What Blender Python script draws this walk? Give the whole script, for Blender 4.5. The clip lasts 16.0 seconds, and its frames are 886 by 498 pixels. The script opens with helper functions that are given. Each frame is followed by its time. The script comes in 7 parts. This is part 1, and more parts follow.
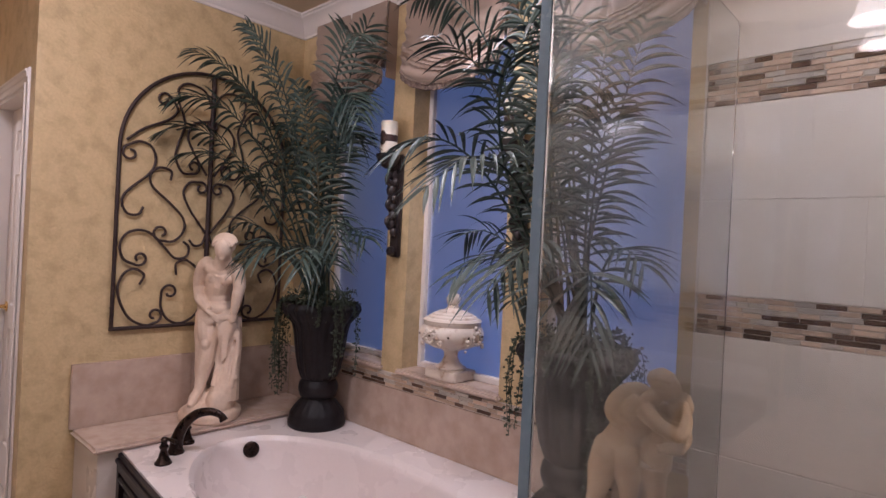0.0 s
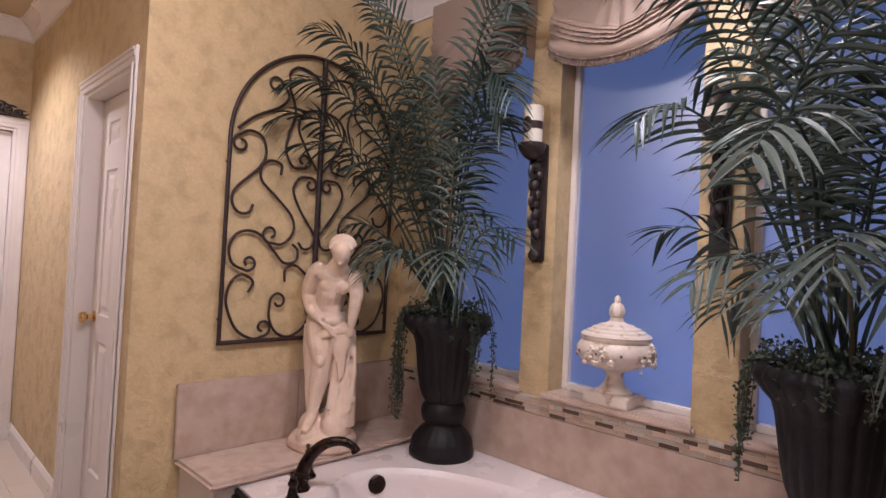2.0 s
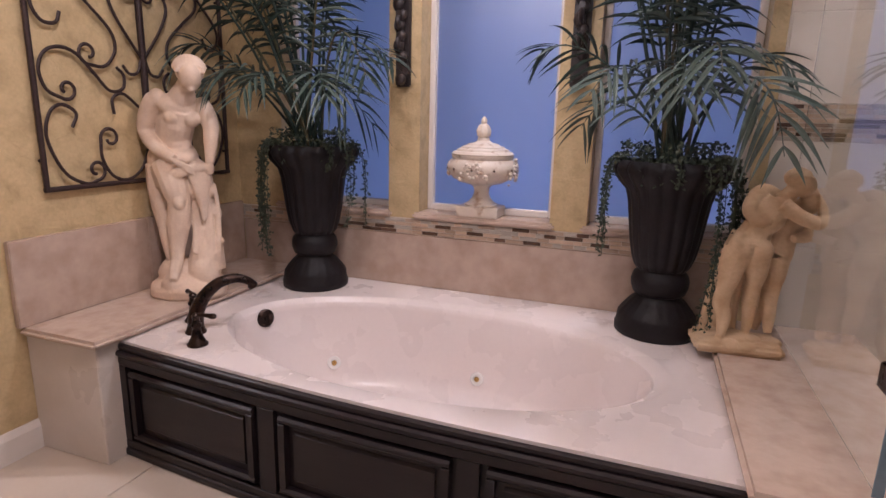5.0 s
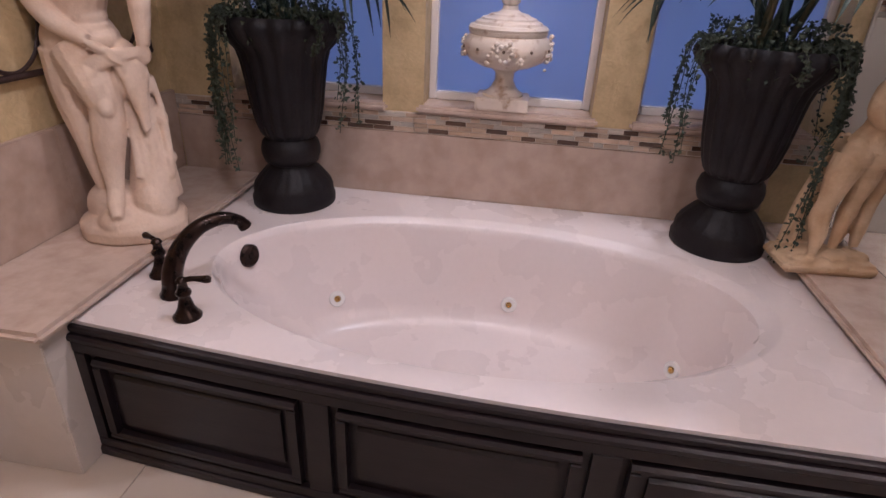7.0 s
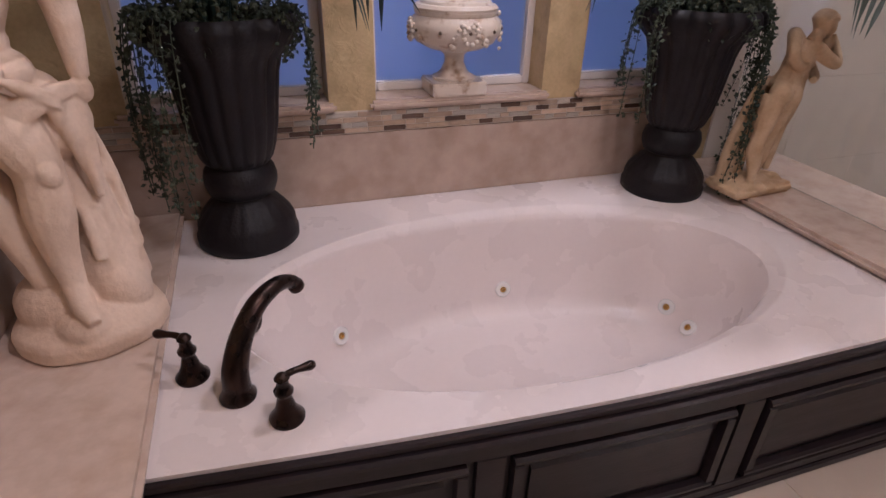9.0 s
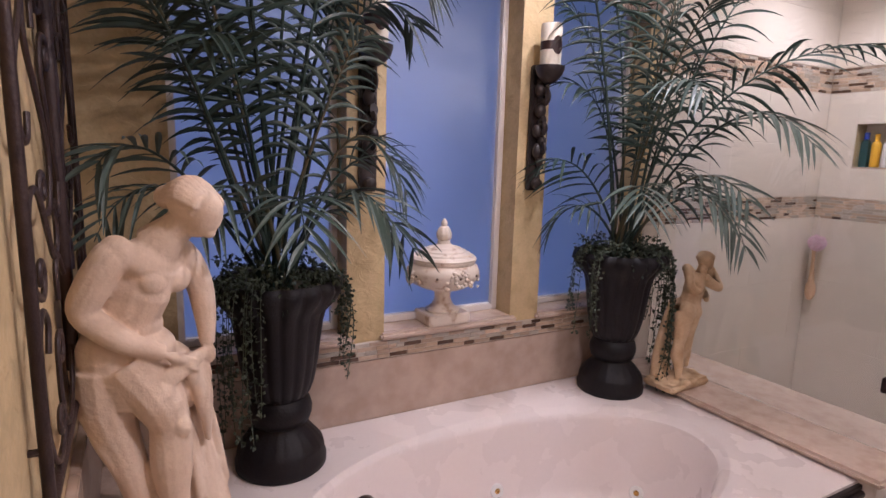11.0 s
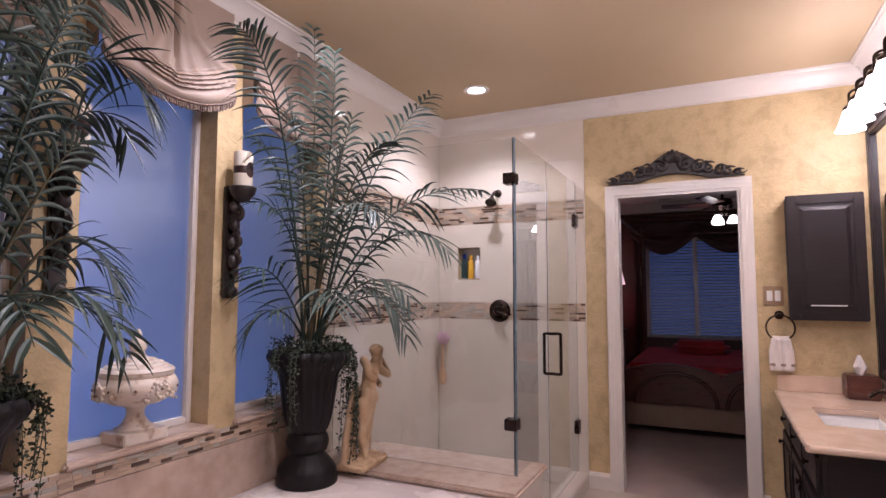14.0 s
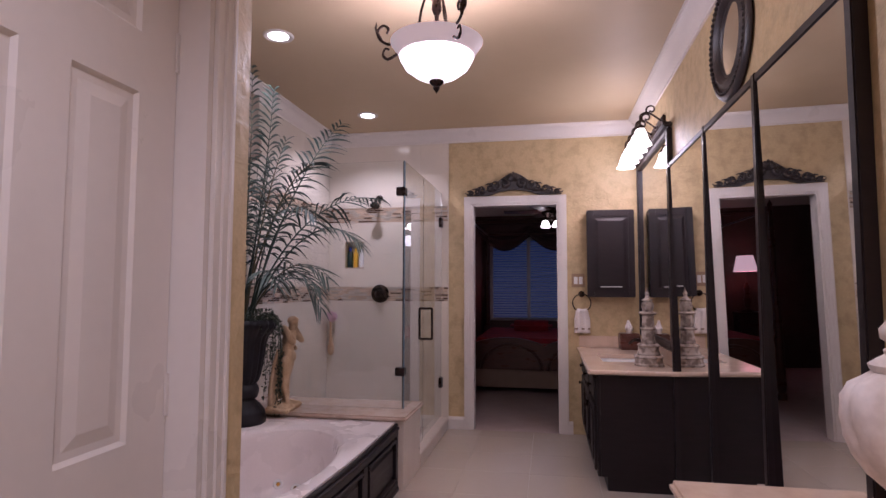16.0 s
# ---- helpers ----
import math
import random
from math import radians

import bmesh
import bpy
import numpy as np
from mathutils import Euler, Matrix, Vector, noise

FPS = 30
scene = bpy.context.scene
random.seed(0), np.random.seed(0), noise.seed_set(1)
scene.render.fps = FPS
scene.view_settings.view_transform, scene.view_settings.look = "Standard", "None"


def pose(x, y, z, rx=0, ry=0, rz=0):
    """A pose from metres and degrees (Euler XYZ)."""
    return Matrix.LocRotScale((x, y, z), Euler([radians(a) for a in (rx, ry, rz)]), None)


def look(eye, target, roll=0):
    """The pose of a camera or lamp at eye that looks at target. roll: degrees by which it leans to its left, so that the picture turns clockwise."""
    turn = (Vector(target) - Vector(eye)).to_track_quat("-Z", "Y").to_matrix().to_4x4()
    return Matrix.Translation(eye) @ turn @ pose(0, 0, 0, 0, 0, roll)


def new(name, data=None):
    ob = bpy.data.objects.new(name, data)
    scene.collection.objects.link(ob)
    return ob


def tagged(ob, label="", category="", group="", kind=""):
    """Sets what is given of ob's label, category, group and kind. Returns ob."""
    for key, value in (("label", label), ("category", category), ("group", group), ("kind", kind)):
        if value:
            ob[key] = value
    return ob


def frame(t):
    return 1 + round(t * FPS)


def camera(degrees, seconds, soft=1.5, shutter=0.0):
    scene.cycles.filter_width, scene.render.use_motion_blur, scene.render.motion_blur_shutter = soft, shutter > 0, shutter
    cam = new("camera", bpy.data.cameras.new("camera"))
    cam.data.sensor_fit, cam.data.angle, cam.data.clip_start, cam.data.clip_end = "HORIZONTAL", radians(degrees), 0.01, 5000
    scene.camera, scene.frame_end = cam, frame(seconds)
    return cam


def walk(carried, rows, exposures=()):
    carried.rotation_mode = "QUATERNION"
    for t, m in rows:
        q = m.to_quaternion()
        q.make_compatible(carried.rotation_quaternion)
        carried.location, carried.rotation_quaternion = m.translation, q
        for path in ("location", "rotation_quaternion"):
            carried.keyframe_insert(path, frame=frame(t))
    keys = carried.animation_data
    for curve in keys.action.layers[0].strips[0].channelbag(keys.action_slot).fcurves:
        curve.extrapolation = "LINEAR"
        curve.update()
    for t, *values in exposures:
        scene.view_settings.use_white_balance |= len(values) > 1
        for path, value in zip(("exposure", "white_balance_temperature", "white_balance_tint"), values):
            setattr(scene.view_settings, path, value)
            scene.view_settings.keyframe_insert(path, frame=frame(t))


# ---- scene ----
cam = camera(76.1, 16.0)
PATH = [
    (0, (3.035, -1.976, 1.391), (1.688, -0.498, 1.389), 2.8),
    (0.5, (2.916, -1.98, 1.353), (1.442, -0.629, 1.372), 2.9),
    (1, (2.729, -1.964, 1.325), (1.241, -0.627, 1.355), 3.0),
    (1.5, (2.521, -1.942, 1.333), (1.035, -0.603, 1.363), 3.0),
    (2, (2.371, -2.084, 1.319), (0.968, -0.659, 1.361), 2.9),
    (2.5, (2.224, -2.265, 1.3), (1.064, -0.637, 1.366), 2.8),
    (3, (2.175, -2.358, 1.322), (1.163, -0.634, 1.38), 2.6),
    (3.5, (2.091, -2.394, 1.268), (1.214, -0.597, 1.328), 2.2),
    (4, (2.048, -2.4, 1.251), (1.298, -0.545, 1.241), 1.9),
    (4.5, (1.996, -2.402, 1.215), (1.304, -0.536, 1.021), 1.7),
    (5, (1.981, -2.394, 1.191), (1.319, -0.559, 0.751), 1.5),
    (5.2, (1.97, -2.391, 1.175), (1.322, -0.571, 0.656), 1.5),
    (7.3, (1.244, -1.965, 1.244), (1.178, -0.194, 0.319), 3.1),
    (7.5, (1.163, -1.908, 1.236), (1.244, -0.144, 0.296), 3.1),
    (8, (0.978, -1.824, 1.195), (1.358, -0.117, 0.225), 3.1),
    (8.2, (0.916, -1.793, 1.205), (1.339, -0.106, 0.217), 2.6),
    (10.3, (0.188, -1.938, 1.408), (1.032, -0.285, 0.662), 2.9),
    (10.5, (0.167, -1.947, 1.438), (1.052, -0.271, 0.8), 2.7),
    (11, (0.156, -1.997, 1.482), (1.103, -0.267, 1.149), 1.6),
    (11.5, (0.159, -2.056, 1.504), (1.13, -0.308, 1.439), 0.7),
    (12, (0.154, -2.073, 1.513), (1.136, -0.334, 1.615), 0.5),
    (12.5, (0.129, -2.056, 1.469), (1.173, -0.355, 1.61), 0.5),
    (13, (0.051, -2.016, 1.442), (1.37, -0.519, 1.576), 0.8),
    (13.5, (-0.061, -2.011, 1.397), (1.579, -0.876, 1.546), 0.3),
    (14, (-0.246, -2.043, 1.366), (1.549, -1.174, 1.517), 0.1),
    (14.5, (-0.467, -2.054, 1.337), (1.417, -1.401, 1.494), -0.0),
    (15, (-0.73, -2.052, 1.33), (1.208, -1.585, 1.493), -0.1),
    (15.5, (-1.029, -2.092, 1.319), (0.925, -1.696, 1.482), -0.2),
    (16, (-1.29, -2.096, 1.28), (0.672, -1.732, 1.416), 0.1),
]
EXPOSURES = [(0.0, 0.07, 5750, 15), (0.5, 0.26, 5800, 15), (1.5, 0.28, 5850, 15), (5.0, 0.31, 5950, 14), (7.5, 0.02, 5700, 15), (8.2, -0.04, 5750, 15), (10.5, 0.15, 5800, 15), (11.5, 0.42, 5850, 15), (12.5, 0.56, 5800, 15), (13.5, 0.50, 5750, 15), (14.5, 0.06, 5800, 21), (16.0, -0.28, 5550, 24)]
walk(cam, [(t, look(eye, target, roll)) for t, eye, target, roll in PATH], EXPOSURES)

# ---------------------------------------------------------------- light
world = bpy.data.worlds.new("dusk")
scene.world = world
world.use_nodes = True
wn = world.node_tree.nodes
sky = wn.new("ShaderNodeTexSky")
sky.sky_type, sky.sun_disc, sky.sun_elevation, sky.sun_rotation = "NISHITA", False, radians(1.5), radians(200)
world.node_tree.links.new(sky.outputs[0], wn["Background"].inputs[0])
wn["Background"].inputs[1].default_value = 0.10
scene.view_settings.exposure = 0.0

WARM = (1.0, 0.90, 0.90)


def lamp(name, kind, m, energy, size=0.1, colour=WARM, spot=None, size_y=None):
    data = bpy.data.lights.new(name, kind)
    data.energy, data.color = energy, colour
    if kind == "AREA":
        data.shape, data.size = ("RECTANGLE" if size_y else "DISK"), size
        if size_y:
            data.size_y = size_y
    elif kind in ("POINT", "SPOT"):
        data.shadow_soft_size = size
    if kind == "SPOT":
        data.spot_size, data.spot_blend = radians(spot or 110), 0.6
    ob = new(name, data)
    ob.matrix_world = m
    return ob


# The third can is unseen, added to brighten the hall.
CANS = [(1.70, -0.56), (3.265, -0.595), (-1.5, -2.1)]
for (cx, cy), watts in zip(CANS, (66, 66, 120)):
    lamp("can_light", "SPOT", pose(cx, cy, 2.735), watts, 0.05, spot=135)
PENDANT = (1.197, -1.603)
lamp("pendant_bulb", "POINT", pose(PENDANT[0], PENDANT[1], 2.33), 29, 0.06)
lamp("pendant_bulb_up", "POINT", pose(PENDANT[0], PENDANT[1], 2.44), 8, 0.05)
VAN_LIGHTS = [(2.78 + 0.19 * i, -2.74) for i in range(5)]
for vx, vy in VAN_LIGHTS:
    lamp("vanity_bulb", "POINT", pose(vx, vy, 2.30), 2.2, 0.04)
lamp("fan_bulb", "POINT", pose(6.6, -2.12, 1.95), 0.6, 0.08)
lamp("bedside_bulb", "POINT", pose(7.90, -0.73, 1.60), 0.8, 0.08, (1, 0.55, 0.5))


# ---------------------------------------------------------------- materials
def material(name, base, rough=0.5, metal=0.0, second=None, scale=8.0, amount=0.5, bump=0.0, bump_scale=60.0,
             fine=0.15, spec=0.5, coat=0.0, vary=0.0, stretch=None, contrast=(0.35, 0.65), rough_var=0.1):
    m = bpy.data.materials.new(name)
    m.use_nodes = True
    nt = m.node_tree
    n, l = nt.nodes, nt.links
    b = n["Principled BSDF"]
    co = n.new("ShaderNodeTexCoord")
    mp = n.new("ShaderNodeMapping")
    l.new(co.outputs["Object"], mp.inputs[0])
    if stretch:
        mp.inputs["Scale"].default_value = stretch
    big = n.new("ShaderNodeTexNoise")
    big.inputs["Scale"].default_value, big.inputs["Detail"].default_value = scale, 6
    l.new(mp.outputs[0], big.inputs["Vector"])
    ramp = n.new("ShaderNodeMapRange")
    ramp.inputs["From Min"].default_value, ramp.inputs["From Max"].default_value = contrast
    l.new(big.outputs["Fac"], ramp.inputs["Value"])
    mixc = n.new("ShaderNodeMix")
    mixc.data_type = "RGBA"
    mixc.inputs[6].default_value = (*base, 1)
    mixc.inputs[7].default_value = (*(second or [c * 0.8 for c in base]), 1)
    mul = n.new("ShaderNodeMath")
    mul.operation = "MULTIPLY"
    mul.inputs[1].default_value = amount
    l.new(ramp.outputs[0], mul.inputs[0])
    l.new(mul.outputs[0], mixc.inputs[0])
    small = n.new("ShaderNodeTexNoise")
    small.inputs["Scale"].default_value, small.inputs["Detail"].default_value = bump_scale, 4
    l.new(mp.outputs[0], small.inputs["Vector"])
    hsv = n.new("ShaderNodeHueSaturation")
    l.new(mixc.outputs[2], hsv.inputs["Color"])
    v = n.new("ShaderNodeMapRange")
    v.inputs["To Min"].default_value, v.inputs["To Max"].default_value = 1 - fine, 1 + fine
    l.new(small.outputs["Fac"], v.inputs["Value"])
    last = v.outputs[0]
    if vary:
        oi = n.new("ShaderNodeObjectInfo")
        vr = n.new("ShaderNodeMapRange")
        vr.inputs["To Min"].default_value, vr.inputs["To Max"].default_value = 1 - vary, 1 + vary
        l.new(oi.outputs["Random"], vr.inputs["Value"])
        mm = n.new("ShaderNodeMath")
        mm.operation = "MULTIPLY"
        l.new(last, mm.inputs[0])
        l.new(vr.outputs[0], mm.inputs[1])
        last = mm.outputs[0]
    l.new(last, hsv.inputs["Value"])
    l.new(hsv.outputs[0], b.inputs["Base Color"])
    rr = n.new("ShaderNodeMapRange")
    rr.inputs["To Min"].default_value, rr.inputs["To Max"].default_value = max(0, rough - rough_var), min(1, rough + rough_var)
    l.new(big.outputs["Fac"], rr.inputs["Value"])
    l.new(rr.outputs[0], b.inputs["Roughness"])
    b.inputs["Metallic"].default_value = metal
    b.inputs["Specular IOR Level"].default_value = spec
    b.inputs["Coat Weight"].default_value = coat
    if bump:
        bp = n.new("ShaderNodeBump")
        bp.inputs["Strength"].default_value, bp.inputs["Distance"].default_value = min(1.0, bump), 0.004
        l.new(small.outputs["Fac"], bp.inputs["Height"])
        l.new(bp.outputs[0], b.inputs["Normal"])
    return m


def glass_material(name, rough, tint=(1, 1, 1), ior=1.45):
    m = bpy.data.materials.new(name)
    m.use_nodes = True
    b = m.node_tree.nodes["Principled BSDF"]
    b.inputs["Base Color"].default_value = (*tint, 1)
    b.inputs["Transmission Weight"].default_value = 1
    b.inputs["Roughness"].default_value = rough
    b.inputs["IOR"].default_value = ior
    return m


def glow(name, colour, strength):
    m = bpy.data.materials.new(name)
    m.use_nodes = True
    b = m.node_tree.nodes["Principled BSDF"]
    b.inputs["Base Color"].default_value = (*colour, 1)
    b.inputs["Emission Color"].default_value = (*colour, 1)
    b.inputs["Emission Strength"].default_value = strength
    return m


def plaster_material(name, base, second):
    """Trowelled faux plaster: soft ridges at two sizes with mottled glaze."""
    m = material(name, base, 0.5, second=second, scale=12, amount=0.50, contrast=(0.47, 0.66), fine=0.16, bump_scale=85, spec=0.35)
    nt = m.node_tree
    n, l = nt.nodes, nt.links
    co = n.new("ShaderNodeTexCoord")
    mp = n.new("ShaderNodeMapping")
    mp.inputs["Scale"].default_value = (1, 1, 1.3)
    l.new(co.outputs["Object"], mp.inputs[0])
    a = n.new("ShaderNodeTexNoise")
    a.inputs["Scale"].default_value, a.inputs["Detail"].default_value, a.inputs["Distortion"].default_value = 15, 9, 1.1
    l.new(mp.outputs[0], a.inputs["Vector"])
    r = n.new("ShaderNodeMapRange")
    r.inputs["From Min"].default_value, r.inputs["From Max"].default_value = 0.44, 0.66
    l.new(a.outputs["Fac"], r.inputs["Value"])
    f = n.new("ShaderNodeTexNoise")
    f.inputs["Scale"].default_value, f.inputs["Detail"].default_value = 120, 3
    l.new(mp.outputs[0], f.inputs["Vector"])
    add = n.new("ShaderNodeMath")
    add.operation = "MULTIPLY_ADD"
    add.inputs[1].default_value = 0.25
    l.new(f.outputs["Fac"], add.inputs[0])
    l.new(r.outputs[0], add.inputs[2])
    bp = n.new("ShaderNodeBump")
    bp.inputs["Strength"].default_value, bp.inputs["Distance"].default_value = 0.50, 0.003
    l.new(add.outputs[0], bp.inputs["Height"])
    l.new(bp.outputs[0], n["Principled BSDF"].inputs["Normal"])
    return m


OCHRE = plaster_material("ochre_plaster", (0.57, 0.43, 0.24), (0.37, 0.27, 0.145))
CEIL = material("ceiling_paint", (0.55, 0.42, 0.27), 0.6, second=(0.50, 0.38, 0.24), scale=2, fine=0.03, bump=0.15, bump_scale=150)
WHITE = material("white_gloss_paint", (0.74, 0.68, 0.64), 0.3, scale=3, amount=0.15, fine=0.03, bump=0.05, bump_scale=40)
TRAV = material("beige_marble", (0.50, 0.38, 0.31), 0.22, second=(0.40, 0.285, 0.22), scale=11, amount=0.75, fine=0.10, bump_scale=38, contrast=(0.42, 0.66))
LEDGE = material("honed_marble_ledge", (0.62, 0.49, 0.41), 0.18, second=(0.50, 0.37, 0.29), scale=16, amount=0.8, fine=0.08, bump_scale=50, contrast=(0.42, 0.7))
PANEL = material("pale_stone_panel", (0.66, 0.58, 0.52), 0.3, second=(0.56, 0.48, 0.42), scale=4, amount=0.5, fine=0.04)
ACRYL = material("tub_acrylic", (0.77, 0.69, 0.67), 0.28, second=(0.71, 0.62, 0.60), scale=5, amount=0.12, fine=0.03, contrast=(0.2, 0.8))
ESPRESSO = material("espresso_wood", (0.017, 0.0105, 0.0125), 0.38, second=(0.010, 0.007, 0.008), scale=6, amount=0.6, fine=0.2, bump=0.1, bump_scale=40, stretch=(1, 1, 6), spec=0.36)
BRONZE = material("oil_rubbed_bronze", (0.028, 0.020, 0.018), 0.28, 0.85, second=(0.07, 0.035, 0.025), scale=30, amount=0.4)
IRON = material("wrought_iron", (0.034, 0.018, 0.018), 0.5, 0.3, second=(0.06, 0.035, 0.028), scale=40, amount=0.5, bump=0.4, bump_scale=150)
RESIN = material("black_ribbed_resin", (0.0095, 0.007, 0.0085), 0.5, second=(0.016, 0.014, 0.017), scale=14, amount=0.6, bump=0.3, bump_scale=120, spec=0.28)
STONE = material("cast_stone", (0.72, 0.56, 0.44), 0.75, second=(0.55, 0.38, 0.27), scale=9, amount=0.6, fine=0.08, bump=0.5, bump_scale=90, contrast=(0.45, 0.75))
STONE2 = material("yellowed_cast_stone", (0.66, 0.48, 0.31), 0.75, second=(0.45, 0.28, 0.15), scale=11, amount=0.8, fine=0.1, bump=0.5, bump_scale=90)
CREAMW = material("distressed_cream_ceramic", (0.74, 0.64, 0.55), 0.35, second=(0.40, 0.25, 0.15), scale=24, amount=0.8, fine=0.06, bump=0.3, contrast=(0.56, 0.68))
LEAF = material("palm_leaf", (0.014, 0.030, 0.024), 0.46, second=(0.040, 0.060, 0.047), scale=3, amount=0.8, fine=0.2, vary=0.30, spec=0.4)
LEAF2 = material("pale_palm_leaf", (0.050, 0.078, 0.064), 0.44, second=(0.11, 0.135, 0.115), scale=3, amount=0.8, fine=0.2, spec=0.4)
IVY = material("ivy_leaf", (0.030, 0.044, 0.028), 0.6, second=(0.075, 0.090, 0.052), scale=18, amount=0.8, fine=0.2)
STEM = material("palm_stem", (0.05, 0.06, 0.03), 0.6, second=(0.13, 0.09, 0.045), scale=10, amount=0.8)
SATIN = material("mauve_satin", (0.34, 0.255, 0.205), 0.52, second=(0.28, 0.205, 0.165), scale=5, amount=0.5, fine=0.04, bump=0.08, bump_scale=300, spec=0.3)
SATIN.node_tree.nodes["Principled BSDF"].inputs["Sheen Weight"].default_value = 0.12
FRINGE = material("brown_fringe", (0.10, 0.065, 0.055), 0.8, second=(0.30, 0.22, 0.17), scale=60, amount=0.9, fine=0.3, bump=0.6, bump_scale=200)
TILE = material("cream_wall_tile", (0.72, 0.65, 0.57), 0.09, second=(0.66, 0.59, 0.51), scale=3, amount=0.5, fine=0.02, vary=0.015)
GROUT = material("pale_grout", (0.62, 0.54, 0.46), 0.85, scale=30, fine=0.1)
FLOORT = material("cream_floor_tile", (0.54, 0.46, 0.39), 0.12, second=(0.54, 0.45, 0.37), scale=3, amount=0.5, fine=0.03, vary=0.03)
MOS_A = material("mosaic_travertine", (0.42, 0.30, 0.21), 0.35, second=(0.55, 0.42, 0.32), scale=25, amount=0.6, vary=0.25)
MOS_B = material("mosaic_brown_glass", (0.09, 0.05, 0.035), 0.08, second=(0.14, 0.09, 0.06), scale=25, amount=0.5, vary=0.2)
MOS_C = material("mosaic_grey_glass", (0.42, 0.38, 0.33), 0.12, second=(0.50, 0.44, 0.38), scale=25, amount=0.5, vary=0.15)
CLEAR = glass_material("clear_glass", 0.0, (0.965, 0.98, 0.975), 1.45)
# front panes: a darker, faintly blue tint than the side panel
CLEAR2 = glass_material("darker_clear_glass", 0.0, (0.88, 0.91, 0.92), 1.5)
EDGE = material("glass_edge", (0.16, 0.22, 0.27), 0.25, amount=0.1)
TGROUT = material("cream_tile_grout", (0.69, 0.62, 0.54), 0.8, amount=0.1)
FROST = glass_material("frosted_glass", 0.34, (0.86, 0.89, 0.96), 1.45)
FROST.node_tree.nodes["Principled BSDF"].inputs["Coat Weight"].default_value = 0.45
FROST.node_tree.nodes["Principled BSDF"].inputs["Coat Roughness"].default_value = 0.30
PLATE2 = material("worn_brown_paint", (0.12, 0.075, 0.05), 0.5, amount=0.5)
MIRROR = material("mirror_silver", (0.80, 0.80, 0.80), 0.015, 1.0, amount=0.0, fine=0.0, rough_var=0.0)
MARBLETOP = material("vanity_marble", (0.66, 0.50, 0.39), 0.10, second=(0.52, 0.37, 0.27), scale=9, amount=0.7, fine=0.06, contrast=(0.42, 0.7))
BASIN = material("white_porcelain", (0.80, 0.78, 0.76), 0.08, amount=0.05, fine=0.01)
WAX = material("candle_wax", (0.86, 0.78, 0.66), 0.45, amount=0.1, fine=0.03)
LABEL = material("candle_label", (0.045, 0.022, 0.022), 0.35, amount=0.3)
BRASS = material("polished_brass", (0.70, 0.46, 0.18), 0.15, 1.0, amount=0.1)
TOWEL = material("cream_towel", (0.74, 0.66, 0.62), 0.95, amount=0.2, bump=0.8, bump_scale=300)
CARPET = material("mauve_carpet", (0.40, 0.31, 0.29), 0.95, second=(0.34, 0.26, 0.25), scale=6, bump=0.6, bump_scale=250, fine=0.15)
DARKWALL = material("brown_bedroom_wall", (0.10, 0.055, 0.045), 0.8, amount=0.3)
MAHOG = material("mahogany_bed", (0.10, 0.035, 0.025), 0.3, second=(0.05, 0.018, 0.014), scale=5, amount=0.7, stretch=(1, 1, 5))
REDC = material("red_bedspread", (0.38, 0.012, 0.02), 0.75, second=(0.10, 0.008, 0.012), scale=10, amount=0.6)
TAUPE = material("pleated_bed_skirt", (0.30, 0.21, 0.16), 0.8, amount=0.4)
DRAPE = material("brown_drape", (0.09, 0.045, 0.045), 0.7, second=(0.05, 0.025, 0.025), scale=4, amount=0.6)
BLIND = material("white_blind_slat", (0.55, 0.58, 0.66), 0.5, amount=0.1)
CARVED = material("carved_dark_wood", (0.020, 0.014, 0.014), 0.42, second=(0.050, 0.034, 0.032), scale=30, amount=0.6, bump=0.3)
SHADE = glow("lit_alabaster_glass", (1.0, 0.88, 0.86), 2.6)
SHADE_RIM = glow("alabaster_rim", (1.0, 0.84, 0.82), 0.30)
SHADE2 = glow("lit_vanity_glass", (1.0, 0.86, 0.78), 5.0)
CANG = glow("lit_lamp_lens", (1.0, 0.93, 0.86), 14.0)
PINKS = glow("lit_pink_lampshade", (1.0, 0.62, 0.62), 0.7)


# ---------------------------------------------------------------- mesh tools
def part(name, bm, mat, parent=None, label="", smooth=False, kind=""):
    me = bpy.data.meshes.new(name)
    bmesh.ops.recalc_face_normals(bm, faces=bm.faces)
    bm.to_mesh(me)
    bm.free()
    if smooth:
        me.polygons.foreach_set("use_smooth", [True] * len(me.polygons))
        me.set_sharp_from_angle(angle=radians(smooth if smooth is not True else 45))
    me.materials.append(mat)
    ob = new(name, me)
    if parent is not None:
        ob.parent = parent
        ob.matrix_parent_inverse = parent.matrix_basis.inverted()
    return tagged(ob, label, kind=kind)


def thing(name, at, label, category, group=""):
    ob = new(name)
    ob.empty_display_size = 0.1
    ob.location = at
    return tagged(ob, label, category, group)


def box(bm, x0, x1, y0, y1, z0, z1, bevel=0.0):
    vs = [bm.verts.new((x, y, z)) for x in (x0, x1) for y in (y0, y1) for z in (z0, z1)]
    f = [bm.faces.new([vs[i] for i in q]) for q in ((0, 1, 3, 2), (4, 6, 7, 5), (0, 4, 5, 1), (2, 3, 7, 6), (0, 2, 6, 4), (1, 5, 7, 3))]
    if bevel:
        es = list({e for q in f for e in q.edges})
        bmesh.ops.bevel(bm, geom=es, offset=bevel, segments=2, affect="EDGES", clamp_overlap=True)
    return bm


def boxm(*a, **k):
    return box(bmesh.new(), *a, **k)


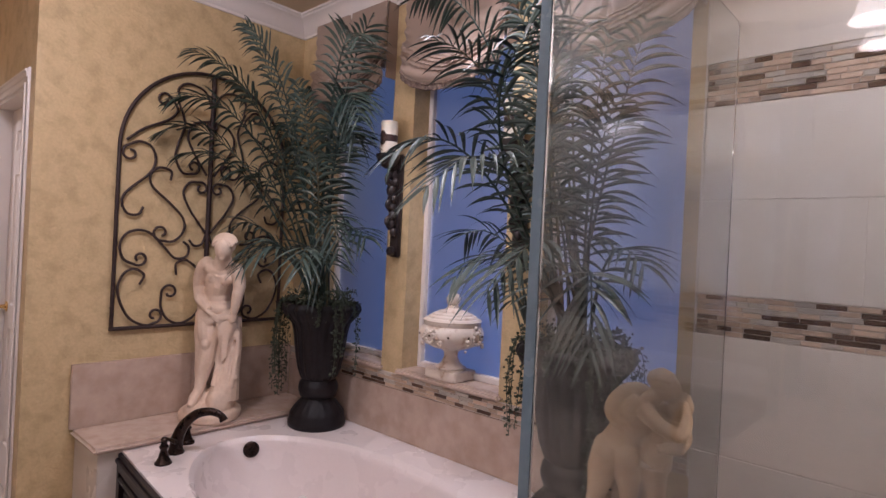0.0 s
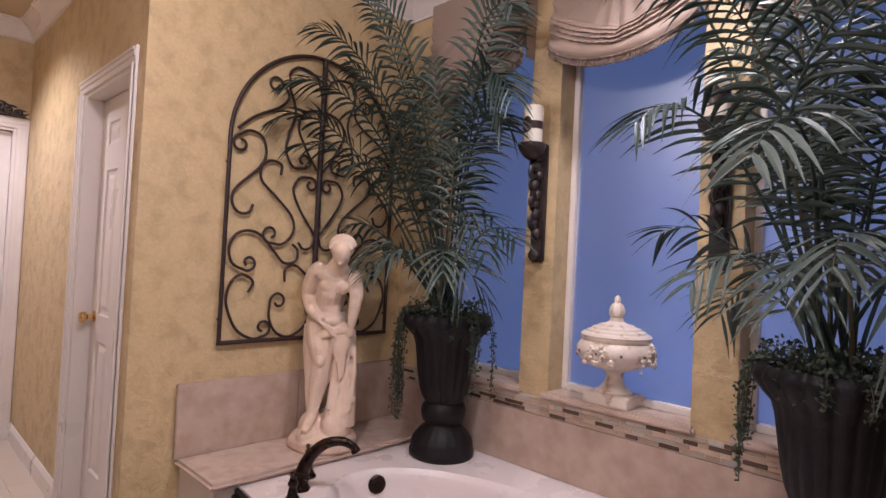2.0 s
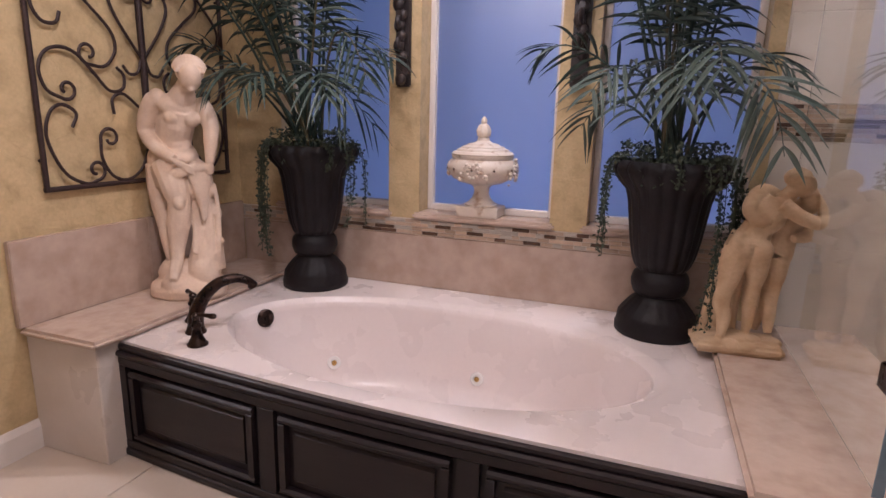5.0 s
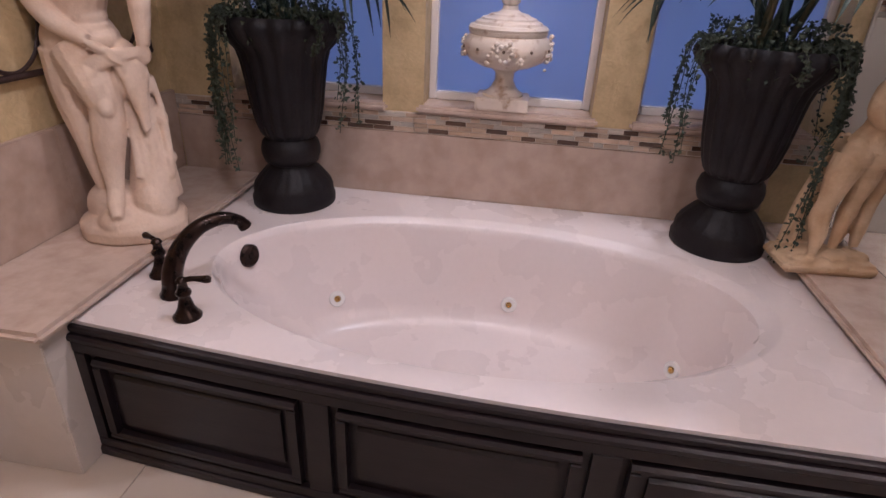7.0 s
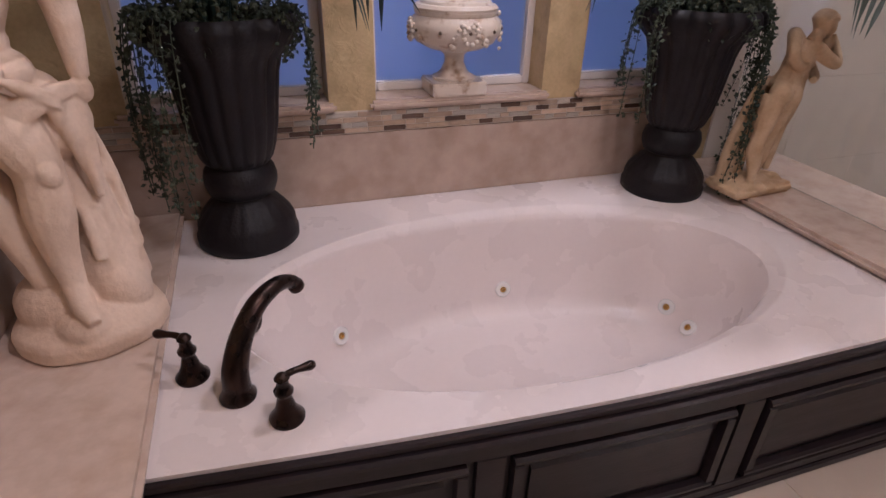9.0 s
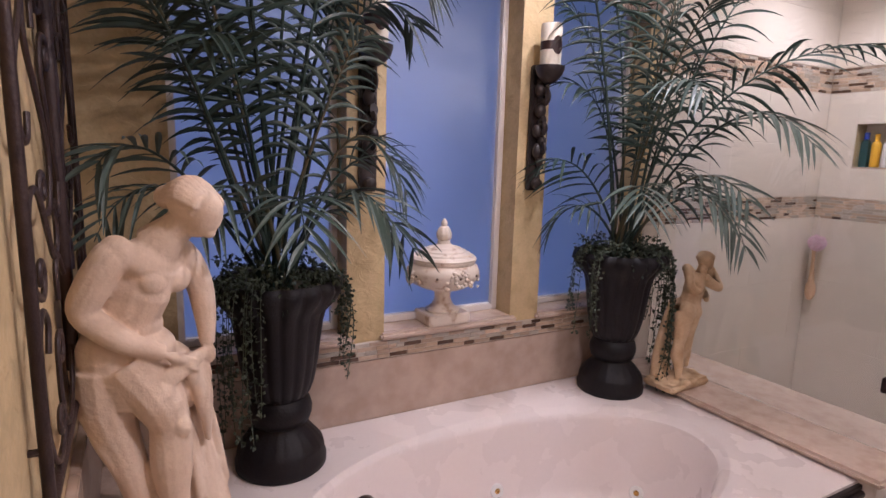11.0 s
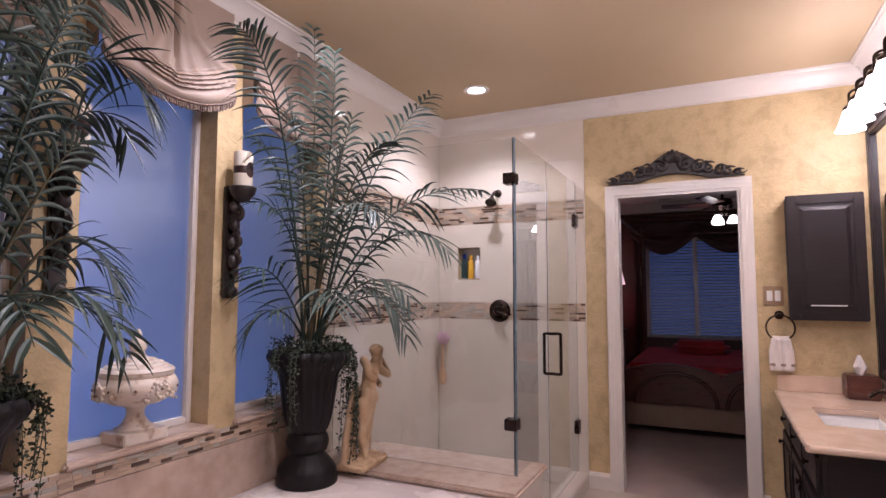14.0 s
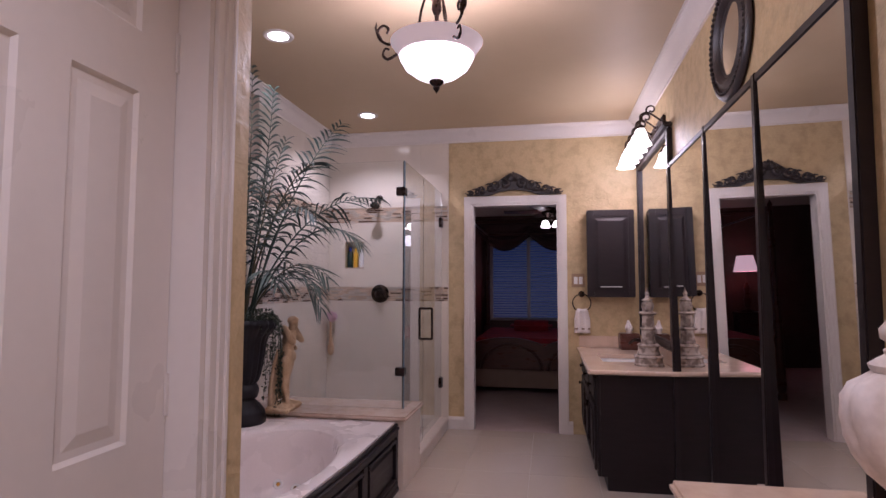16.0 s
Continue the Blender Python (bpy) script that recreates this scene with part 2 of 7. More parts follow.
def lathe(bm, prof, segs=32, at=(0, 0, 0), shape=None, axis=None):
    """Turn a profile of (radius, height). shape(angle, height) scales the radius."""
    rings = []
    m = axis or Matrix.Translation(at)
    for r, z in prof:
        ring = []
        for i in range(segs):
            a = 2 * math.pi * i / segs
            k = shape(a, z) if shape else 1
            ring.append(bm.verts.new(m @ Vector((max(r, 1e-4) * k * math.cos(a), max(r, 1e-4) * k * math.sin(a), z))))
        rings.append(ring)
    for p, q in zip(rings, rings[1:]):
        for i in range(segs):
            j = (i + 1) % segs
            bm.faces.new((p[i], p[j], q[j], q[i]))
    bm.faces.new(rings[0][::-1])
    bm.faces.new(rings[-1])
    return bm


def tube(bm, pts, radius, segs=8, flat=1.0):
    """A rod along the points; radius a number or one for each point."""
    pts = [Vector(p) for p in pts]
    rs = radius if isinstance(radius, (list, tuple)) else [radius] * len(pts)
    up = Vector((0, 0, 1))
    prev = None
    n = None
    for i, p in enumerate(pts):
        d = (pts[min(i + 1, len(pts) - 1)] - pts[max(i - 1, 0)]).normalized()
        if n is None:
            n = d.cross(up)
            if n.length < 0.1:
                n = d.cross(Vector((0, 1, 0)))
        n = (n - d * n.dot(d)).normalized()
        b = d.cross(n)
        ring = [bm.verts.new(p + rs[i] * (math.cos(2 * math.pi * k / segs) * n + flat * math.sin(2 * math.pi * k / segs) * b)) for k in range(segs)]
        if prev:
            for k in range(segs):
                j = (k + 1) % segs
                bm.faces.new((prev[k], prev[j], ring[j], ring[k]))
        else:
            bm.faces.new(ring[::-1])
        prev = ring
    bm.faces.new(prev)
    return bm


def smooth_path(pts, n=6):
    """Catmull-Rom through the points."""
    pts = [Vector(p) for p in pts]
    q = [2 * pts[0] - pts[1]] + pts + [2 * pts[-1] - pts[-2]]
    out = []
    for i in range(1, len(q) - 2):
        for k in range(n):
            t = k / n
            a, b, c, d = q[i - 1:i + 3]
            out.append(0.5 * (2 * b + (c - a) * t + (2 * a - 5 * b + 4 * c - d) * t * t + (3 * b - a - 3 * c + d) * t ** 3))
    return out + [pts[-1]]


def extrude_profile(bm, prof, path, closed=False):
    """Sweep a profile (out, up) along a level path of (x, y, z); out is to the right of the way, with mitred corners."""
    pts = [Vector(p) for p in path]
    rings = []
    n = len(pts)
    for i, p in enumerate(pts):
        a = (p - pts[i - 1]) if (i or closed) else (pts[1] - p)
        b = (pts[(i + 1) % n] - p) if (i < n - 1 or closed) else a
        a, b = a.normalized(), b.normalized()
        na, nb = Vector((a.y, -a.x, 0)), Vector((b.y, -b.x, 0))
        m = (na + nb).normalized()
        m = m / max(0.2, m.dot(na))
        rings.append([bm.verts.new(p + m * o + Vector((0, 0, u))) for o, u in prof])
    k = len(prof)
    pairs = list(zip(rings, rings[1:])) + ([(rings[-1], rings[0])] if closed else [])
    for r, q in pairs:
        for i in range(k):
            j = (i + 1) % k
            bm.faces.new((r[i], r[j], q[j], q[i]))
    if not closed:
        bm.faces.new(rings[0])
        bm.faces.new(rings[-1][::-1])
    return bm


def wall(name, axis, p0, p1, a0, a1, z0, z1, holes=(), mat=OCHRE):
    """A wall between p0 and p1 across its thickness, from a0 to a1 along its run, with holes (a0, a1, z0, z1)."""
    bm = bmesh.new()
    cuts = sorted({a0, a1, *[h[0] for h in holes], *[h[1] for h in holes]})
    for s, e in zip(cuts, cuts[1:]):
        zs = sorted((h[2], h[3]) for h in holes if h[0] <= s and h[1] >= e)
        z = z0
        for b, t in zs + [(z1, z1)]:
            if b > z:
                if axis == "x":
                    box(bm, p0, p1, s, e, z, b)
                else:
                    box(bm, s, e, p0, p1, z, b)
            z = t
    return part(name, bm, mat, kind="structure")


# ---------------------------------------------------------------- structure
EX, SY, HX, HY, CZ = 3.89, -2.90, -2.28, -1.362, 2.75
WX = -0.006
WINS = [(0.258, 0.84), (0.993, 1.597), (1.75, 2.33)]
SILL, WTOP = 0.78, 2.42
DECK, LEDGEZ = 0.428, 0.462

wall("wall_north", "y", 0.0, 0.16, -0.145, 4.01, -0.02, CZ, [(a, b, SILL - 0.03, WTOP) for a, b in WINS])
wall("wall_west", "x", WX - 0.12, WX, HY, 0.0, -0.02, CZ)
wall("wall_hall", "y", HY, HY + 0.12, HX - 0.12, WX - 0.12, -0.02, CZ, [(-0.865, -0.165, -0.02, 2.05)])
wall("wall_hall_end", "x", HX - 0.12, HX, SY, HY, -0.02, CZ, [(-2.21, -1.43, -0.02, 2.05)])
wall("wall_south", "y", SY - 0.12, SY, HX - 0.12, 4.01, -0.02, CZ)
wall("wall_east", "x", EX, EX + 0.12, SY, 0.0, -0.02, CZ, [(-2.195, -1.405, -0.02, 2.05), (-0.37, -0.18, 1.46, 1.715)])
part("ceiling", boxm(HX - 0.12, EX + 0.12, SY - 0.12, 0.16, CZ, CZ + 0.1), CEIL, kind="structure")
floor = part("floor", boxm(HX - 0.12, EX + 0.12, SY - 0.12, 0.16, -0.05, -0.004), GROUT, kind="structure")

CROWN = [(0, -0.115), (0.012, -0.115), (0.012, -0.10), (0.025, -0.085), (0.035, -0.06), (0.055, -0.035), (0.085, -0.022), (0.09, -0.012), (0.10, -0.012), (0.10, 0), (0, 0)]
part("trim", extrude_profile(bmesh.new(), CROWN, [(WX, 0, CZ), (EX, 0, CZ), (EX, SY, CZ), (HX, SY, CZ), (HX, HY, CZ), (WX, HY, CZ)], closed=True), WHITE, kind="structure", smooth=30)
BASE = [(0, 0), (0.014, 0), (0.014, 0.085), (0.008, 0.10), (0.004, 0.11), (0, 0.11)]
for run in ([(EX, -1.19, 0), (EX, -1.335, 0)], [(EX, -2.262, 0), (EX, -2.30, 0)], [(HX, -1.36, 0), (HX, HY, 0), (-0.940, HY, 0)], [(-0.090, HY, 0), (WX, HY, 0), (WX, -1.135, 0)], [(-1.6, SY, 0), (HX, SY, 0), (HX, -2.28, 0)]):
    part("baseboard", extrude_profile(bmesh.new(), BASE, run), WHITE, kind="structure")
# outside the windows and the far bedroom window: plain evening sky
SKYG = glow("evening_sky", (0.175, 0.245, 0.50), 0.34)
part("backdrop", boxm(-0.6, 3.2, 0.9, 0.91, 0.2, 3.4), SKYG, kind="structure")
SKYB = glow("evening_sky_far", (0.10, 0.16, 0.42), 0.19)


def window(n, x0, x1):
    w = tagged(new("window_%d" % n), kind="structure")
    w.location = ((x0 + x1) / 2, 0.13, SILL)
    bm = bmesh.new()
    for a, b, c, d in ((x0, x0 + 0.028, SILL, WTOP), (x1 - 0.028, x1, SILL, WTOP), (x0 + 0.028, x1 - 0.028, SILL, SILL + 0.03), (x0 + 0.028, x1 - 0.028, WTOP - 0.03, WTOP)):
        box(bm, a + 0.0005, b - 0.0005, 0.105, 0.15, c + 0.0005, d - 0.0005, 0.004)
    part("window_frame", bm, WHITE, w)
    p = part("pane", boxm(x0 + 0.028, x1 - 0.028, 0.132, 0.138, SILL + 0.03, WTOP - 0.03), FROST, w)
    p.visible_shadow = False
    bm = bmesh.new()
    s = 0.022
    box(bm, x0 - s if n > 1 else x0 - 0.035, x1 + s, -0.032, 0.0, SILL - 0.03, SILL, 0.010)
    box(bm, x0 + 0.001, x1 - 0.001, 0.0, 0.15, SILL - 0.029, SILL + 0.0005)
    part("window_sill", bm, LEDGE, w, smooth=40)


for i, (a, b) in enumerate(WINS):
    window(i + 1, a, b)

# stone cladding round the tub
part("splashback", boxm(WX + 0.0245, 2.235, -0.012, -0.0005, DECK, 0.672, 0.002), TRAV, kind="structure")
part("splashback", boxm(WX, WX + 0.024, -1.175, -0.62, LEDGEZ, 0.765, 0.003), TRAV, kind="structure")
part("splashback", boxm(WX, WX + 0.024, -0.618, -0.012, LEDGEZ, 0.765, 0.003), TRAV, kind="structure")


def slab(name, x0, x1, y0, y1, z0, z1, mat, r=0.014, kind="structure", parent=None, label=""):
    return part(name, box(bmesh.new(), x0, x1, y0, y1, z0, z1, r), mat, parent, label, smooth=50, kind=kind)


led = thing("tub_ledge", (0.16, -0.6, 0), "low stone-clad ledge beside the bathtub with a beige marble top", "ledge")
part("panel", boxm(WX + 0.001, 0.325, -1.145, -0.013, 0, LEDGEZ - 0.03, 0.003), PANEL, led)
part("marble_top", boxm(WX + 0.001, 0.352, -1.170, -0.013, LEDGEZ - 0.03, LEDGEZ, 0.012), LEDGE, led, smooth=50)
half = thing("shower_half_wall", (2.4, -0.6, 0), "low stone-clad half wall between tub and shower with a marble cap", "half wall")
part("panel", boxm(2.262, 2.735, -1.185, -0.0005, 0, LEDGEZ - 0.03, 0.003), PANEL, half)
part("marble_cap", boxm(2.238, 2.762, -1.21, -0.013, LEDGEZ - 0.03, LEDGEZ, 0.012), LEDGE, half, smooth=50)
part("shower_curb", boxm(2.736, EX - 0.013, -1.19, -1.07, 0, 0.10, 0.006), PANEL, kind="structure")


def bathtub():
    x0, x1, y0, y1 = 0.3255, 2.2615, -1.118, -0.013
    cx, cy, a, b = 1.300, -0.622, 0.808, 0.432
    t = thing("bathtub", (cx, cy, 0), "oval cream acrylic whirlpool bathtub set in a dark panelled surround", "bathtub")
    prof = [(1.0, DECK), (0.988, DECK - 0.003), (0.972, DECK - 0.010), (0.952, DECK - 0.017), (0.935, DECK - 0.024), (0.922, DECK - 0.045),
            (0.90, 0.33), (0.86, 0.20), (0.81, 0.11), (0.76, 0.065), (0.69, 0.046), (0.4, 0.04), (0.05, 0.038)]
    # the wall under the spout stands steeper than the rest
    steep = lambda q, z, c: q + (1 - q) * 0.62 * max(0.0, -c) ** 2 * min(1.0, max(0.0, (z - 0.22) / 0.1))
    front = lambda x: -1.050 - 0.082 * math.sin(math.pi / 2 * min(1.0, (x - x0) / 1.35))
    angs = sorted([2 * math.pi * i / 120 for i in range(120)] + [math.atan2(y - cy, x - cx) % (2 * math.pi) for x in (x0, x1) for y in (front(x), y1)])
    bm = bmesh.new()
    out, low, rings = [], [], [[] for _ in prof]
    for g in angs:
        c, s = math.cos(g), math.sin(g)
        k = min((x1 - cx) / c if c > 1e-9 else 9, (x0 - cx) / c if c < -1e-9 else 9, (y1 - cy) / s if s > 1e-9 else 9, (y0 - cy) / s if s < -1e-9 else 9)
        px, py = cx + k * c, cy + k * s
        if py < -1.0:
            py = front(px)
        low.append(bm.verts.new((px, py, DECK - 0.035)))
        out.append(bm.verts.new((px, py, DECK)))
        e = 1 / math.sqrt((c / a) ** 2 + (s / b) ** 2)
        for r, (q, z) in zip(rings, prof):
            q = steep(q, z, c)
            r.append(bm.verts.new((cx + e * c * q, cy + e * s * q, z)))
    allr = [low, out] + rings
    n = len(angs)
    for p, q in zip(allr, allr[1:]):
        for i in range(n):
            j = (i + 1) % n
            bm.faces.new((p[i], p[j], q[j], q[i]))
    bm.faces.new(rings[-1])
    part("tub_shell", bm, ACRYL, t, smooth=35)

    def strip(bm, u0, u1, d0, d1, z0, z1, r=0.003):
        """A rail that follows the bowed front from u0 to u1, standing d0 to d1 proud of it."""
        n = max(1, int((u1 - u0) / 0.05))
        rings = []
        for i in range(n + 1):
            u = u0 + (u1 - u0) * i / n
            y = front(u)
            cut = ((-d0, z0), (-d1 + r, z0), (-d1, z0 + r), (-d1, z1 - r), (-d1 + r, z1), (-d0, z1))
            rings.append([bm.verts.new((u, y + v, z)) for v, z in cut])
        for p, q in zip(rings, rings[1:]):
            for i in range(6):
                bm.faces.new((p[i], p[(i + 1) % 6], q[(i + 1) % 6], q[i]))
        bm.faces.new(rings[0]), bm.faces.new(rings[-1][::-1])
        return bm

    rail = lambda *q, **k: strip(bmesh.new(), *q, **k)
    ap = part("tub_surround", rail(x0, x1, -0.022, 0.0, 0, DECK - 0.036, r=0.001), ESPRESSO, t)
    part("top_rail", rail(x0, x1, 0.0003, 0.018, DECK - 0.085, DECK - 0.053), ESPRESSO, ap, smooth=40)
    part("nosing", rail(x0, x1, 0.0003, 0.026, DECK - 0.052, DECK - 0.030, r=0.006), ESPRESSO, ap, smooth=40)
    part("cove", rail(x0, x1, 0.0003, 0.014, DECK - 0.0295, DECK - 0.010, r=0.004), ESPRESSO, ap, smooth=40)
    part("bottom_rail", rail(x0, x1, 0.0003, 0.018, 0.031, 0.06), ESPRESSO, ap, smooth=40)
    part("base_shoe", rail(x0, x1, 0.0003, 0.024, 0.0, 0.030, r=0.005), ESPRESSO, ap, smooth=40)
    N = 3
    w = (x1 - x0) / N
    for i in range(N + 1):
        c = x0 + i * w
        part("stile", rail(max(x0, c - 0.03), min(x1, c + 0.03), 0.0003, 0.0175, 0.0605, DECK - 0.0855), ESPRESSO, ap, smooth=40)
    for i in range(N):
        a0, a1 = x0 + i * w + 0.050, x0 + (i + 1) * w - 0.050
        z0, z1 = 0.072, DECK - 0.098
        bm = bmesh.new()
        strip(bm, a0, a1, 0.0003, 0.024, z0, z0 + 0.022, 0.007)
        strip(bm, a0, a1, 0.0003, 0.024, z1 - 0.022, z1, 0.007)
        strip(bm, a0, a0 + 0.022, 0.0003, 0.024, z0 + 0.022, z1 - 0.022)
        strip(bm, a1 - 0.022, a1, 0.0003, 0.024, z0 + 0.022, z1 - 0.022)
        part("panel_moulding", bm, ESPRESSO, ap, smooth=40)
        part("raised_panel", rail(a0 + 0.045, a1 - 0.045, 0.0003, 0.010, z0 + 0.045, z1 - 0.045, r=0.008), ESPRESSO, ap, smooth=40)
    # whirlpool jets, overflow and drain
    def on_wall(ang, z):
        c, s = math.cos(ang), math.sin(ang)
        e = 1 / math.sqrt((c / a) ** 2 + (s / b) ** 2)
        for (q0, za), (q1, zb) in zip(prof, prof[1:]):
            if zb <= z <= za:
                q0, q1 = steep(q0, za, c), steep(q1, zb, c)
                q = q0 + (q1 - q0) * (za - z) / (za - zb)
                inward = Vector((-c / a ** 2 * e, -s / b ** 2 * e, 0)).normalized()
                sl = math.atan2((q0 - q1) * e, za - zb)
                d = (inward * math.cos(sl) + Vector((0, 0, 1)) * math.sin(sl)).normalized()
                return Vector((cx + e * c * q, cy + e * s * q, z)), d
    for ang, z in ((radians(157), 0.155), (radians(77), 0.137), (radians(10.5), 0.113), (radians(1.0), 0.09)):
        p, d = on_wall(ang, z)
        m = Matrix.Translation(p) @ d.to_track_quat("Z", "Y").to_matrix().to_4x4()
        j = part("jet", lathe(bmesh.new(), [(0.029, -0.008), (0.029, 0.006), (0.026, 0.010), (0.013, 0.010), (0.012, 0.005)], 24, axis=m), BASIN, t, "round white whirlpool jet", smooth=40)
        part("jet_nozzle", lathe(bmesh.new(), [(0.011, 0.0045), (0.011, 0.008), (0.008, 0.011), (0.004, 0.011), (0.004, 0.007)], 16, axis=m), BRASS, j, "metal jet nozzle", smooth=40)
    p, d = on_wall(radians(174), 0.372)
    m = Matrix.Translation(p) @ d.to_track_quat("Z", "Y").to_matrix().to_4x4()
    part("overflow_cover", lathe(bmesh.new(), [(0.038, -0.004), (0.038, 0.008), (0.031, 0.014), (0.010, 0.012), (0.008, 0.015), (0.001, 0.015)], 28, axis=m), BRONZE, t, "round bronze overflow cover", smooth=40)
    return t


bathtub()

# ---------------------------------------------------------------- shower glass
sg = thing("shower_enclosure", (2.485, -1.12, LEDGEZ), "frameless clear glass shower enclosure with dark bronze hinges", "shower enclosure")
GT = 2.16
part("side_panel", boxm(2.48, 2.49, -1.115, -0.014, LEDGEZ + 0.001, GT), CLEAR, sg)
part("return_panel", boxm(2.492, 3.09, -1.125, -1.115, 0.102, GT), CLEAR2, sg)
door = part("door_panel", boxm(3.096, EX - 0.02, -1.125, -1.115, 0.115, GT), CLEAR2, sg)
for z in (1.945, 0.71):
    part("clip", boxm(2.46, 2.525, -1.135, -1.07, z - 0.028, z + 0.028, 0.003), BRONZE, sg, "dark bronze glass clamp", smooth=40)
for z in (1.88, 0.42):
    part("hinge", boxm(EX - 0.085, EX - 0.013, -1.14, -1.10, z - 0.045, z + 0.045, 0.003), BRONZE, door, "dark bronze door hinge", smooth=40)
for s in (-1, 1):
    hp = smooth_path([(3.19, -1.12, 0.87), (3.19, -1.12 + s * 0.05, 0.87), (3.19, -1.12 + s * 0.055, 0.90), (3.19, -1.12 + s * 0.055, 1.08), (3.19, -1.12 + s * 0.05, 1.11), (3.19, -1.12, 1.11)], 5)
    part("handle", tube(bmesh.new(), hp, 0.0095, 10), BRONZE, door, "dark loop pull handle", smooth=50)
part("edge_seal", boxm(3.0905, 3.0955, -1.123, -1.117, 0.115, GT), PANEL, sg)
# Added strip in the glass edge's colour, covers the return panel's lit end face.
part("corner_edge_strip", boxm(2.471, 2.4915, -1.129, -1.1255, LEDGEZ + 0.001, GT), EDGE, sg)


# ---------------------------------------------------------------- doors and trim
def casing(name, axis, p, a0, a1, top, side=1, w=0.07):
    """Moulded casing on the wall plane p round an opening from a0 to a1; side: the way the room lies."""
    for (u0, u1, v0, v1) in ((a0 - w, a0, 0, top), (a1, a1 + w, 0, top), (a0 - w, a1 + w, top, top + w)):
        bm = bmesh.new()
        upright = v0 == 0
        steps = ((0.0, 1.0, 0.012), (0.10, 0.62, 0.017), (0.10, 0.30, 0.022))
        for s0, s1, d in steps:
            if upright:
                if u1 == a0:
                    b0, b1 = u0 + s0 * w, u0 + s1 * w
                else:
                    b0, b1 = u1 - s1 * w, u1 - s0 * w
                c0, c1 = v0, v1
            else:
                b0, b1 = u0 + (0.1 * w if s0 else 0), u1 - (0.1 * w if s0 else 0)
                c0, c1 = v1 - s1 * w, v1 - s0 * w
            e0, e1 = sorted((p, p + side * d))
            if axis == "x":
                box(bm, e0, e1, b0, b1, c0, c1, 0.002)
            else:
                box(bm, b0, b1, e0, e1, c0, c1, 0.002)
        part(name, bm, WHITE, kind="structure", smooth=40)


def six_panel_door(name, label, w, h, knob_side, m):
    """A six-panel leaf standing in the xz plane, its face towards -y."""
    d = thing(name, (0, 0, 0), label, "door")
    part("leaf", boxm(0.002, w - 0.002, 0.0, 0.034, 0.01, h - 0.003), WHITE, d)
    st, mid = 0.115, 0.10
    cols = ((st, (w - mid) / 2), ((w + mid) / 2, w - st))
    rows = ((0.23, 0.85), (0.975, 1.675), (1.80, h - 0.12))
    bm = bmesh.new()
    box(bm, 0.002, st, -0.009, -0.0003, 0.01, h - 0.003)
    box(bm, w - st, w - 0.002, -0.009, -0.0003, 0.01, h - 0.003)
    box(bm, (w - mid) / 2, (w + mid) / 2, -0.009, -0.0003, 0.01, h - 0.003)
    for z0, z1 in ((0.01, 0.23), (0.85, 0.975), (1.675, 1.80), (h - 0.12, h - 0.003)):
        for c0, c1 in cols:
            box(bm, c0, c1, -0.009, -0.0003, z0, z1)
    part("door_frame", bm, WHITE, d)
    for c0, c1 in cols:
        for z0, z1 in rows:
            bm = bmesh.new()
            e = 0.012
            vs = []
            for ins, y in ((0.0, -0.009), (0.008, -0.0015), (e + 0.010, -0.001), (e + 0.035, -0.0075)):
                vs.append([bm.verts.new(v) for v in ((c0 + ins, y, z0 + ins), (c1 - ins, y, z0 + ins), (c1 - ins, y, z1 - ins), (c0 + ins, y, z1 - ins))])
            for p, q in zip(vs, vs[1:]):
                for i in range(4):
                    bm.faces.new((p[i], p[(i + 1) % 4], q[(i + 1) % 4], q[i]))
            bm.faces.new(vs[-1])
            part("door_panel", bm, WHITE, d)
    kx = 0.06 if knob_side < 0 else w - 0.06
    ax = Matrix.Translation((kx, -0.009, 0.96)) @ pose(0, 0, 0, 90, 0, 0)
    kn = part("door_knob", lathe(bmesh.new(), [(0.028, 0), (0.028, 0.005), (0.012, 0.010), (0.010, 0.030), (0.022, 0.038), (0.026, 0.052), (0.020, 0.066), (0.002, 0.068)], 24, axis=ax), BRASS, d, "polished brass door knob", smooth=50)
    for z in (0.25, 1.05, 1.80):
        x = w - 0.004 if knob_side < 0 else 0.0
        part("hinge", boxm(x - 0.006, x + 0.01, -0.014, -0.0095, z - 0.045, z + 0.045, 0.001), WHITE, d)
    d.matrix_basis = m
    return d


casing("trim", "x", EX, -2.195, -1.405, 2.05, -1)
casing("trim", "y", HY, -0.865, -0.165, 2.05, -1)
casing("trim", "x", HX, -2.21, -1.43, 2.05, 1)


def jamb(axis, p0, p1, a0, a1, top, t=0.018):
    bm = bmesh.new()
    for u0, u1, v0, v1 in ((a0, a0 + t, 0, top), (a1 - t, a1, 0, top), (a0 + t, a1 - t, top - t, top)):
        if axis == "x":
            box(bm, p0, p1, u0 + 0.0003, u1 - 0.0003, v0, v1 - 0.0003)
        else:
            box(bm, u0 + 0.0003, u1 - 0.0003, p0, p1, v0, v1 - 0.0003)
    part("trim", bm, WHITE, kind="structure")


jamb("x", EX - 0.001, EX + 0.121, -2.195, -1.405, 2.05)
jamb("y", HY - 0.001, HY + 0.115, -0.865, -0.165, 2.05)
jamb("x", HX - 0.115, HX + 0.001, -2.21, -1.43, 2.05)
casing("trim", "x", EX + 0.12, -2.195, -1.405, 2.05, 1)
six_panel_door("door_1", "closed white six-panel closet door with a brass knob", 0.664, 2.03, -1, pose(-0.847, HY + 0.085, 0.0))
six_panel_door("door_2", "closed white six-panel hall door with painted hinges", 0.744, 2.03, -1, pose(HX - 0.05, -2.192, 0.0, 0, 0, 90))


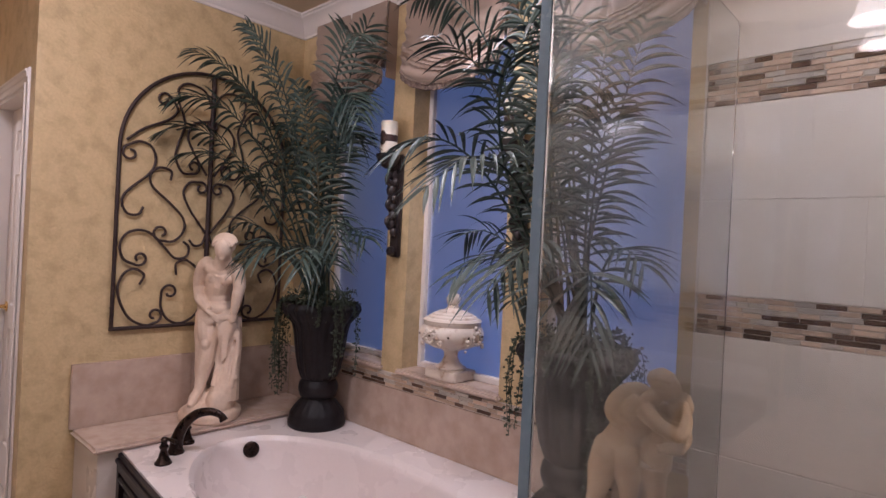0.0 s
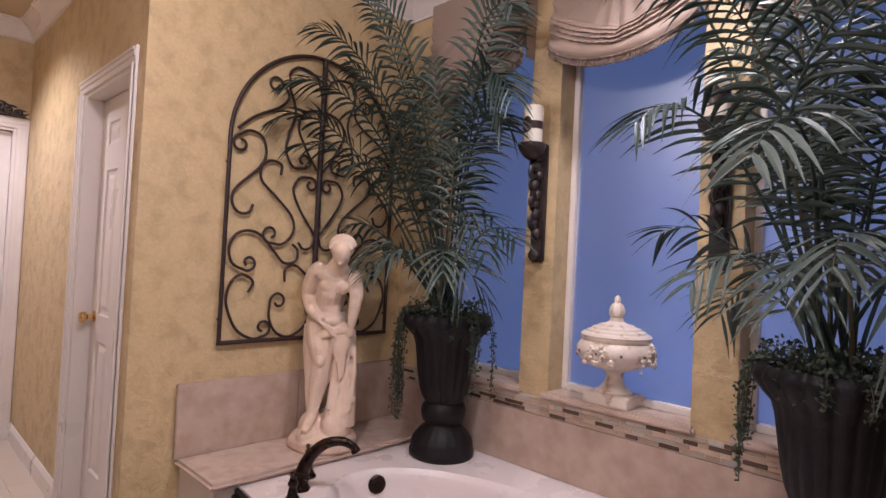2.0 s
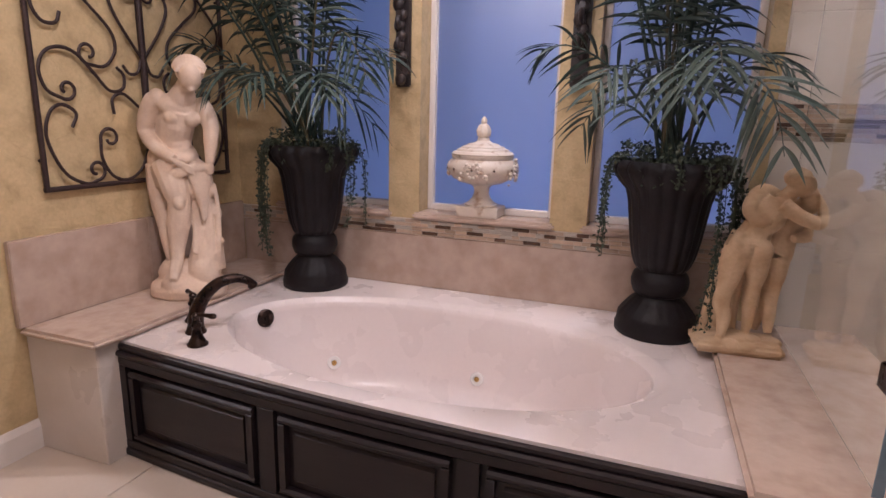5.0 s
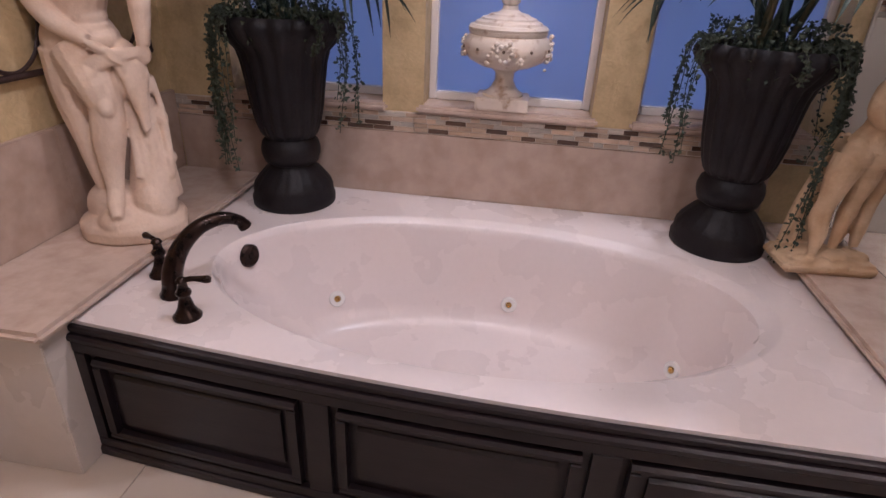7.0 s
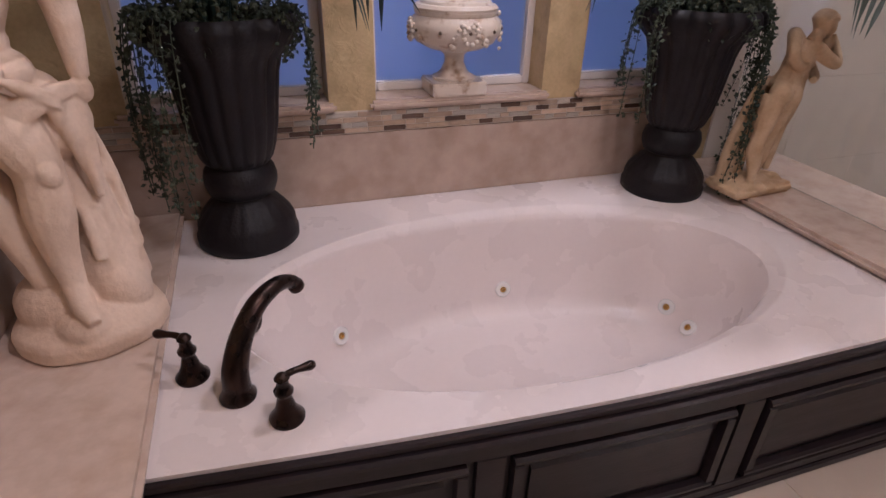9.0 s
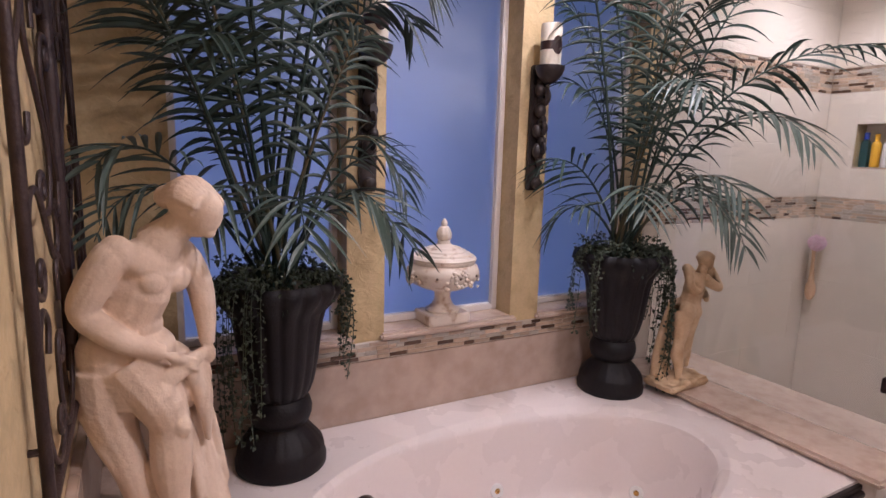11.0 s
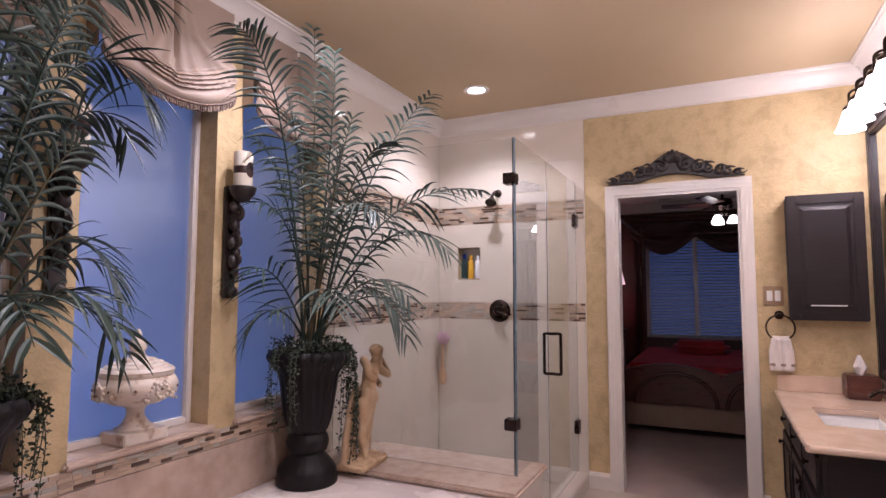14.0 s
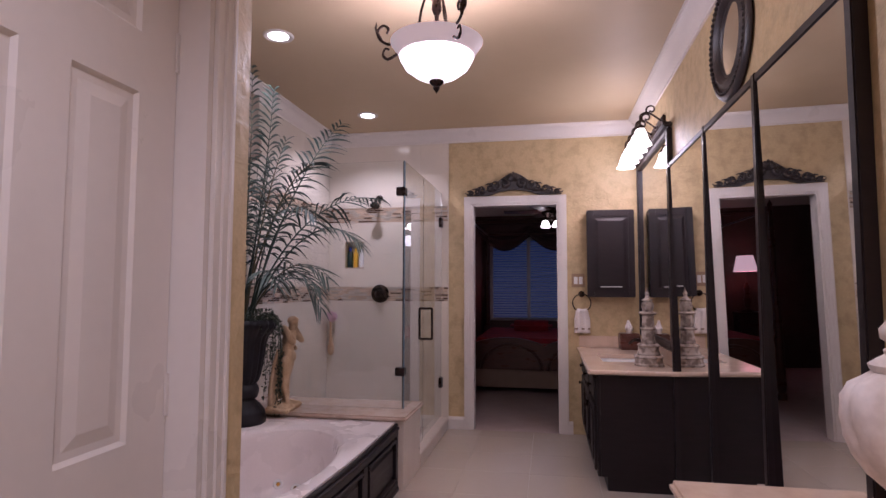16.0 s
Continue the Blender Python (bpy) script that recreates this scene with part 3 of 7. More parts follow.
# ---------------------------------------------------------------- vanities and mirrors
def vanity(label, x0, x1, front, top, sink_x=None, toe=True):
    v = thing("vanity_cabinet", ((x0 + x1) / 2, (front + SY) / 2, 0), label, "vanity")
    zt = top - 0.03
    part("front_frame", boxm(x0, x1, front - 0.02, front, 0.09, zt - 0.001, 0.002), ESPRESSO, v)
    part("back_panel", boxm(x0, x1, SY + 0.001, SY + 0.019, 0.09, zt - 0.001), ESPRESSO, v)
    for a in (x0, x1 - 0.02):
        part("side_panel", boxm(a, a + 0.02, SY + 0.0195, front - 0.0205, 0.09, zt - 0.001), ESPRESSO, v)
    part("bottom_panel", boxm(x0 + 0.0205, x1 - 0.0205, SY + 0.0195, front - 0.0205, 0.0905, 0.11), ESPRESSO, v)
    part("plinth", boxm(x0 + 0.01, x1 - 0.01, SY + 0.001, front - 0.06, 0, 0.0895), ESPRESSO, v)
    n = max(2, round((x1 - x0) / 0.4))
    w = (x1 - x0) / n
    for i in range(n):
        a0, a1 = x0 + i * w + 0.02, x0 + (i + 1) * w - 0.02
        for z0, z1, nm in ((0.12, zt - 0.20, "door"), (zt - 0.17, zt - 0.03, "drawer")):
            bm = bmesh.new()
            box(bm, a0, a1, front, front + 0.018, z0, z1, 0.004)
            if nm == "door":
                for u0, u1, q0, q1 in ((a0 + 0.05, a1 - 0.05, z0 + 0.05, z0 + 0.06), (a0 + 0.05, a1 - 0.05, z1 - 0.06, z1 - 0.05), (a0 + 0.05, a0 + 0.06, z0 + 0.06, z1 - 0.06), (a1 - 0.06, a1 - 0.05, z0 + 0.06, z1 - 0.06)):
                    box(bm, u0, u1, front + 0.018, front + 0.026, q0, q1, 0.003)
            d = part(nm, bm, ESPRESSO, v, smooth=40)
            kx, kz = ((a0 + a1) / 2, (z0 + z1) / 2) if nm == "drawer" else (a1 - 0.03 if i % 2 == 0 else a0 + 0.03, z1 - 0.07)
            part("knob", lathe(bmesh.new(), [(0.006, 0), (0.006, 0.012), (0.014, 0.018), (0.014, 0.024), (0.004, 0.028)], 14, axis=Matrix.Translation((kx, front + 0.018, kz)) @ pose(0, 0, 0, -90)), BRONZE, d, smooth=40)
    return v


VT = 0.76
vanity("dark espresso bathroom vanity cabinet under the framed mirror", 2.50, EX - 0.001, -2.395, VT)
vanity("dark espresso vanity cabinet beside the mirrored doors", -1.55, 0.35, -2.44, VT)


def top_with_basin(x0, x1, y0, y1, sx0, sx1, sy0, sy1):
    t = thing("marble_worktop", ((x0 + x1) / 2, (y0 + y1) / 2, VT), "polished beige marble worktop with an undermounted white basin", "worktop")
    bm = bmesh.new()
    for q in ((x0, sx0, y0, y1), (sx1, x1, y0, y1), (sx0, sx1, y0, sy0), (sx0, sx1, sy1, y1)):
        box(bm, *q, VT - 0.03, VT)
    bmesh.ops.remove_doubles(bm, verts=bm.verts, dist=1e-5)
    part("slab", bm, MARBLETOP, t)
    bm = bmesh.new()
    tube(bm, [(x0, y1, VT - 0.015), (x1, y1, VT - 0.015)], 0.0152, 12)
    tube(bm, [(x0, y0, VT - 0.015), (x0, y1, VT - 0.015)], 0.0152, 12)
    part("edge", bm, MARBLETOP, t, smooth=50)
    bm = bmesh.new()
    cx, cy = (sx0 + sx1) / 2, (sy0 + sy1) / 2
    vs = []
    for k, z in ((1.04, VT - 0.031), (1.0, VT - 0.05), (0.96, VT - 0.12), (0.8, VT - 0.155), (0.1, VT - 0.16)):
        vs.append([bm.verts.new((cx + (x - cx) * k, cy + (y - cy) * k, z)) for x, y in ((sx0, sy0), (sx1, sy0), (sx1, sy1), (sx0, sy1))])
    for p, q in zip(vs, vs[1:]):
        for i in range(4):
            bm.faces.new((p[i], p[(i + 1) % 4], q[(i + 1) % 4], q[i]))
    bm.faces.new(vs[-1])
    part("basin", bm, BASIN, t, "white rectangular basin")
    part("backsplash", boxm(x0, x1 - 0.014, SY + 0.001, SY + 0.016, VT, VT + 0.10, 0.002), MARBLETOP, t)
    return t


vt = top_with_basin(2.465, EX - 0.001, SY + 0.001, -2.352, 2.90, 3.36, -2.76, -2.47)
part("side_splash", boxm(EX - 0.014, EX - 0.001, SY + 0.001, -2.36, VT + 0.0005, VT + 0.10, 0.002), MARBLETOP, vt)
t2 = thing("marble_worktop", (-0.6, -2.6, VT), "polished beige marble worktop of the near vanity", "worktop")
part("slab", boxm(-1.58, 0.38, SY + 0.001, -2.413, VT - 0.03, VT, 0.010), MARBLETOP, t2, smooth=50)
part("backsplash", boxm(-1.58, 0.24, SY + 0.001, SY + 0.016, VT + 0.0003, VT + 0.10, 0.002), MARBLETOP, t2)

mi = thing("wall_mirror", (3.12, SY, 1.6), "large rectangular mirror in a dark moulded frame above the vanity", "mirror")
part("mirror_glass", boxm(2.58, 3.80, SY + 0.002, SY + 0.012, 0.91, 2.30), MIRROR, mi)
for q in ((2.535, 2.59, 0.873, 2.33), (3.79, 3.845, 0.873, 2.33)):
    part("frame_side", boxm(q[0], q[1], SY + 0.001, SY + 0.035, q[2], q[3], 0.008), ESPRESSO, mi, smooth=40)
part("frame_bottom", boxm(2.591, 3.789, SY + 0.001, SY + 0.033, 0.873, 0.925, 0.008), ESPRESSO, mi, smooth=40)
part("frame_top", boxm(2.591, 3.789, SY + 0.001, SY + 0.033, 2.285, 2.33, 0.008), ESPRESSO, mi, smooth=40)
part("crest_rail", boxm(2.52, 3.86, SY + 0.001, SY + 0.06, 2.331, 2.36, 0.008), CARVED, mi, smooth=40)

mm = thing("mirrored_closet_doors", (1.3, SY, 0), "row of tall mirrored panels in narrow dark frames reaching the floor", "mirror doors")
bars = [2.50, 1.676, 0.971, 0.285]
for a, b in zip(bars[1:], bars):
    bm = boxm(a + 0.0181, b - 0.0181, SY + 0.003, SY + 0.008, 0.036, 2.044)
    for v in bm.verts:
        v.co.y += 0.027 * v.co.z / 2.044
    part("mirror_pane", bm, MIRROR, mm)
for i, a in enumerate(bars):
    part("stile", boxm(a - 0.018, a + 0.018, SY + 0.001, SY + 0.042, 0.0, 2.085, 0.004), ESPRESSO, mm, smooth=40)
for a, b in zip(bars[1:], bars):
    part("top_rail", boxm(a + 0.018, b - 0.018, SY + 0.001, SY + 0.040, 2.045, 2.08, 0.004), ESPRESSO, mm, smooth=40)
    part("bottom_rail", boxm(a + 0.018, b - 0.018, SY + 0.001, SY + 0.034, 0.0, 0.035, 0.004), ESPRESSO, mm, smooth=40)

cab = thing("wall_cabinet", (EX, -2.63, 1.58), "dark espresso wall cabinet with a raised panel door", "cabinet")
part("body", boxm(EX - 0.10, EX - 0.001, -2.823, -2.437, 1.205, 1.95, 0.003), ESPRESSO, cab)
cd = part("door", boxm(EX - 0.12, EX - 0.101, -2.828, -2.432, 1.20, 1.955, 0.005), ESPRESSO, cab, smooth=40)
for u0, u1, q0, q1 in ((-2.828, -2.776, 1.20, 1.955), (-2.484, -2.432, 1.20, 1.955), (-2.7758, -2.4842, 1.20, 1.256), (-2.7758, -2.4842, 1.899, 1.955)):
    part("door_rail", boxm(EX - 0.131, EX - 0.1202, u0, u1, q0, q1, 0.004), ESPRESSO, cd, smooth=40)
bm = bmesh.new()
rings = []
for ins, dx in ((0.004, 0.1205), (0.018, 0.1212), (0.040, 0.129), (0.044, 0.129)):
    rings.append([bm.verts.new((EX - dx, y, z)) for y, z in ((-2.776 + ins, 1.256 + ins), (-2.484 - ins, 1.256 + ins), (-2.484 - ins, 1.899 - ins), (-2.776 + ins, 1.899 - ins))])
for p, q in zip(rings, rings[1:]):
    for i in range(4):
        bm.faces.new((p[i], p[(i + 1) % 4], q[(i + 1) % 4], q[i]))
bm.faces.new(rings[-1])
part("raised_panel", bm, ESPRESSO, cd)
part("pull", boxm(EX - 0.136, EX - 0.1312, -2.72, -2.54, 1.285, 1.292, 0.001), BASIN, cd, "thin pale bar pull")

# ---------------------------------------------------------------- bedroom beyond the door
BX0, BX1, BY0, BY1, BZ = EX + 0.12, 8.2, -4.2, 1.2, 2.62
part("floor", boxm(BX0 - 0.12, BX1 + 0.1, BY0, BY1, -0.05, 0.001), CARPET, kind="structure")
part("ceiling", boxm(BX0, BX1 + 0.1, BY0, BY1, BZ, BZ + 0.1), WHITE, kind="structure")
BW = (-2.42, -1.14)
wall("wall_bedroom_east", "x", BX1, BX1 + 0.1, BY0, BY1, 0, BZ, [(BW[0], BW[1], 0.74, 2.12)], DARKWALL)
wall("wall_bedroom_north", "y", BY1, BY1 + 0.1, BX0, BX1 + 0.1, 0, BZ, (), DARKWALL)
wall("wall_bedroom_south", "y", BY0 - 0.1, BY0, BX0, BX1 + 0.1, 0, BZ, (), DARKWALL)
wall("wall_bedroom_west", "x", BX0 - 0.12, BX0, 0.16, BY1, 0, BZ, (), DARKWALL)
wall("wall_bedroom_west", "x", BX0 - 0.12, BX0, BY0, SY - 0.12, 0, BZ, (), DARKWALL)
part("backdrop", boxm(BX1 + 0.5, BX1 + 0.51, -3.6, 0.4, 0, 3.2), SKYB, kind="structure")
part("trim", boxm(BX1 - 0.06, BX1 - 0.001, BY0, BY1, BZ - 0.14, BZ - 0.001), WHITE, kind="structure")


# ---------------------------------------------------------------- bedroom things
def bedroom():
    w = tagged(new("window_4"), kind="structure")
    w.location = (BX1, -1.78, 0.74)
    bm = bmesh.new()
    for y0, y1, z0, z1 in ((-2.42, -2.37, 0.74, 2.12), (-1.19, -1.14, 0.74, 2.12), (-2.37, -1.19, 0.74, 0.79), (-2.37, -1.19, 2.07, 2.12), (-1.81, -1.75, 0.79, 2.07)):
        box(bm, BX1 - 0.01, BX1 + 0.06, y0, y1, z0, z1)
    part("window_frame", bm, WHITE, w)
    bl = thing("window_blind", (BX1 - 0.05, -1.78, 0.76), "closed pale horizontal slat blind in the dark bedroom", "blind")
    for k in range(2):
        c = -1.475 - 0.61 * k
        bm = bmesh.new()
        for i in range(32):
            z = 0.79 + i * 0.041
            for v in ((-0.285, 0.285),):
                vs = [bm.verts.new((BX1 - 0.05 + dx, c + dy, z + dz)) for dx, dy, dz in ((-0.012, v[0], -0.010), (-0.012, v[1], -0.010), (0.014, v[1], 0.012), (0.014, v[0], 0.012))]
                vt2 = [bm.verts.new(q.co + Vector((0.003, 0, -0.002))) for q in vs]
                bm.faces.new(vs)
                bm.faces.new(vt2[::-1])
                for a in range(4):
                    bm.faces.new((vs[a], vt2[a], vt2[(a + 1) % 4], vs[(a + 1) % 4]))
        part("slats", bm, BLIND, bl, kind="")
    dr = thing("window_drapes", (BX1 - 0.14, -1.78, 0.05), "dark brown drapes with a swagged valance round the bedroom window", "curtain")
    for y0, y1 in ((-1.12, -1.0), (-3.0, -2.48)):
        bm = bmesh.new()
        n = 36
        rows = []
        for z in (0.03, 1.2, 2.32):
            rows.append([bm.verts.new((BX1 - 0.13 + 0.035 * math.sin(i * 1.15), y0 + (y1 - y0) * i / n, z)) for i in range(n + 1)])
        for p, q in zip(rows, rows[1:]):
            for i in range(n):
                bm.faces.new((p[i], p[i + 1], q[i + 1], q[i]))
        d = part("drape", bm, DRAPE, dr, smooth=80)
        m = d.modifiers.new("thick", "SOLIDIFY")
        m.thickness = 0.006
    for k, (y0, y1) in enumerate(((-1.85, -0.95), (-2.70, -1.75))):
        bm = bmesh.new()
        n = 20
        g = []
        for j in range(9):
            v = j / 8
            g.append([bm.verts.new((BX1 - 0.16 - 0.03 * math.sin(v * 22), y0 + (y1 - y0) * i / n, 2.34 - v * (0.16 + 0.30 * math.sin(math.pi * i / n)))) for i in range(n + 1)])
        for p, q in zip(g, g[1:]):
            for i in range(n):
                bm.faces.new((p[i], p[i + 1], q[i + 1], q[i]))
        d = part("swag", bm, DRAPE, dr, smooth=80)
        d.modifiers.new("thick", "SOLIDIFY").thickness = 0.008
    part("curtain_pole", tube(bmesh.new(), [(BX1 - 0.17, -3.2, 2.36), (BX1 - 0.17, -0.85, 2.36)], 0.018, 10), MAHOG, dr, smooth=60)

    bed = thing("bed", (6.6, -2.0, 0), "dark carved bed with a red bedspread in the unlit bedroom", "bed")
    bx0, bx1, by0, by1 = 5.62, 7.7, -2.95, -1.15
    part("mattress", boxm(bx0 + 0.06, bx1, by0 + 0.05, by1 - 0.05, 0.32, 0.60, 0.06), TAUPE, bed, smooth=60)
    part("bed_skirt", boxm(bx0 + 0.03, bx1, by0 + 0.03, by1 - 0.03, 0.08, 0.32, 0.01), TAUPE, bed)
    bm = bmesh.new()
    box(bm, bx0 + 0.10, bx1, by0 + 0.0, by1 - 0.0, 0.45, 0.66, 0.07)
    part("bedspread", bm, REDC, bed, smooth=60)
    bm = bmesh.new()
    N = 24
    ring = []
    for i in range(N + 1):
        u = i / N
        y = by0 + (by1 - by0) * u
        z = 0.58 + 0.10 * abs(math.sin(2 * math.pi * u)) ** 0.7
        ring.append((bm.verts.new((bx0, y, 0.30)), bm.verts.new((bx0, y, z)), bm.verts.new((bx0 + 0.06, y, z)), bm.verts.new((bx0 + 0.06, y, 0.30))))
    for p, q in zip(ring, ring[1:]):
        for i in range(4):
            bm.faces.new((p[i], p[(i + 1) % 4], q[(i + 1) % 4], q[i]))
    bm.faces.new(ring[0]), bm.faces.new(ring[-1][::-1])
    part("footboard", bm, MAHOG, bed)
    bm = bmesh.new()
    for c in (by0 + 0.5, by1 - 0.5):
        pts = [(bx0 - 0.01, c + 0.36 * math.cos(a), 0.30 + 0.30 * math.sin(a)) for a in [math.pi * i / 16 for i in range(17)]]
        tube(bm, pts, 0.018, 8)
    part("footboard_arch", bm, MAHOG, bed, smooth=60)
    for y in (by0, by1):
        for x in (bx0 + 0.03, bx1):
            prof = [(0.05, 0), (0.05, 0.06), (0.035, 0.08), (0.05, 0.12), (0.05, 0.70), (0.03, 0.74), (0.045, 0.80), (0.03, 0.95), (0.024, 1.4), (0.03, 1.9), (0.02, 2.15), (0.03, 2.18), (0.001, 2.24)]
            part("bed_post", lathe(bmesh.new(), prof, 14, (x, y, 0)), MAHOG, bed, smooth=60)
    for y in (by0, by1):
        part("canopy_rail", tube(bmesh.new(), [(bx0 + 0.03, y, 2.12), (bx1, y, 2.12)], 0.014, 8), MAHOG, bed, smooth=60)
    for x in (bx0 + 0.03, bx1):
        part("canopy_rail", tube(bmesh.new(), [(x, by0, 2.12), (x, by1, 2.12)], 0.014, 8), MAHOG, bed, smooth=60)
    bm = bmesh.new()
    box(bm, 6.9, 7.4, -2.15, -1.55, 0.665, 0.80, 0.06)
    cu = thing("cushion", (7.15, -1.85, 0.66), "plump red cushion lying on the bed", "cushion")
    part("cover", bm, REDC, cu, smooth=70)

    fan = thing("ceiling_fan", (6.6, -2.12, BZ), "dark ceiling fan with two lit white glass shades", "ceiling fan")
    part("downrod", lathe(bmesh.new(), [(0.06, -0.001), (0.05, -0.05), (0.015, -0.06), (0.015, -0.22), (0.09, -0.24), (0.11, -0.32), (0.05, -0.38), (0.04, -0.42)], 20, (6.6, -2.12, BZ)), BRONZE, fan, smooth=40)
    for i in range(5):
        a = 2 * math.pi * i / 5 + 0.3
        bm = bmesh.new()
        box(bm, 0.12, 0.62, -0.065, 0.065, -0.004, 0.004, 0.003)
        bmesh.ops.transform(bm, matrix=Matrix.Translation((6.6, -2.12, BZ - 0.29)) @ pose(0, 0, 0, 10, 0, math.degrees(a)), verts=bm.verts)
        part("fan_blade", bm, MAHOG, fan)
    for i in range(3):
        a = 2 * math.pi * i / 3 + 0.5
        part("light_shade", lathe(bmesh.new(), [(0.02, 0), (0.035, -0.01), (0.06, -0.07), (0.065, -0.085), (0.001, -0.08)], 16, (6.6 + 0.10 * math.cos(a), -2.12 + 0.10 * math.sin(a), BZ - 0.42)), SHADE2, fan, smooth=50)


bedroom()


def bedside():
    nx_, ny_ = 7.90, -0.73
    ns = thing("nightstand", (nx_, ny_, 0), "dark wooden nightstand in the bedroom corner", "nightstand")
    part("body", boxm(nx_ - 0.17, nx_ + 0.15, ny_ - 0.17, ny_ + 0.17, 0.06, 0.84, 0.01), MAHOG, ns, smooth=40)
    part("top", boxm(nx_ - 0.19, nx_ + 0.16, ny_ - 0.19, ny_ + 0.19, 0.8405, 0.87, 0.008), MAHOG, ns, smooth=40)
    for dx in (-0.16, 0.11):
        for dy in (-0.16, 0.12):
            part("foot", boxm(nx_ + dx, nx_ + dx + 0.04, ny_ + dy, ny_ + dy + 0.04, 0.002, 0.0595), MAHOG, ns)
    la = thing("table_lamp", (nx_, ny_, 0.871), "lit table lamp with a pink shade on the nightstand", "lamp")
    part("base", lathe(bmesh.new(), [(0.08, 0), (0.08, 0.02), (0.03, 0.05), (0.055, 0.16), (0.03, 0.28), (0.05, 0.36), (0.012, 0.44), (0.01, 0.56)], 20, (nx_, ny_, 0.871)), MAHOG, la, smooth=50)
    part("shade", lathe(bmesh.new(), [(0.165, 0.60), (0.11, 0.84), (0.105, 0.84), (0.16, 0.60)], 28, (nx_, ny_, 0.871), shape=lambda a, z: 1 + 0.02 * math.cos(14 * a)), PINKS, la, smooth=50)


bedside()


# ---------------------------------------------------------------- lamps
def ceiling_can(x, y):
    t = thing("recessed_light", (x, y, CZ), "lit round recessed ceiling light with a white trim ring", "recessed light", "recessed ceiling lights")
    part("trim_ring", lathe(bmesh.new(), [(0.068, -0.0005), (0.088, -0.0005), (0.088, -0.006), (0.082, -0.010), (0.068, -0.006)], 36, (x, y, CZ)), WHITE, t, smooth=40)
    p = part("lens", lathe(bmesh.new(), [(0.0675, -0.0010), (0.0675, -0.005), (0.05, -0.007), (0.001, -0.008)], 32, (x, y, CZ)), CANG, t, smooth=60)
    p.visible_shadow = False


# two cans over tub and shower, plus the added unseen one in the hall
for cx, cy in CANS:
    ceiling_can(cx, cy)


def scroll(c, r, a0, turns, k=0.35, n=26, u=Vector((1, 0, 0)), v=Vector((0, 0, 1))):
    """Points of a spiral from its outer end inwards."""
    out = []
    for i in range(n + 1):
        t = i / n
        q = r * (1 - (1 - k) * t)
        a = a0 + turns * 2 * math.pi * t
        out.append(Vector(c) + u * (q * math.cos(a)) + v * (q * math.sin(a)))
    return out


def pendant():
    x, y = PENDANT
    t = thing("pendant_light", (x, y, CZ), "lit alabaster glass bowl light hung on scrolled dark iron arms", "pendant light")
    o = (x, y, 0)
    bowl = part("glass_bowl", lathe(bmesh.new(), [(0.001, 2.222), (0.05, 2.226), (0.10, 2.25), (0.145, 2.285), (0.168, 2.325), (0.172, 2.338), (0.165, 2.338), (0.160, 2.325), (0.138, 2.29), (0.09, 2.257), (0.04, 2.235), (0.001, 2.232)], 56, o), SHADE, t, smooth=60)
    bowl.visible_shadow = False
    rim = part("glass_rim", lathe(bmesh.new(), [(0.166, 2.3385), (0.1725, 2.3385), (0.180, 2.355), (0.200, 2.382), (0.212, 2.398), (0.213, 2.404), (0.208, 2.404), (0.196, 2.388), (0.174, 2.358), (0.166, 2.346)], 56, o), SHADE_RIM, t, smooth=60)
    rim.visible_shadow = False
    part("finial", lathe(bmesh.new(), [(0.033, 2.226), (0.035, 2.218), (0.022, 2.205), (0.012, 2.20), (0.016, 2.192), (0.014, 2.185), (0.001, 2.166)], 24, o), BRONZE, t, smooth=50)
    part("stem", lathe(bmesh.new(), [(0.065, CZ - 0.0005), (0.065, CZ - 0.012), (0.045, CZ - 0.03), (0.012, CZ - 0.04), (0.010, 2.62), (0.022, 2.60), (0.024, 2.56), (0.010, 2.53), (0.008, 2.24), (0.001, 2.235)], 24, o), BRONZE, t, smooth=50)
    for i in range(3):
        a = radians(95 + 120 * i)
        u = Vector((math.cos(a), math.sin(a), 0))
        c = Vector((x, y, 0))
        z = Vector((0, 0, 1))
        arm = smooth_path([c + u * 0.01 + z * 2.60, c + u * 0.045 + z * 2.63, c + u * 0.07 + z * 2.57, c + u * 0.09 + z * 2.48, c + u * 0.16 + z * 2.415, c + u * 0.22 + z * 2.405, c + u * 0.265 + z * 2.43, c + u * 0.275 + z * 2.47, c + u * 0.25 + z * 2.495, c + u * 0.225 + z * 2.48, c + u * 0.232 + z * 2.457], 6)
        ar = part("arm", tube(bmesh.new(), arm, 0.0065, 8), BRONZE, t, smooth=60)
        low = smooth_path([c + u * 0.18 + z * 2.36, c + u * 0.225 + z * 2.335, c + u * 0.25 + z * 2.355, c + u * 0.24 + z * 2.385, c + u * 0.22 + z * 2.38], 6)
        part("scroll", tube(bmesh.new(), low, [0.007] * 12 + [0.005] * 13, 8), BRONZE, ar, smooth=60)
        bm = bmesh.new()
        tube(bm, [c + u * 0.255 + z * 2.43, c + u * 0.275 + z * 2.455, c + u * 0.285 + z * 2.485, c + u * 0.282 + z * 2.515], [0.006, 0.016, 0.013, 0.001], 8, 0.5)
        part("leaf_ornament", bm, BRONZE, ar, smooth=60)


pendant()


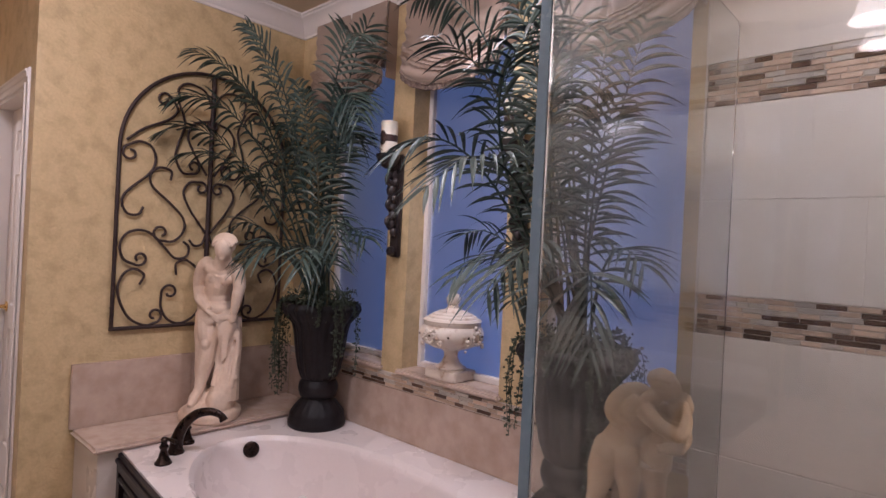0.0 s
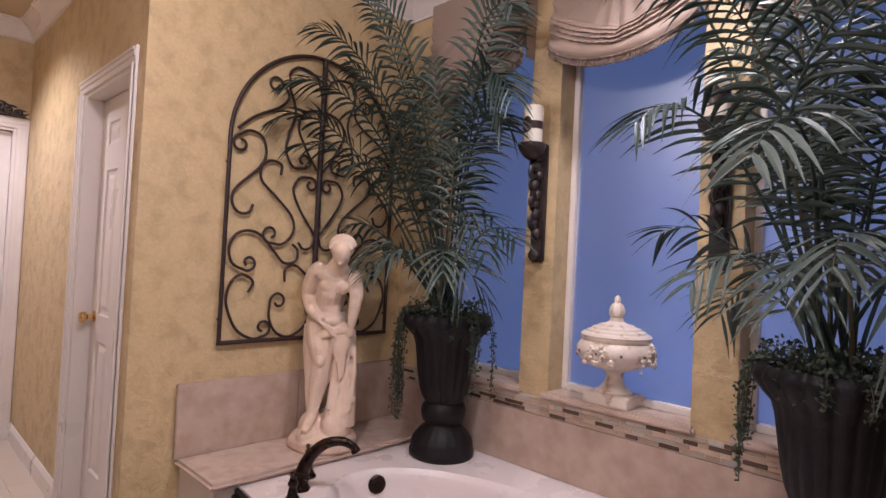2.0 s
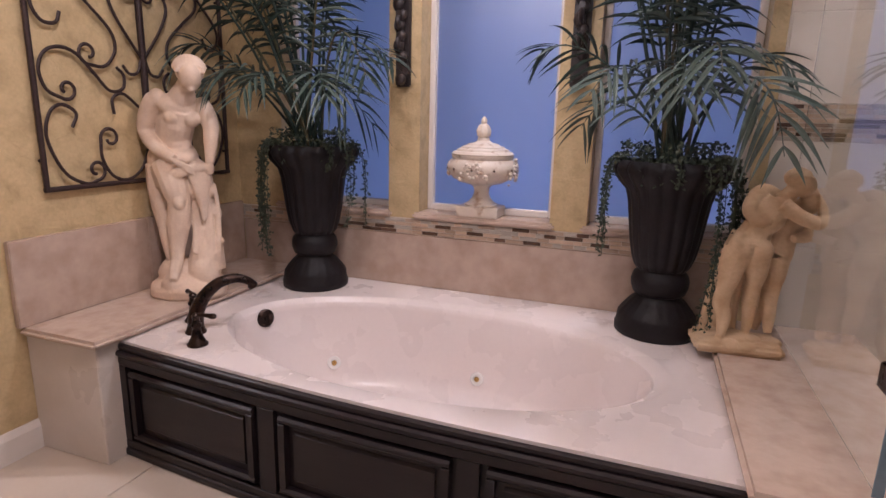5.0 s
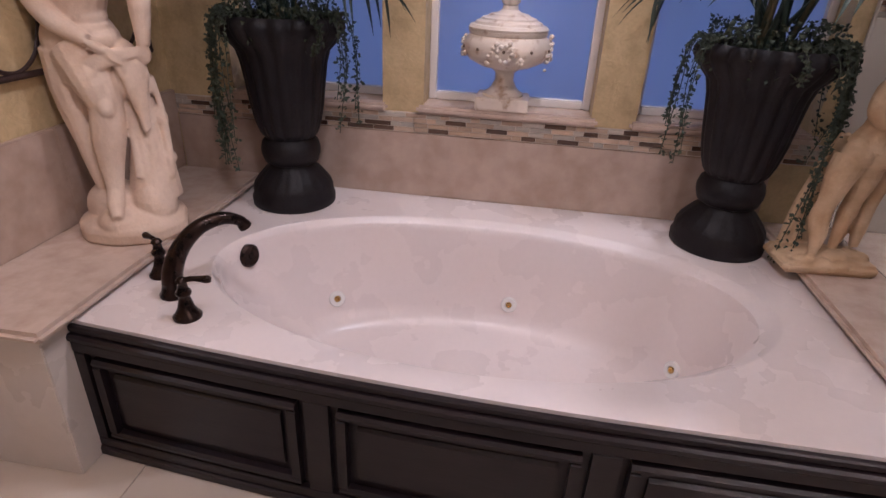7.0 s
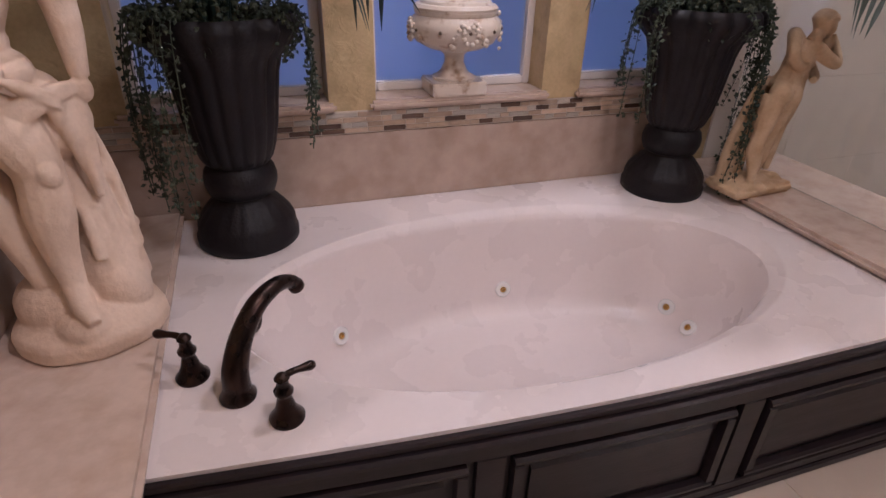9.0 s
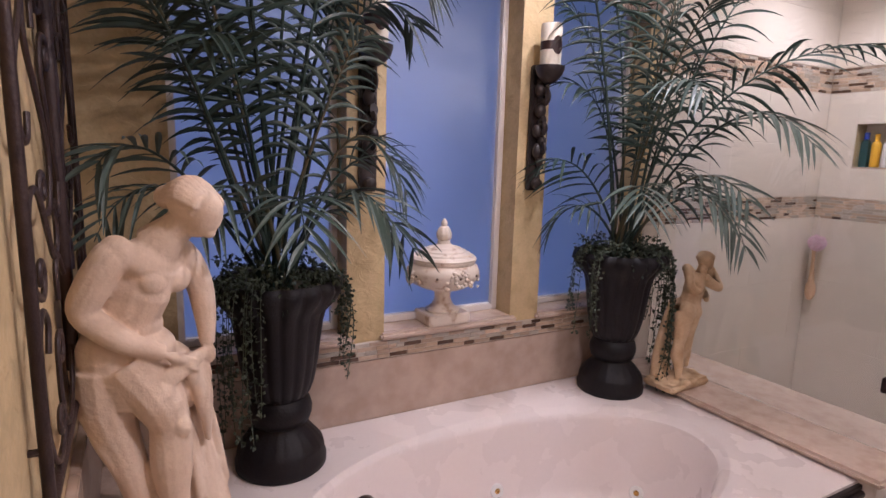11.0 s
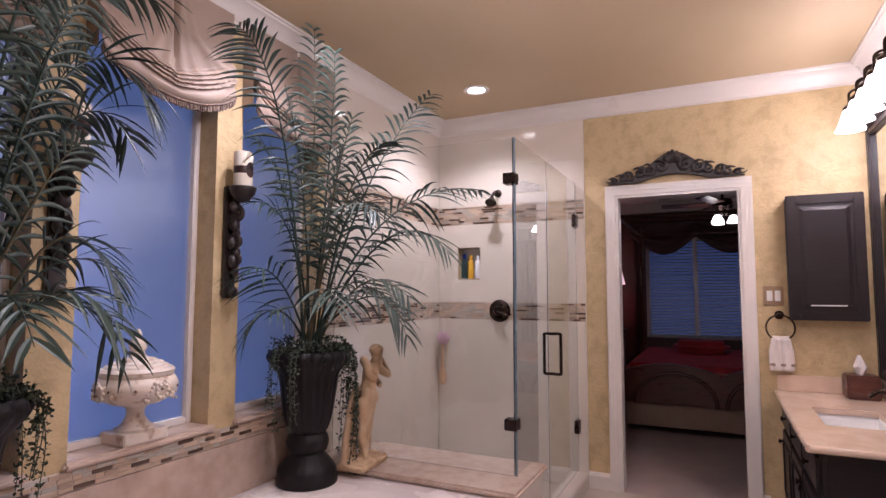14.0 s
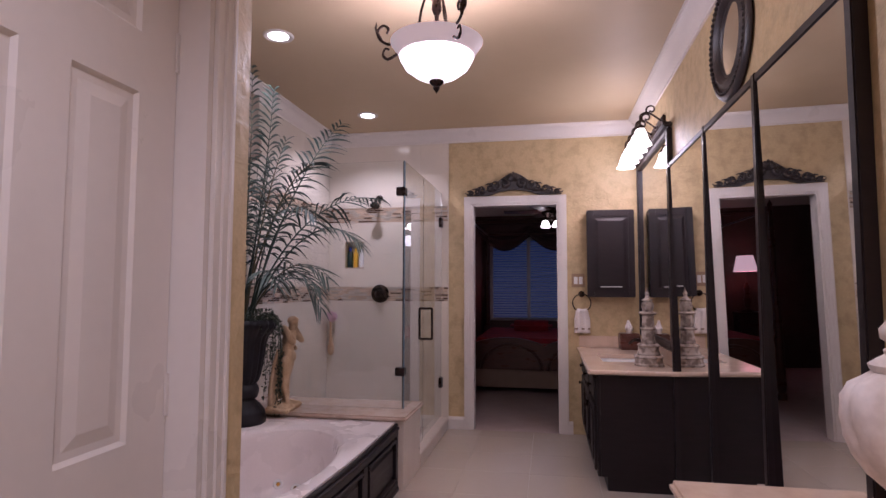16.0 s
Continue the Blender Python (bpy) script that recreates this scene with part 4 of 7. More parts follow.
def vanity_light():
    t = thing("vanity_light", (3.16, SY, 2.45), "five-shade bath light with lit bell glasses on scrolled dark arms", "vanity light")
    part("back_plate", boxm(2.72, 3.60, SY + 0.001, SY + 0.022, 2.40, 2.47, 0.008), BRONZE, t, smooth=40)
    for vx, vy in VAN_LIGHTS:
        p = smooth_path([(vx, SY + 0.02, 2.435), (vx, SY + 0.06, 2.47), (vx, SY + 0.11, 2.50), (vx, SY + 0.155, 2.485), (vx, vy, 2.44), (vx, vy, 2.40)], 5)
        a = part("arm", tube(bmesh.new(), p, 0.007, 8), BRONZE, t, smooth=60)
        part("scroll", tube(bmesh.new(), scroll((vx, SY + 0.085, 2.52), 0.038, -1.2, 1.1, 0.3, 20, Vector((0, 1, 0))), 0.006, 8), BRONZE, a, smooth=60)
        part("collar", lathe(bmesh.new(), [(0.012, 2.42), (0.032, 2.40), (0.030, 2.385)], 20, (vx, vy, 0)), BRONZE, a, smooth=50)
        g = part("glass_shade", lathe(bmesh.new(), [(0.028, 2.386), (0.036, 2.37), (0.044, 2.34), (0.056, 2.305), (0.072, 2.275), (0.074, 2.270), (0.070, 2.272), (0.052, 2.305), (0.04, 2.34), (0.03, 2.37), (0.001, 2.38)], 28, (vx, vy, 0), shape=lambda q, z: 1 + 0.03 * math.cos(10 * q) * max(0, (2.34 - z) / 0.07)), SHADE2, t, smooth=60)
        g.visible_shadow = False


vanity_light()


# ---------------------------------------------------------------- iron grille on the west wall
def iron_grille():
    y0, y1, z0, zs = -1.02, -0.115, 0.922, 1.812
    cy, R = (y0 + y1) / 2, (y1 - y0) / 2
    X = WX + 0.022
    t = thing("iron_wall_grille", (X, cy, z0), "arched dark wrought iron grille with scrolls hung on the plaster wall", "wall decor")
    V = lambda y, z: Vector((X, y, z))
    def bar(name, pts, w=0.009, parent=t, flat=1.0):
        return part(name, tube(bmesh.new(), pts, w, 8, flat), IRON, parent, smooth=50)
    fr = [V(y0, zs), V(y0, z0)]
    arch = [V(cy - R * math.cos(a), zs + R * math.sin(a)) for a in [math.pi * i / 40 for i in range(41)]]
    bar("frame", [V(y0, z0 - 0.008)] + [V(y0, z0 + (zs - z0) * i / 6) for i in range(7)][:-1] + arch + [V(y1, zs - (zs - z0) * i / 6) for i in range(1, 7)] + [V(y1, z0 - 0.008)], 0.0095)
    bar("bottom_bar", [V(y0 - 0.008, z0), V(y1 + 0.008, z0)], 0.0095)
    bar("centre_bar", [V(cy, z0), V(cy, zs + R)], 0.0135)
    for yy, zz in ((y0, z0 + 0.1), (y1, z0 + 0.1), (y0, 1.7), (y1, 1.7)):
        part("wall_bracket", tube(bmesh.new(), [(WX - 0.002, yy, zz), (X, yy, zz)], 0.006, 6), IRON, t)

    def s_scroll(pts, r0, d0, r1, d1):
        """A rod through pts whose two ends curl into spirals of radius r0, r1, turning d0, d1 (+1 to the left)."""
        mid = smooth_path([V(*p) for p in pts], 8)
        def curl(end, away, r, d):
            tang = (end - away).normalized()
            left = Vector((0, -tang.z, tang.y)) * d
            r = r * 1.15
            c = end + left * r
            out = []
            u = -left
            v = tang
            for i in range(1, 27):
                q = i / 26
                rr = r * (1 - 0.62 * q)
                a = 2 * math.pi * 0.95 * q
                out.append(c + u * rr * math.cos(a) + v * rr * math.sin(a) + left * 0.0)
            return out
        a = curl(mid[0], mid[2], r0, d0)[::-1] if r0 else []
        b = curl(mid[-1], mid[-3], r1, d1) if r1 else []
        return a + mid + b

    # one half, the other mirrored; offsets are from the left edge and the bottom
    def P(dy, dz):
        return (y0 - 0.018 + 0.98 * dy, z0 + 0.975 * dz)
    # one half, the other mirrored; offsets are from the left edge and the bottom
    C1 = [((0.23, 0.02), (0.17, 0.01), (0.09, 0.06), (0.04, 0.18), (0.06, 0.27), (0.11, 0.30), (0.16, 0.27), (0.14, 0.22)),
          ((0.25, 0.18), (0.25, 0.10), (0.29, 0.03), (0.36, 0.01), (0.43, 0.05), (0.47, 0.13)),
          ((0.12, 0.32), (0.06, 0.35), (0.04, 0.42), (0.07, 0.48), (0.13, 0.50), (0.19, 0.48), (0.25, 0.42), (0.31, 0.36), (0.37, 0.37), (0.38, 0.42), (0.35, 0.45)),
          ((0.32, 0.27), (0.32, 0.33), (0.37, 0.35), (0.44, 0.30)),
          ((0.23, 0.45), (0.30, 0.45), (0.35, 0.51), (0.34, 0.58), (0.26, 0.66), (0.18, 0.73), (0.17, 0.79), (0.21, 0.83), (0.27, 0.82), (0.27, 0.77))]
    C2 = [((0.14, 0.62), (0.12, 0.58), (0.07, 0.58), (0.04, 0.63), (0.06, 0.69), (0.16, 0.79), (0.19, 0.86), (0.17, 0.93), (0.11, 0.95), (0.05, 0.92)),
          ((0.05, 0.95), (0.13, 1.02), (0.25, 1.09), (0.29, 1.15), (0.25, 1.21)),
          ((0.30, 1.20), (0.29, 1.26), (0.34, 1.30), (0.43, 1.28), (0.47, 1.20)),
          ((0.29, 1.20), (0.33, 1.08), (0.30, 0.97), (0.29, 0.89), (0.33, 0.82), (0.39, 0.82)),
          ((0.47, 0.50), (0.38, 0.62), (0.34, 0.71), (0.37, 0.77), (0.43, 0.78)),
          ((0.38, 0.46), (0.41, 0.43), (0.45, 0.44), (0.47, 0.49)),
          ((0.47, 1.12), (0.38, 1.09), (0.35, 1.01), (0.40, 0.91), (0.46, 0.82))]
    # radius and turn of the curl at each end, 0 for none
    ends = [(0.034, 1, 0, 1), (0.036, -1, 0, 1), (0.032, 1, 0, 1), (0, 1, 0, 1), (0.036, -1, 0, 1),
            (0, 1, 0.034, 1), (0, 1, 0.032, 1), (0, 1, 0, 1), (0, 1, 0.032, 1), (0, 1, 0.030, -1), (0, 1, 0, 1), (0.028, -1, 0, 1)]
    for pts, (r0, d0, r1, d1) in zip(C1 + C2, ends):
        line = s_scroll([P(*p) for p in pts], r0, d0, r1, d1)
        bar("scroll", line, 0.0050, flat=1.3)
        bar("scroll", [Vector((p.x, 2 * cy - p.y, p.z)) for p in line], 0.0050, flat=1.3)


iron_grille()


# ---------------------------------------------------------------- urns, palms and ivy
def planter(cx, cy):
    t = thing("urn_planter", (cx, cy, DECK), "tall black fluted classical urn standing on the tub deck", "planter", "urns beside the tub")
    o = (cx, cy, DECK)
    part("foot", lathe(bmesh.new(), [(0.145, 0.0), (0.149, 0.004), (0.150, 0.028), (0.144, 0.040), (0.143, 0.062), (0.137, 0.078), (0.121, 0.10), (0.10, 0.125), (0.082, 0.142), (0.080, 0.150)], 64, o,
                       shape=lambda a, z: 1 + (0.02 * math.cos(20 * a) if 0.07 < z < 0.13 else 0)), RESIN, t, smooth=50)
    part("knop", lathe(bmesh.new(), [(0.082, 0.1505), (0.094, 0.158), (0.103, 0.185), (0.104, 0.205), (0.098, 0.228), (0.085, 0.243), (0.088, 0.250)], 48, o), RESIN, t, smooth=50)
    prof = [(0.088, 0.2505), (0.10, 0.265), (0.112, 0.30), (0.124, 0.36), (0.134, 0.44), (0.142, 0.50), (0.153, 0.54), (0.176, 0.568), (0.192, 0.590), (0.197, 0.612), (0.192, 0.634), (0.180, 0.646), (0.168, 0.642), (0.160, 0.60), (0.150, 0.58)]
    flute = lambda a, z: 1 + 0.050 * abs(math.sin(9 * a)) * (1 if z < 0.56 else 1.3) - (0.035 if 0.26 < z < 0.60 else 0.0)
    part("fluted_bowl", lathe(bmesh.new(), prof, 144, o, shape=flute), RESIN, t, smooth=60)
    part("soil", lathe(bmesh.new(), [(0.15, 0.595), (0.148, 0.605), (0.001, 0.625)], 32, o), STEM, t, smooth=60)
    return t


URNS = [(0.547, -0.176), (2.053, -0.184)]
for ux, uy in URNS:
    planter(ux, uy)


def frond(bm, base, mid, tip, seed, size=1.0, start=0.30, flat=Vector((0.97, 0.05, 0)), broad=1.0):
    """A feather palm frond: an arching rib with two rows of folded narrow leaflets. Returns the rib's points."""
    R = random.Random(seed)
    P0, P2 = Vector(base), Vector(tip)
    P1 = Vector(mid) * 2 - (P0 + P2) / 2
    at = lambda s: P0 * (1 - s) ** 2 + P1 * 2 * s * (1 - s) + P2 * s * s
    L = sum((at((i + 1) / 20) - at(i / 20)).length for i in range(20))
    n = max(10, int(L * (1 - start) / 0.046))
    up = Vector((0, 0, 1))
    for i in range(n):
        s = start + (1 - start) * (i + 0.5) / n
        p = at(s)
        d = (at(min(1, s + 0.02)) - at(s - 0.02)).normalized()
        side = d.cross(up)
        side = (side.normalized() * 0.45 + flat * (0.8 if side.dot(flat) > 0 else -0.8)).normalized() if side.length > 0.05 else flat
        side = (side - d * side.dot(d)).normalized()
        nrm = side.cross(d).normalized()
        q = (s - start) / (1 - start)
        ln = size * (0.225 * (math.sin(math.pi * (0.15 + 0.77 * q)) ** 0.7)) * R.uniform(0.88, 1.1)
        w = 0.0084 * size * broad * R.uniform(0.8, 1.15)
        for sg in (-1, 1):
            fw = 0.55 + 0.75 * q + R.uniform(-0.08, 0.08)
            dr = (side * sg + d * fw + nrm * R.uniform(0.05, 0.40)).normalized()
            wide = (dr.cross(nrm) + nrm * R.uniform(-0.35, 0.35)).normalized()
            rows = []
            sag = R.uniform(0.30, 0.72)
            K = 6
            for k in range(K + 1):
                u = k / K
                c = p + dr * (ln * u) - up * (sag * ln * u * u)
                ww = w * (0.35 + 1.6 * u) if u < 0.4 else w * (1 - ((u - 0.4) / 0.6) ** 1.8)
                ww = max(ww, 0.0006)
                rows.append((bm.verts.new(c - wide * ww), bm.verts.new(c - nrm * ww * 0.45), bm.verts.new(c + wide * ww)))
            for a, b in zip(rows, rows[1:]):
                bm.faces.new((a[0], a[1], b[1], b[0]))
                bm.faces.new((a[1], a[2], b[2], b[1]))
    return [at(i / 14) for i in range(15)]


def palm(cx, cy, arcs, seed, label):
    R = random.Random(seed)
    t = thing("potted_palm", (cx, cy, DECK + 0.6), label, "palm", "palms in urns")
    z0 = DECK + 0.60
    for k, (tx, ty, tz, mx, my, mz) in enumerate(arcs):
        a = R.uniform(0, 6.28)
        base = Vector((cx + 0.04 * math.cos(a), cy + 0.04 * math.sin(a), z0))
        low = tz < 1.45
        bm = bmesh.new()
        rib = frond(bm, base, (mx, my, mz), (tx, ty, tz), seed * 100 + k, 0.88 if low else 1.0, 0.30 if low else 0.27, Vector((0.66, -0.75, 0)) if tx > 2.1 and ty < -0.5 else Vector((0.97, 0.05, 0)), 1.25 if low and ty < cy - 0.25 else 1.0)
        f = part("frond", bm, LEAF2 if k % 7 == 4 or (low and ty < cy - 0.25) else LEAF, t)
        n = len(rib)
        part("rib", tube(bmesh.new(), rib, [0.0075 - 0.0063 * i / (n - 1) for i in range(n)], 6), STEM if k % 6 == 0 else LEAF, f, smooth=60)
    return t


R1 = [(0.04, -0.85, 1.90, 0.21, -0.52, 1.82), (0.10, -0.76, 1.80, 0.28, -0.46, 1.68), (0.08, -0.45, 1.43, 0.25, -0.35, 1.43), (1.01, -0.35, 1.96, 0.74, -0.30, 1.99), (1.01, -0.38, 2.32, 0.73, -0.30, 2.14), (0.96, -0.30, 1.87, 0.74, -0.28, 1.81), (0.92, -0.36, 1.34, 0.74, -0.30, 1.51), (0.96, -0.36, 1.15, 0.70, -0.36, 1.34),
      (0.12, -0.84, 2.06, 0.30, -0.48, 1.92), (0.30, -0.82, 2.27, 0.42, -0.48, 1.98), (0.34, -0.58, 2.46, 0.43, -0.36, 1.98), (0.52, -0.66, 2.40, 0.54, -0.40, 1.98), (0.18, -0.55, 2.22, 0.35, -0.38, 1.86), (0.87, -0.20, 2.50, 0.66, -0.20, 2.01), (0.30, -0.58, 1.72, 0.42, -0.38, 1.62)]
R1B = [(0.26, -0.25, 2.05, 0.40, -0.23, 1.70), (0.66, -0.46, 2.15, 0.61, -0.33, 1.74), (0.80, -0.28, 2.10, 0.68, -0.25, 1.74), (0.75, -0.40, 1.80, 0.66, -0.31, 1.58),
       (0.52, -0.64, 1.24, 0.54, -0.42, 1.34), (0.28, -0.52, 1.30, 0.42, -0.37, 1.36), (0.82, -0.50, 1.26, 0.69, -0.36, 1.35), (0.98, -0.25, 1.42, 0.75, -0.23, 1.42)]
R2 = [(1.96, -0.25, 2.70, 2.01, -0.22, 1.93), (1.87, -0.45, 2.50, 1.98, -0.33, 1.86), (2.38, -0.70, 2.42, 2.09, -0.48, 1.85), (2.40, -0.98, 1.88, 2.02, -0.62, 1.68), (2.04, -0.97, 1.53, 2.06, -0.60, 1.60), (2.32, -0.60, 1.12, 2.21, -0.42, 1.34), (2.13, -0.72, 1.33, 2.11, -0.45, 1.40), (1.33, -0.35, 2.42, 1.70, -0.28, 2.13),
      (1.72, -0.12, 2.07, 1.90, -0.16, 1.78), (1.71, -0.14, 1.78, 1.93, -0.17, 1.60), (1.56, -0.23, 1.45, 1.80, -0.22, 1.40), (1.71, -0.10, 1.18, 1.87, -0.16, 1.27), (1.84, -0.75, 2.02, 1.95, -0.46, 1.78), (1.73, -0.80, 1.67, 1.86, -0.52, 1.66), (1.82, -0.20, 2.33, 1.97, -0.20, 1.80), (2.17, -0.28, 2.12, 2.10, -0.24, 1.66)]
R2B = [(2.27, -0.22, 2.16, 2.15, -0.21, 1.70), (2.24, -0.36, 1.86, 2.14, -0.28, 1.58), (1.95, -0.50, 2.20, 2.00, -0.34, 1.76),
       (2.04, -0.70, 1.26, 2.04, -0.45, 1.36), (1.78, -0.55, 1.28, 1.92, -0.37, 1.36), (2.36, -0.36, 1.36, 2.20, -0.28, 1.38)]
R1C = [(0.08, -0.16, 1.98, 0.28, -0.15, 1.74), (0.18, -0.10, 2.28, 0.34, -0.13, 1.86), (0.06, -0.36, 1.24, 0.26, -0.26, 1.36)]
palm(*URNS[0], R1 + R1B + R1C, 3, "tall green silk palm with arching feathery fronds in a black urn")
palm(*URNS[1], R2 + R2B, 7, "tall green silk palm with spreading fronds in a black urn")


def ivy(cx, cy, seed, trails):
    R = random.Random(seed)
    t = thing("trailing_ivy", (cx, cy, DECK + 0.64), "small-leaved trailing ivy spilling over the rim of the urn", "ivy", "ivy in urns")
    def leaf(bm, p, s):
        n = Vector((R.uniform(-1, 1), R.uniform(-1, 1), R.uniform(-0.2, 1))).normalized()
        a = n.orthogonal().normalized()
        a = (Matrix.Rotation(R.uniform(0, 6.28), 3, n) @ a)
        b = n.cross(a)
        q = [p, p + a * s * 0.5 + b * s * 0.42, p + a * s * 1.15 - n * s * 0.1, p + a * s * 0.5 - b * s * 0.42]
        m = p + a * s * 0.55 + n * s * 0.12
        vs = [bm.verts.new(v) for v in q]
        c = bm.verts.new(m)
        for i in range(4):
            bm.faces.new((vs[i], vs[(i + 1) % 4], c))
    bm = bmesh.new()
    for i in range(950):
        a = R.uniform(0, 2 * math.pi)
        r = R.uniform(0.08, 0.198)
        z = DECK + 0.655 + R.uniform(-0.05, 0.055) - (0.05 if r > 0.19 else 0)
        leaf(bm, Vector((cx + r * math.cos(a), cy + r * math.sin(a), z)), R.uniform(0.011, 0.020))
    part("rim_foliage", bm, IVY, t, kind="stuff")
    for ang, length, k in trails:
        for j in range(k):
            a = radians(ang + R.uniform(-14, 14))
            L = length * R.uniform(0.6, 1.0)
            u = Vector((math.cos(a), math.sin(a), 0))
            c = Vector((cx, cy, 0))
            pts = smooth_path([c + u * 0.16 + Vector((0, 0, DECK + 0.66)), c + u * 0.215 + Vector((0, 0, DECK + 0.64)), c + u * (0.225 + R.uniform(0, 0.02)) + Vector((0, 0, DECK + 0.62 - L * 0.4)), c + u * (0.215 + R.uniform(-0.01, 0.03)) + Vector((R.uniform(-0.02, 0.02), 0, DECK + 0.62 - L))], 8)
            bm = bmesh.new()
            tube(bm, pts, 0.0016, 4)
            for p, q in zip(pts, pts[1:]):
                for _ in range(max(2, int((q - p).length / 0.0060))):
                    leaf(bm, p.lerp(q, R.random()) + Vector((R.uniform(-1, 1), R.uniform(-1, 1), R.uniform(-1, 1))) * 0.010, R.uniform(0.009, 0.017))
            part("ivy_strand", bm, IVY, t)


ivy(*URNS[0], 11, [(195, 0.50, 4), (222, 0.52, 5), (246, 0.50, 3), (-12, 0.34, 4), (10, 0.40, 2), (-50, 0.09, 2)])
ivy(*URNS[1], 12, [(-14, 0.58, 7), (-38, 0.62, 5), (190, 0.34, 4), (170, 0.30, 3), (-75, 0.08, 2), (12, 0.4, 2)])


# ---------------------------------------------------------------- statues
def ellipsoid(bm, c, r, rot=(0, 0, 0)):
    m = pose(*c, *rot) @ Matrix.Diagonal((*r, 1))
    bmesh.ops.create_uvsphere(bm, u_segments=20, v_segments=14, radius=1, matrix=m)


def limb(bm, pts, rs, n=6, flat=1.0):
    sp = smooth_path(pts, n)
    k = len(sp)
    rr = []
    for i in range(k):
        q = i / (k - 1) * (len(rs) - 1)
        j = min(int(q), len(rs) - 2)
        rr.append(rs[j] + (rs[j + 1] - rs[j]) * (q - j))
    tube(bm, sp, rr, 14, flat)


def carved(name, bm, mat, at, turn, label, voxel=0.006, smooth=4):
    ob = part(name, bm, mat)
    ob.location = at
    ob.rotation_euler = (0, 0, radians(turn))
    m = ob.modifiers.new("join", "REMESH")
    m.mode, m.voxel_size, m.use_smooth_shade = "VOXEL", voxel, True
    m = ob.modifiers.new("soft", "SMOOTH")
    m.iterations, m.factor = smooth, 0.6
    return tagged(ob, label, "statue")


def bather():
    """A standing draped bather bowing forward beside a stump; she faces +x before the turn."""
    bm = bmesh.new()
    lathe(bm, [(0.144, 0), (0.150, 0.006), (0.151, 0.032), (0.146, 0.044), (0.132, 0.054), (0.10, 0.075), (0.03, 0.10)], 44, shape=lambda a, z: 1 + 0.03 * math.sin(3 * a + z * 20) + 0.012 * math.sin(9 * a))
    for c, r in (((-0.03, -0.04, 0.075), (0.100, 0.082, 0.072)), ((0.02, 0.055, 0.085), (0.095, 0.068, 0.082)), ((0.065, -0.055, 0.055), (0.062, 0.055, 0.040)), ((0.055, 0.070, 0.105), (0.048, 0.045, 0.058))):
        ellipsoid(bm, c, r)
    # the leg that bears the weight, its foot on the slope of the rock
    limb(bm, [(0.010, -0.048, 0.52), (0.052, -0.030, 0.44), (0.060, -0.020, 0.370), (0.052, -0.030, 0.285), (0.050, -0.038, 0.215), (0.060, -0.044, 0.150)], [0.072, 0.061, 0.045, 0.046, 0.034, 0.024])
    limb(bm, [(0.056, -0.044, 0.150), (0.088, -0.056, 0.108), (0.122, -0.064, 0.082)], [0.025, 0.024, 0.014])
    ellipsoid(bm, (0.098, -0.022, 0.378), (0.022, 0.024, 0.028))
    # the leg drawn back under the cloth
    limb(bm, [(-0.040, -0.068, 0.51), (-0.046, -0.078, 0.41), (-0.034, -0.074, 0.33), (-0.020, -0.068, 0.23), (-0.012, -0.060, 0.14)], [0.072, 0.060, 0.043, 0.036, 0.026])
    # stump behind, with knots
    limb(bm, [(-0.012, 0.066, 0.50), (-0.004, 0.078, 0.37), (0.008, 0.078, 0.24), (0.016, 0.066, 0.10)], [0.044, 0.050, 0.056, 0.078])
    for i, (y, z) in enumerate(((0.105, 0.42), (0.118, 0.33), (0.060, 0.27), (0.112, 0.22), (0.050, 0.19), (0.095, 0.165))):
        ellipsoid(bm, (0.036 + 0.004 * i, y, z), (0.020, 0.020, 0.032), (20 * i, 0, 0))
    for i in range(5):
        y = 0.030 + 0.022 * i
        limb(bm, [(0.044 - 0.05 * abs(y - 0.07), y, 0.44), (0.050, y + 0.006 * (-1) ** i, 0.33), (0.060, y - 0.004, 0.17)], [0.007, 0.011, 0.014], 4)
    # hips and trunk
    ellipsoid(bm, (-0.030, -0.030, 0.535), (0.088, 0.100, 0.085))
    ellipsoid(bm, (-0.078, -0.065, 0.515), (0.058, 0.056, 0.064))
    ellipsoid(bm, (-0.074, 0.012, 0.515), (0.055, 0.052, 0.060))
    limb(bm, [(-0.030, -0.028, 0.54), (-0.012, -0.024, 0.61), (0.022, -0.008, 0.69), (0.060, 0.006, 0.75)], [0.084, 0.068, 0.072, 0.056], flat=1.12)
    ellipsoid(bm, (0.018, -0.012, 0.600), (0.052, 0.056, 0.040))
    ellipsoid(bm, (0.058, 0.012, 0.748), (0.055, 0.092, 0.048), (-8, 35, 0))
    ellipsoid(bm, (0.078, -0.020, 0.706), (0.032, 0.036, 0.033))
    ellipsoid(bm, (0.082, 0.048, 0.699), (0.032, 0.036, 0.033))
    ellipsoid(bm, (0.048, -0.072, 0.772), (0.038, 0.034, 0.040))
    ellipsoid(bm, (0.072, 0.092, 0.745), (0.036, 0.033, 0.040))
    # cloth wound round the hips and held before the thigh
    for i in range(6):
        q = i / 5
        limb(bm, [(-0.060 + 0.02 * q, -0.118 + 0.01 * q, 0.50 - 0.055 * q), (0.030, -0.100 + 0.012 * q, 0.485 - 0.05 * q), (0.092, -0.040 + 0.01 * q, 0.495 - 0.022 * q), (0.112, 0.030, 0.515 - 0.014 * q), (0.108, 0.085, 0.520 - 0.010 * q)], [0.006, 0.010, 0.012, 0.013, 0.008], 5)
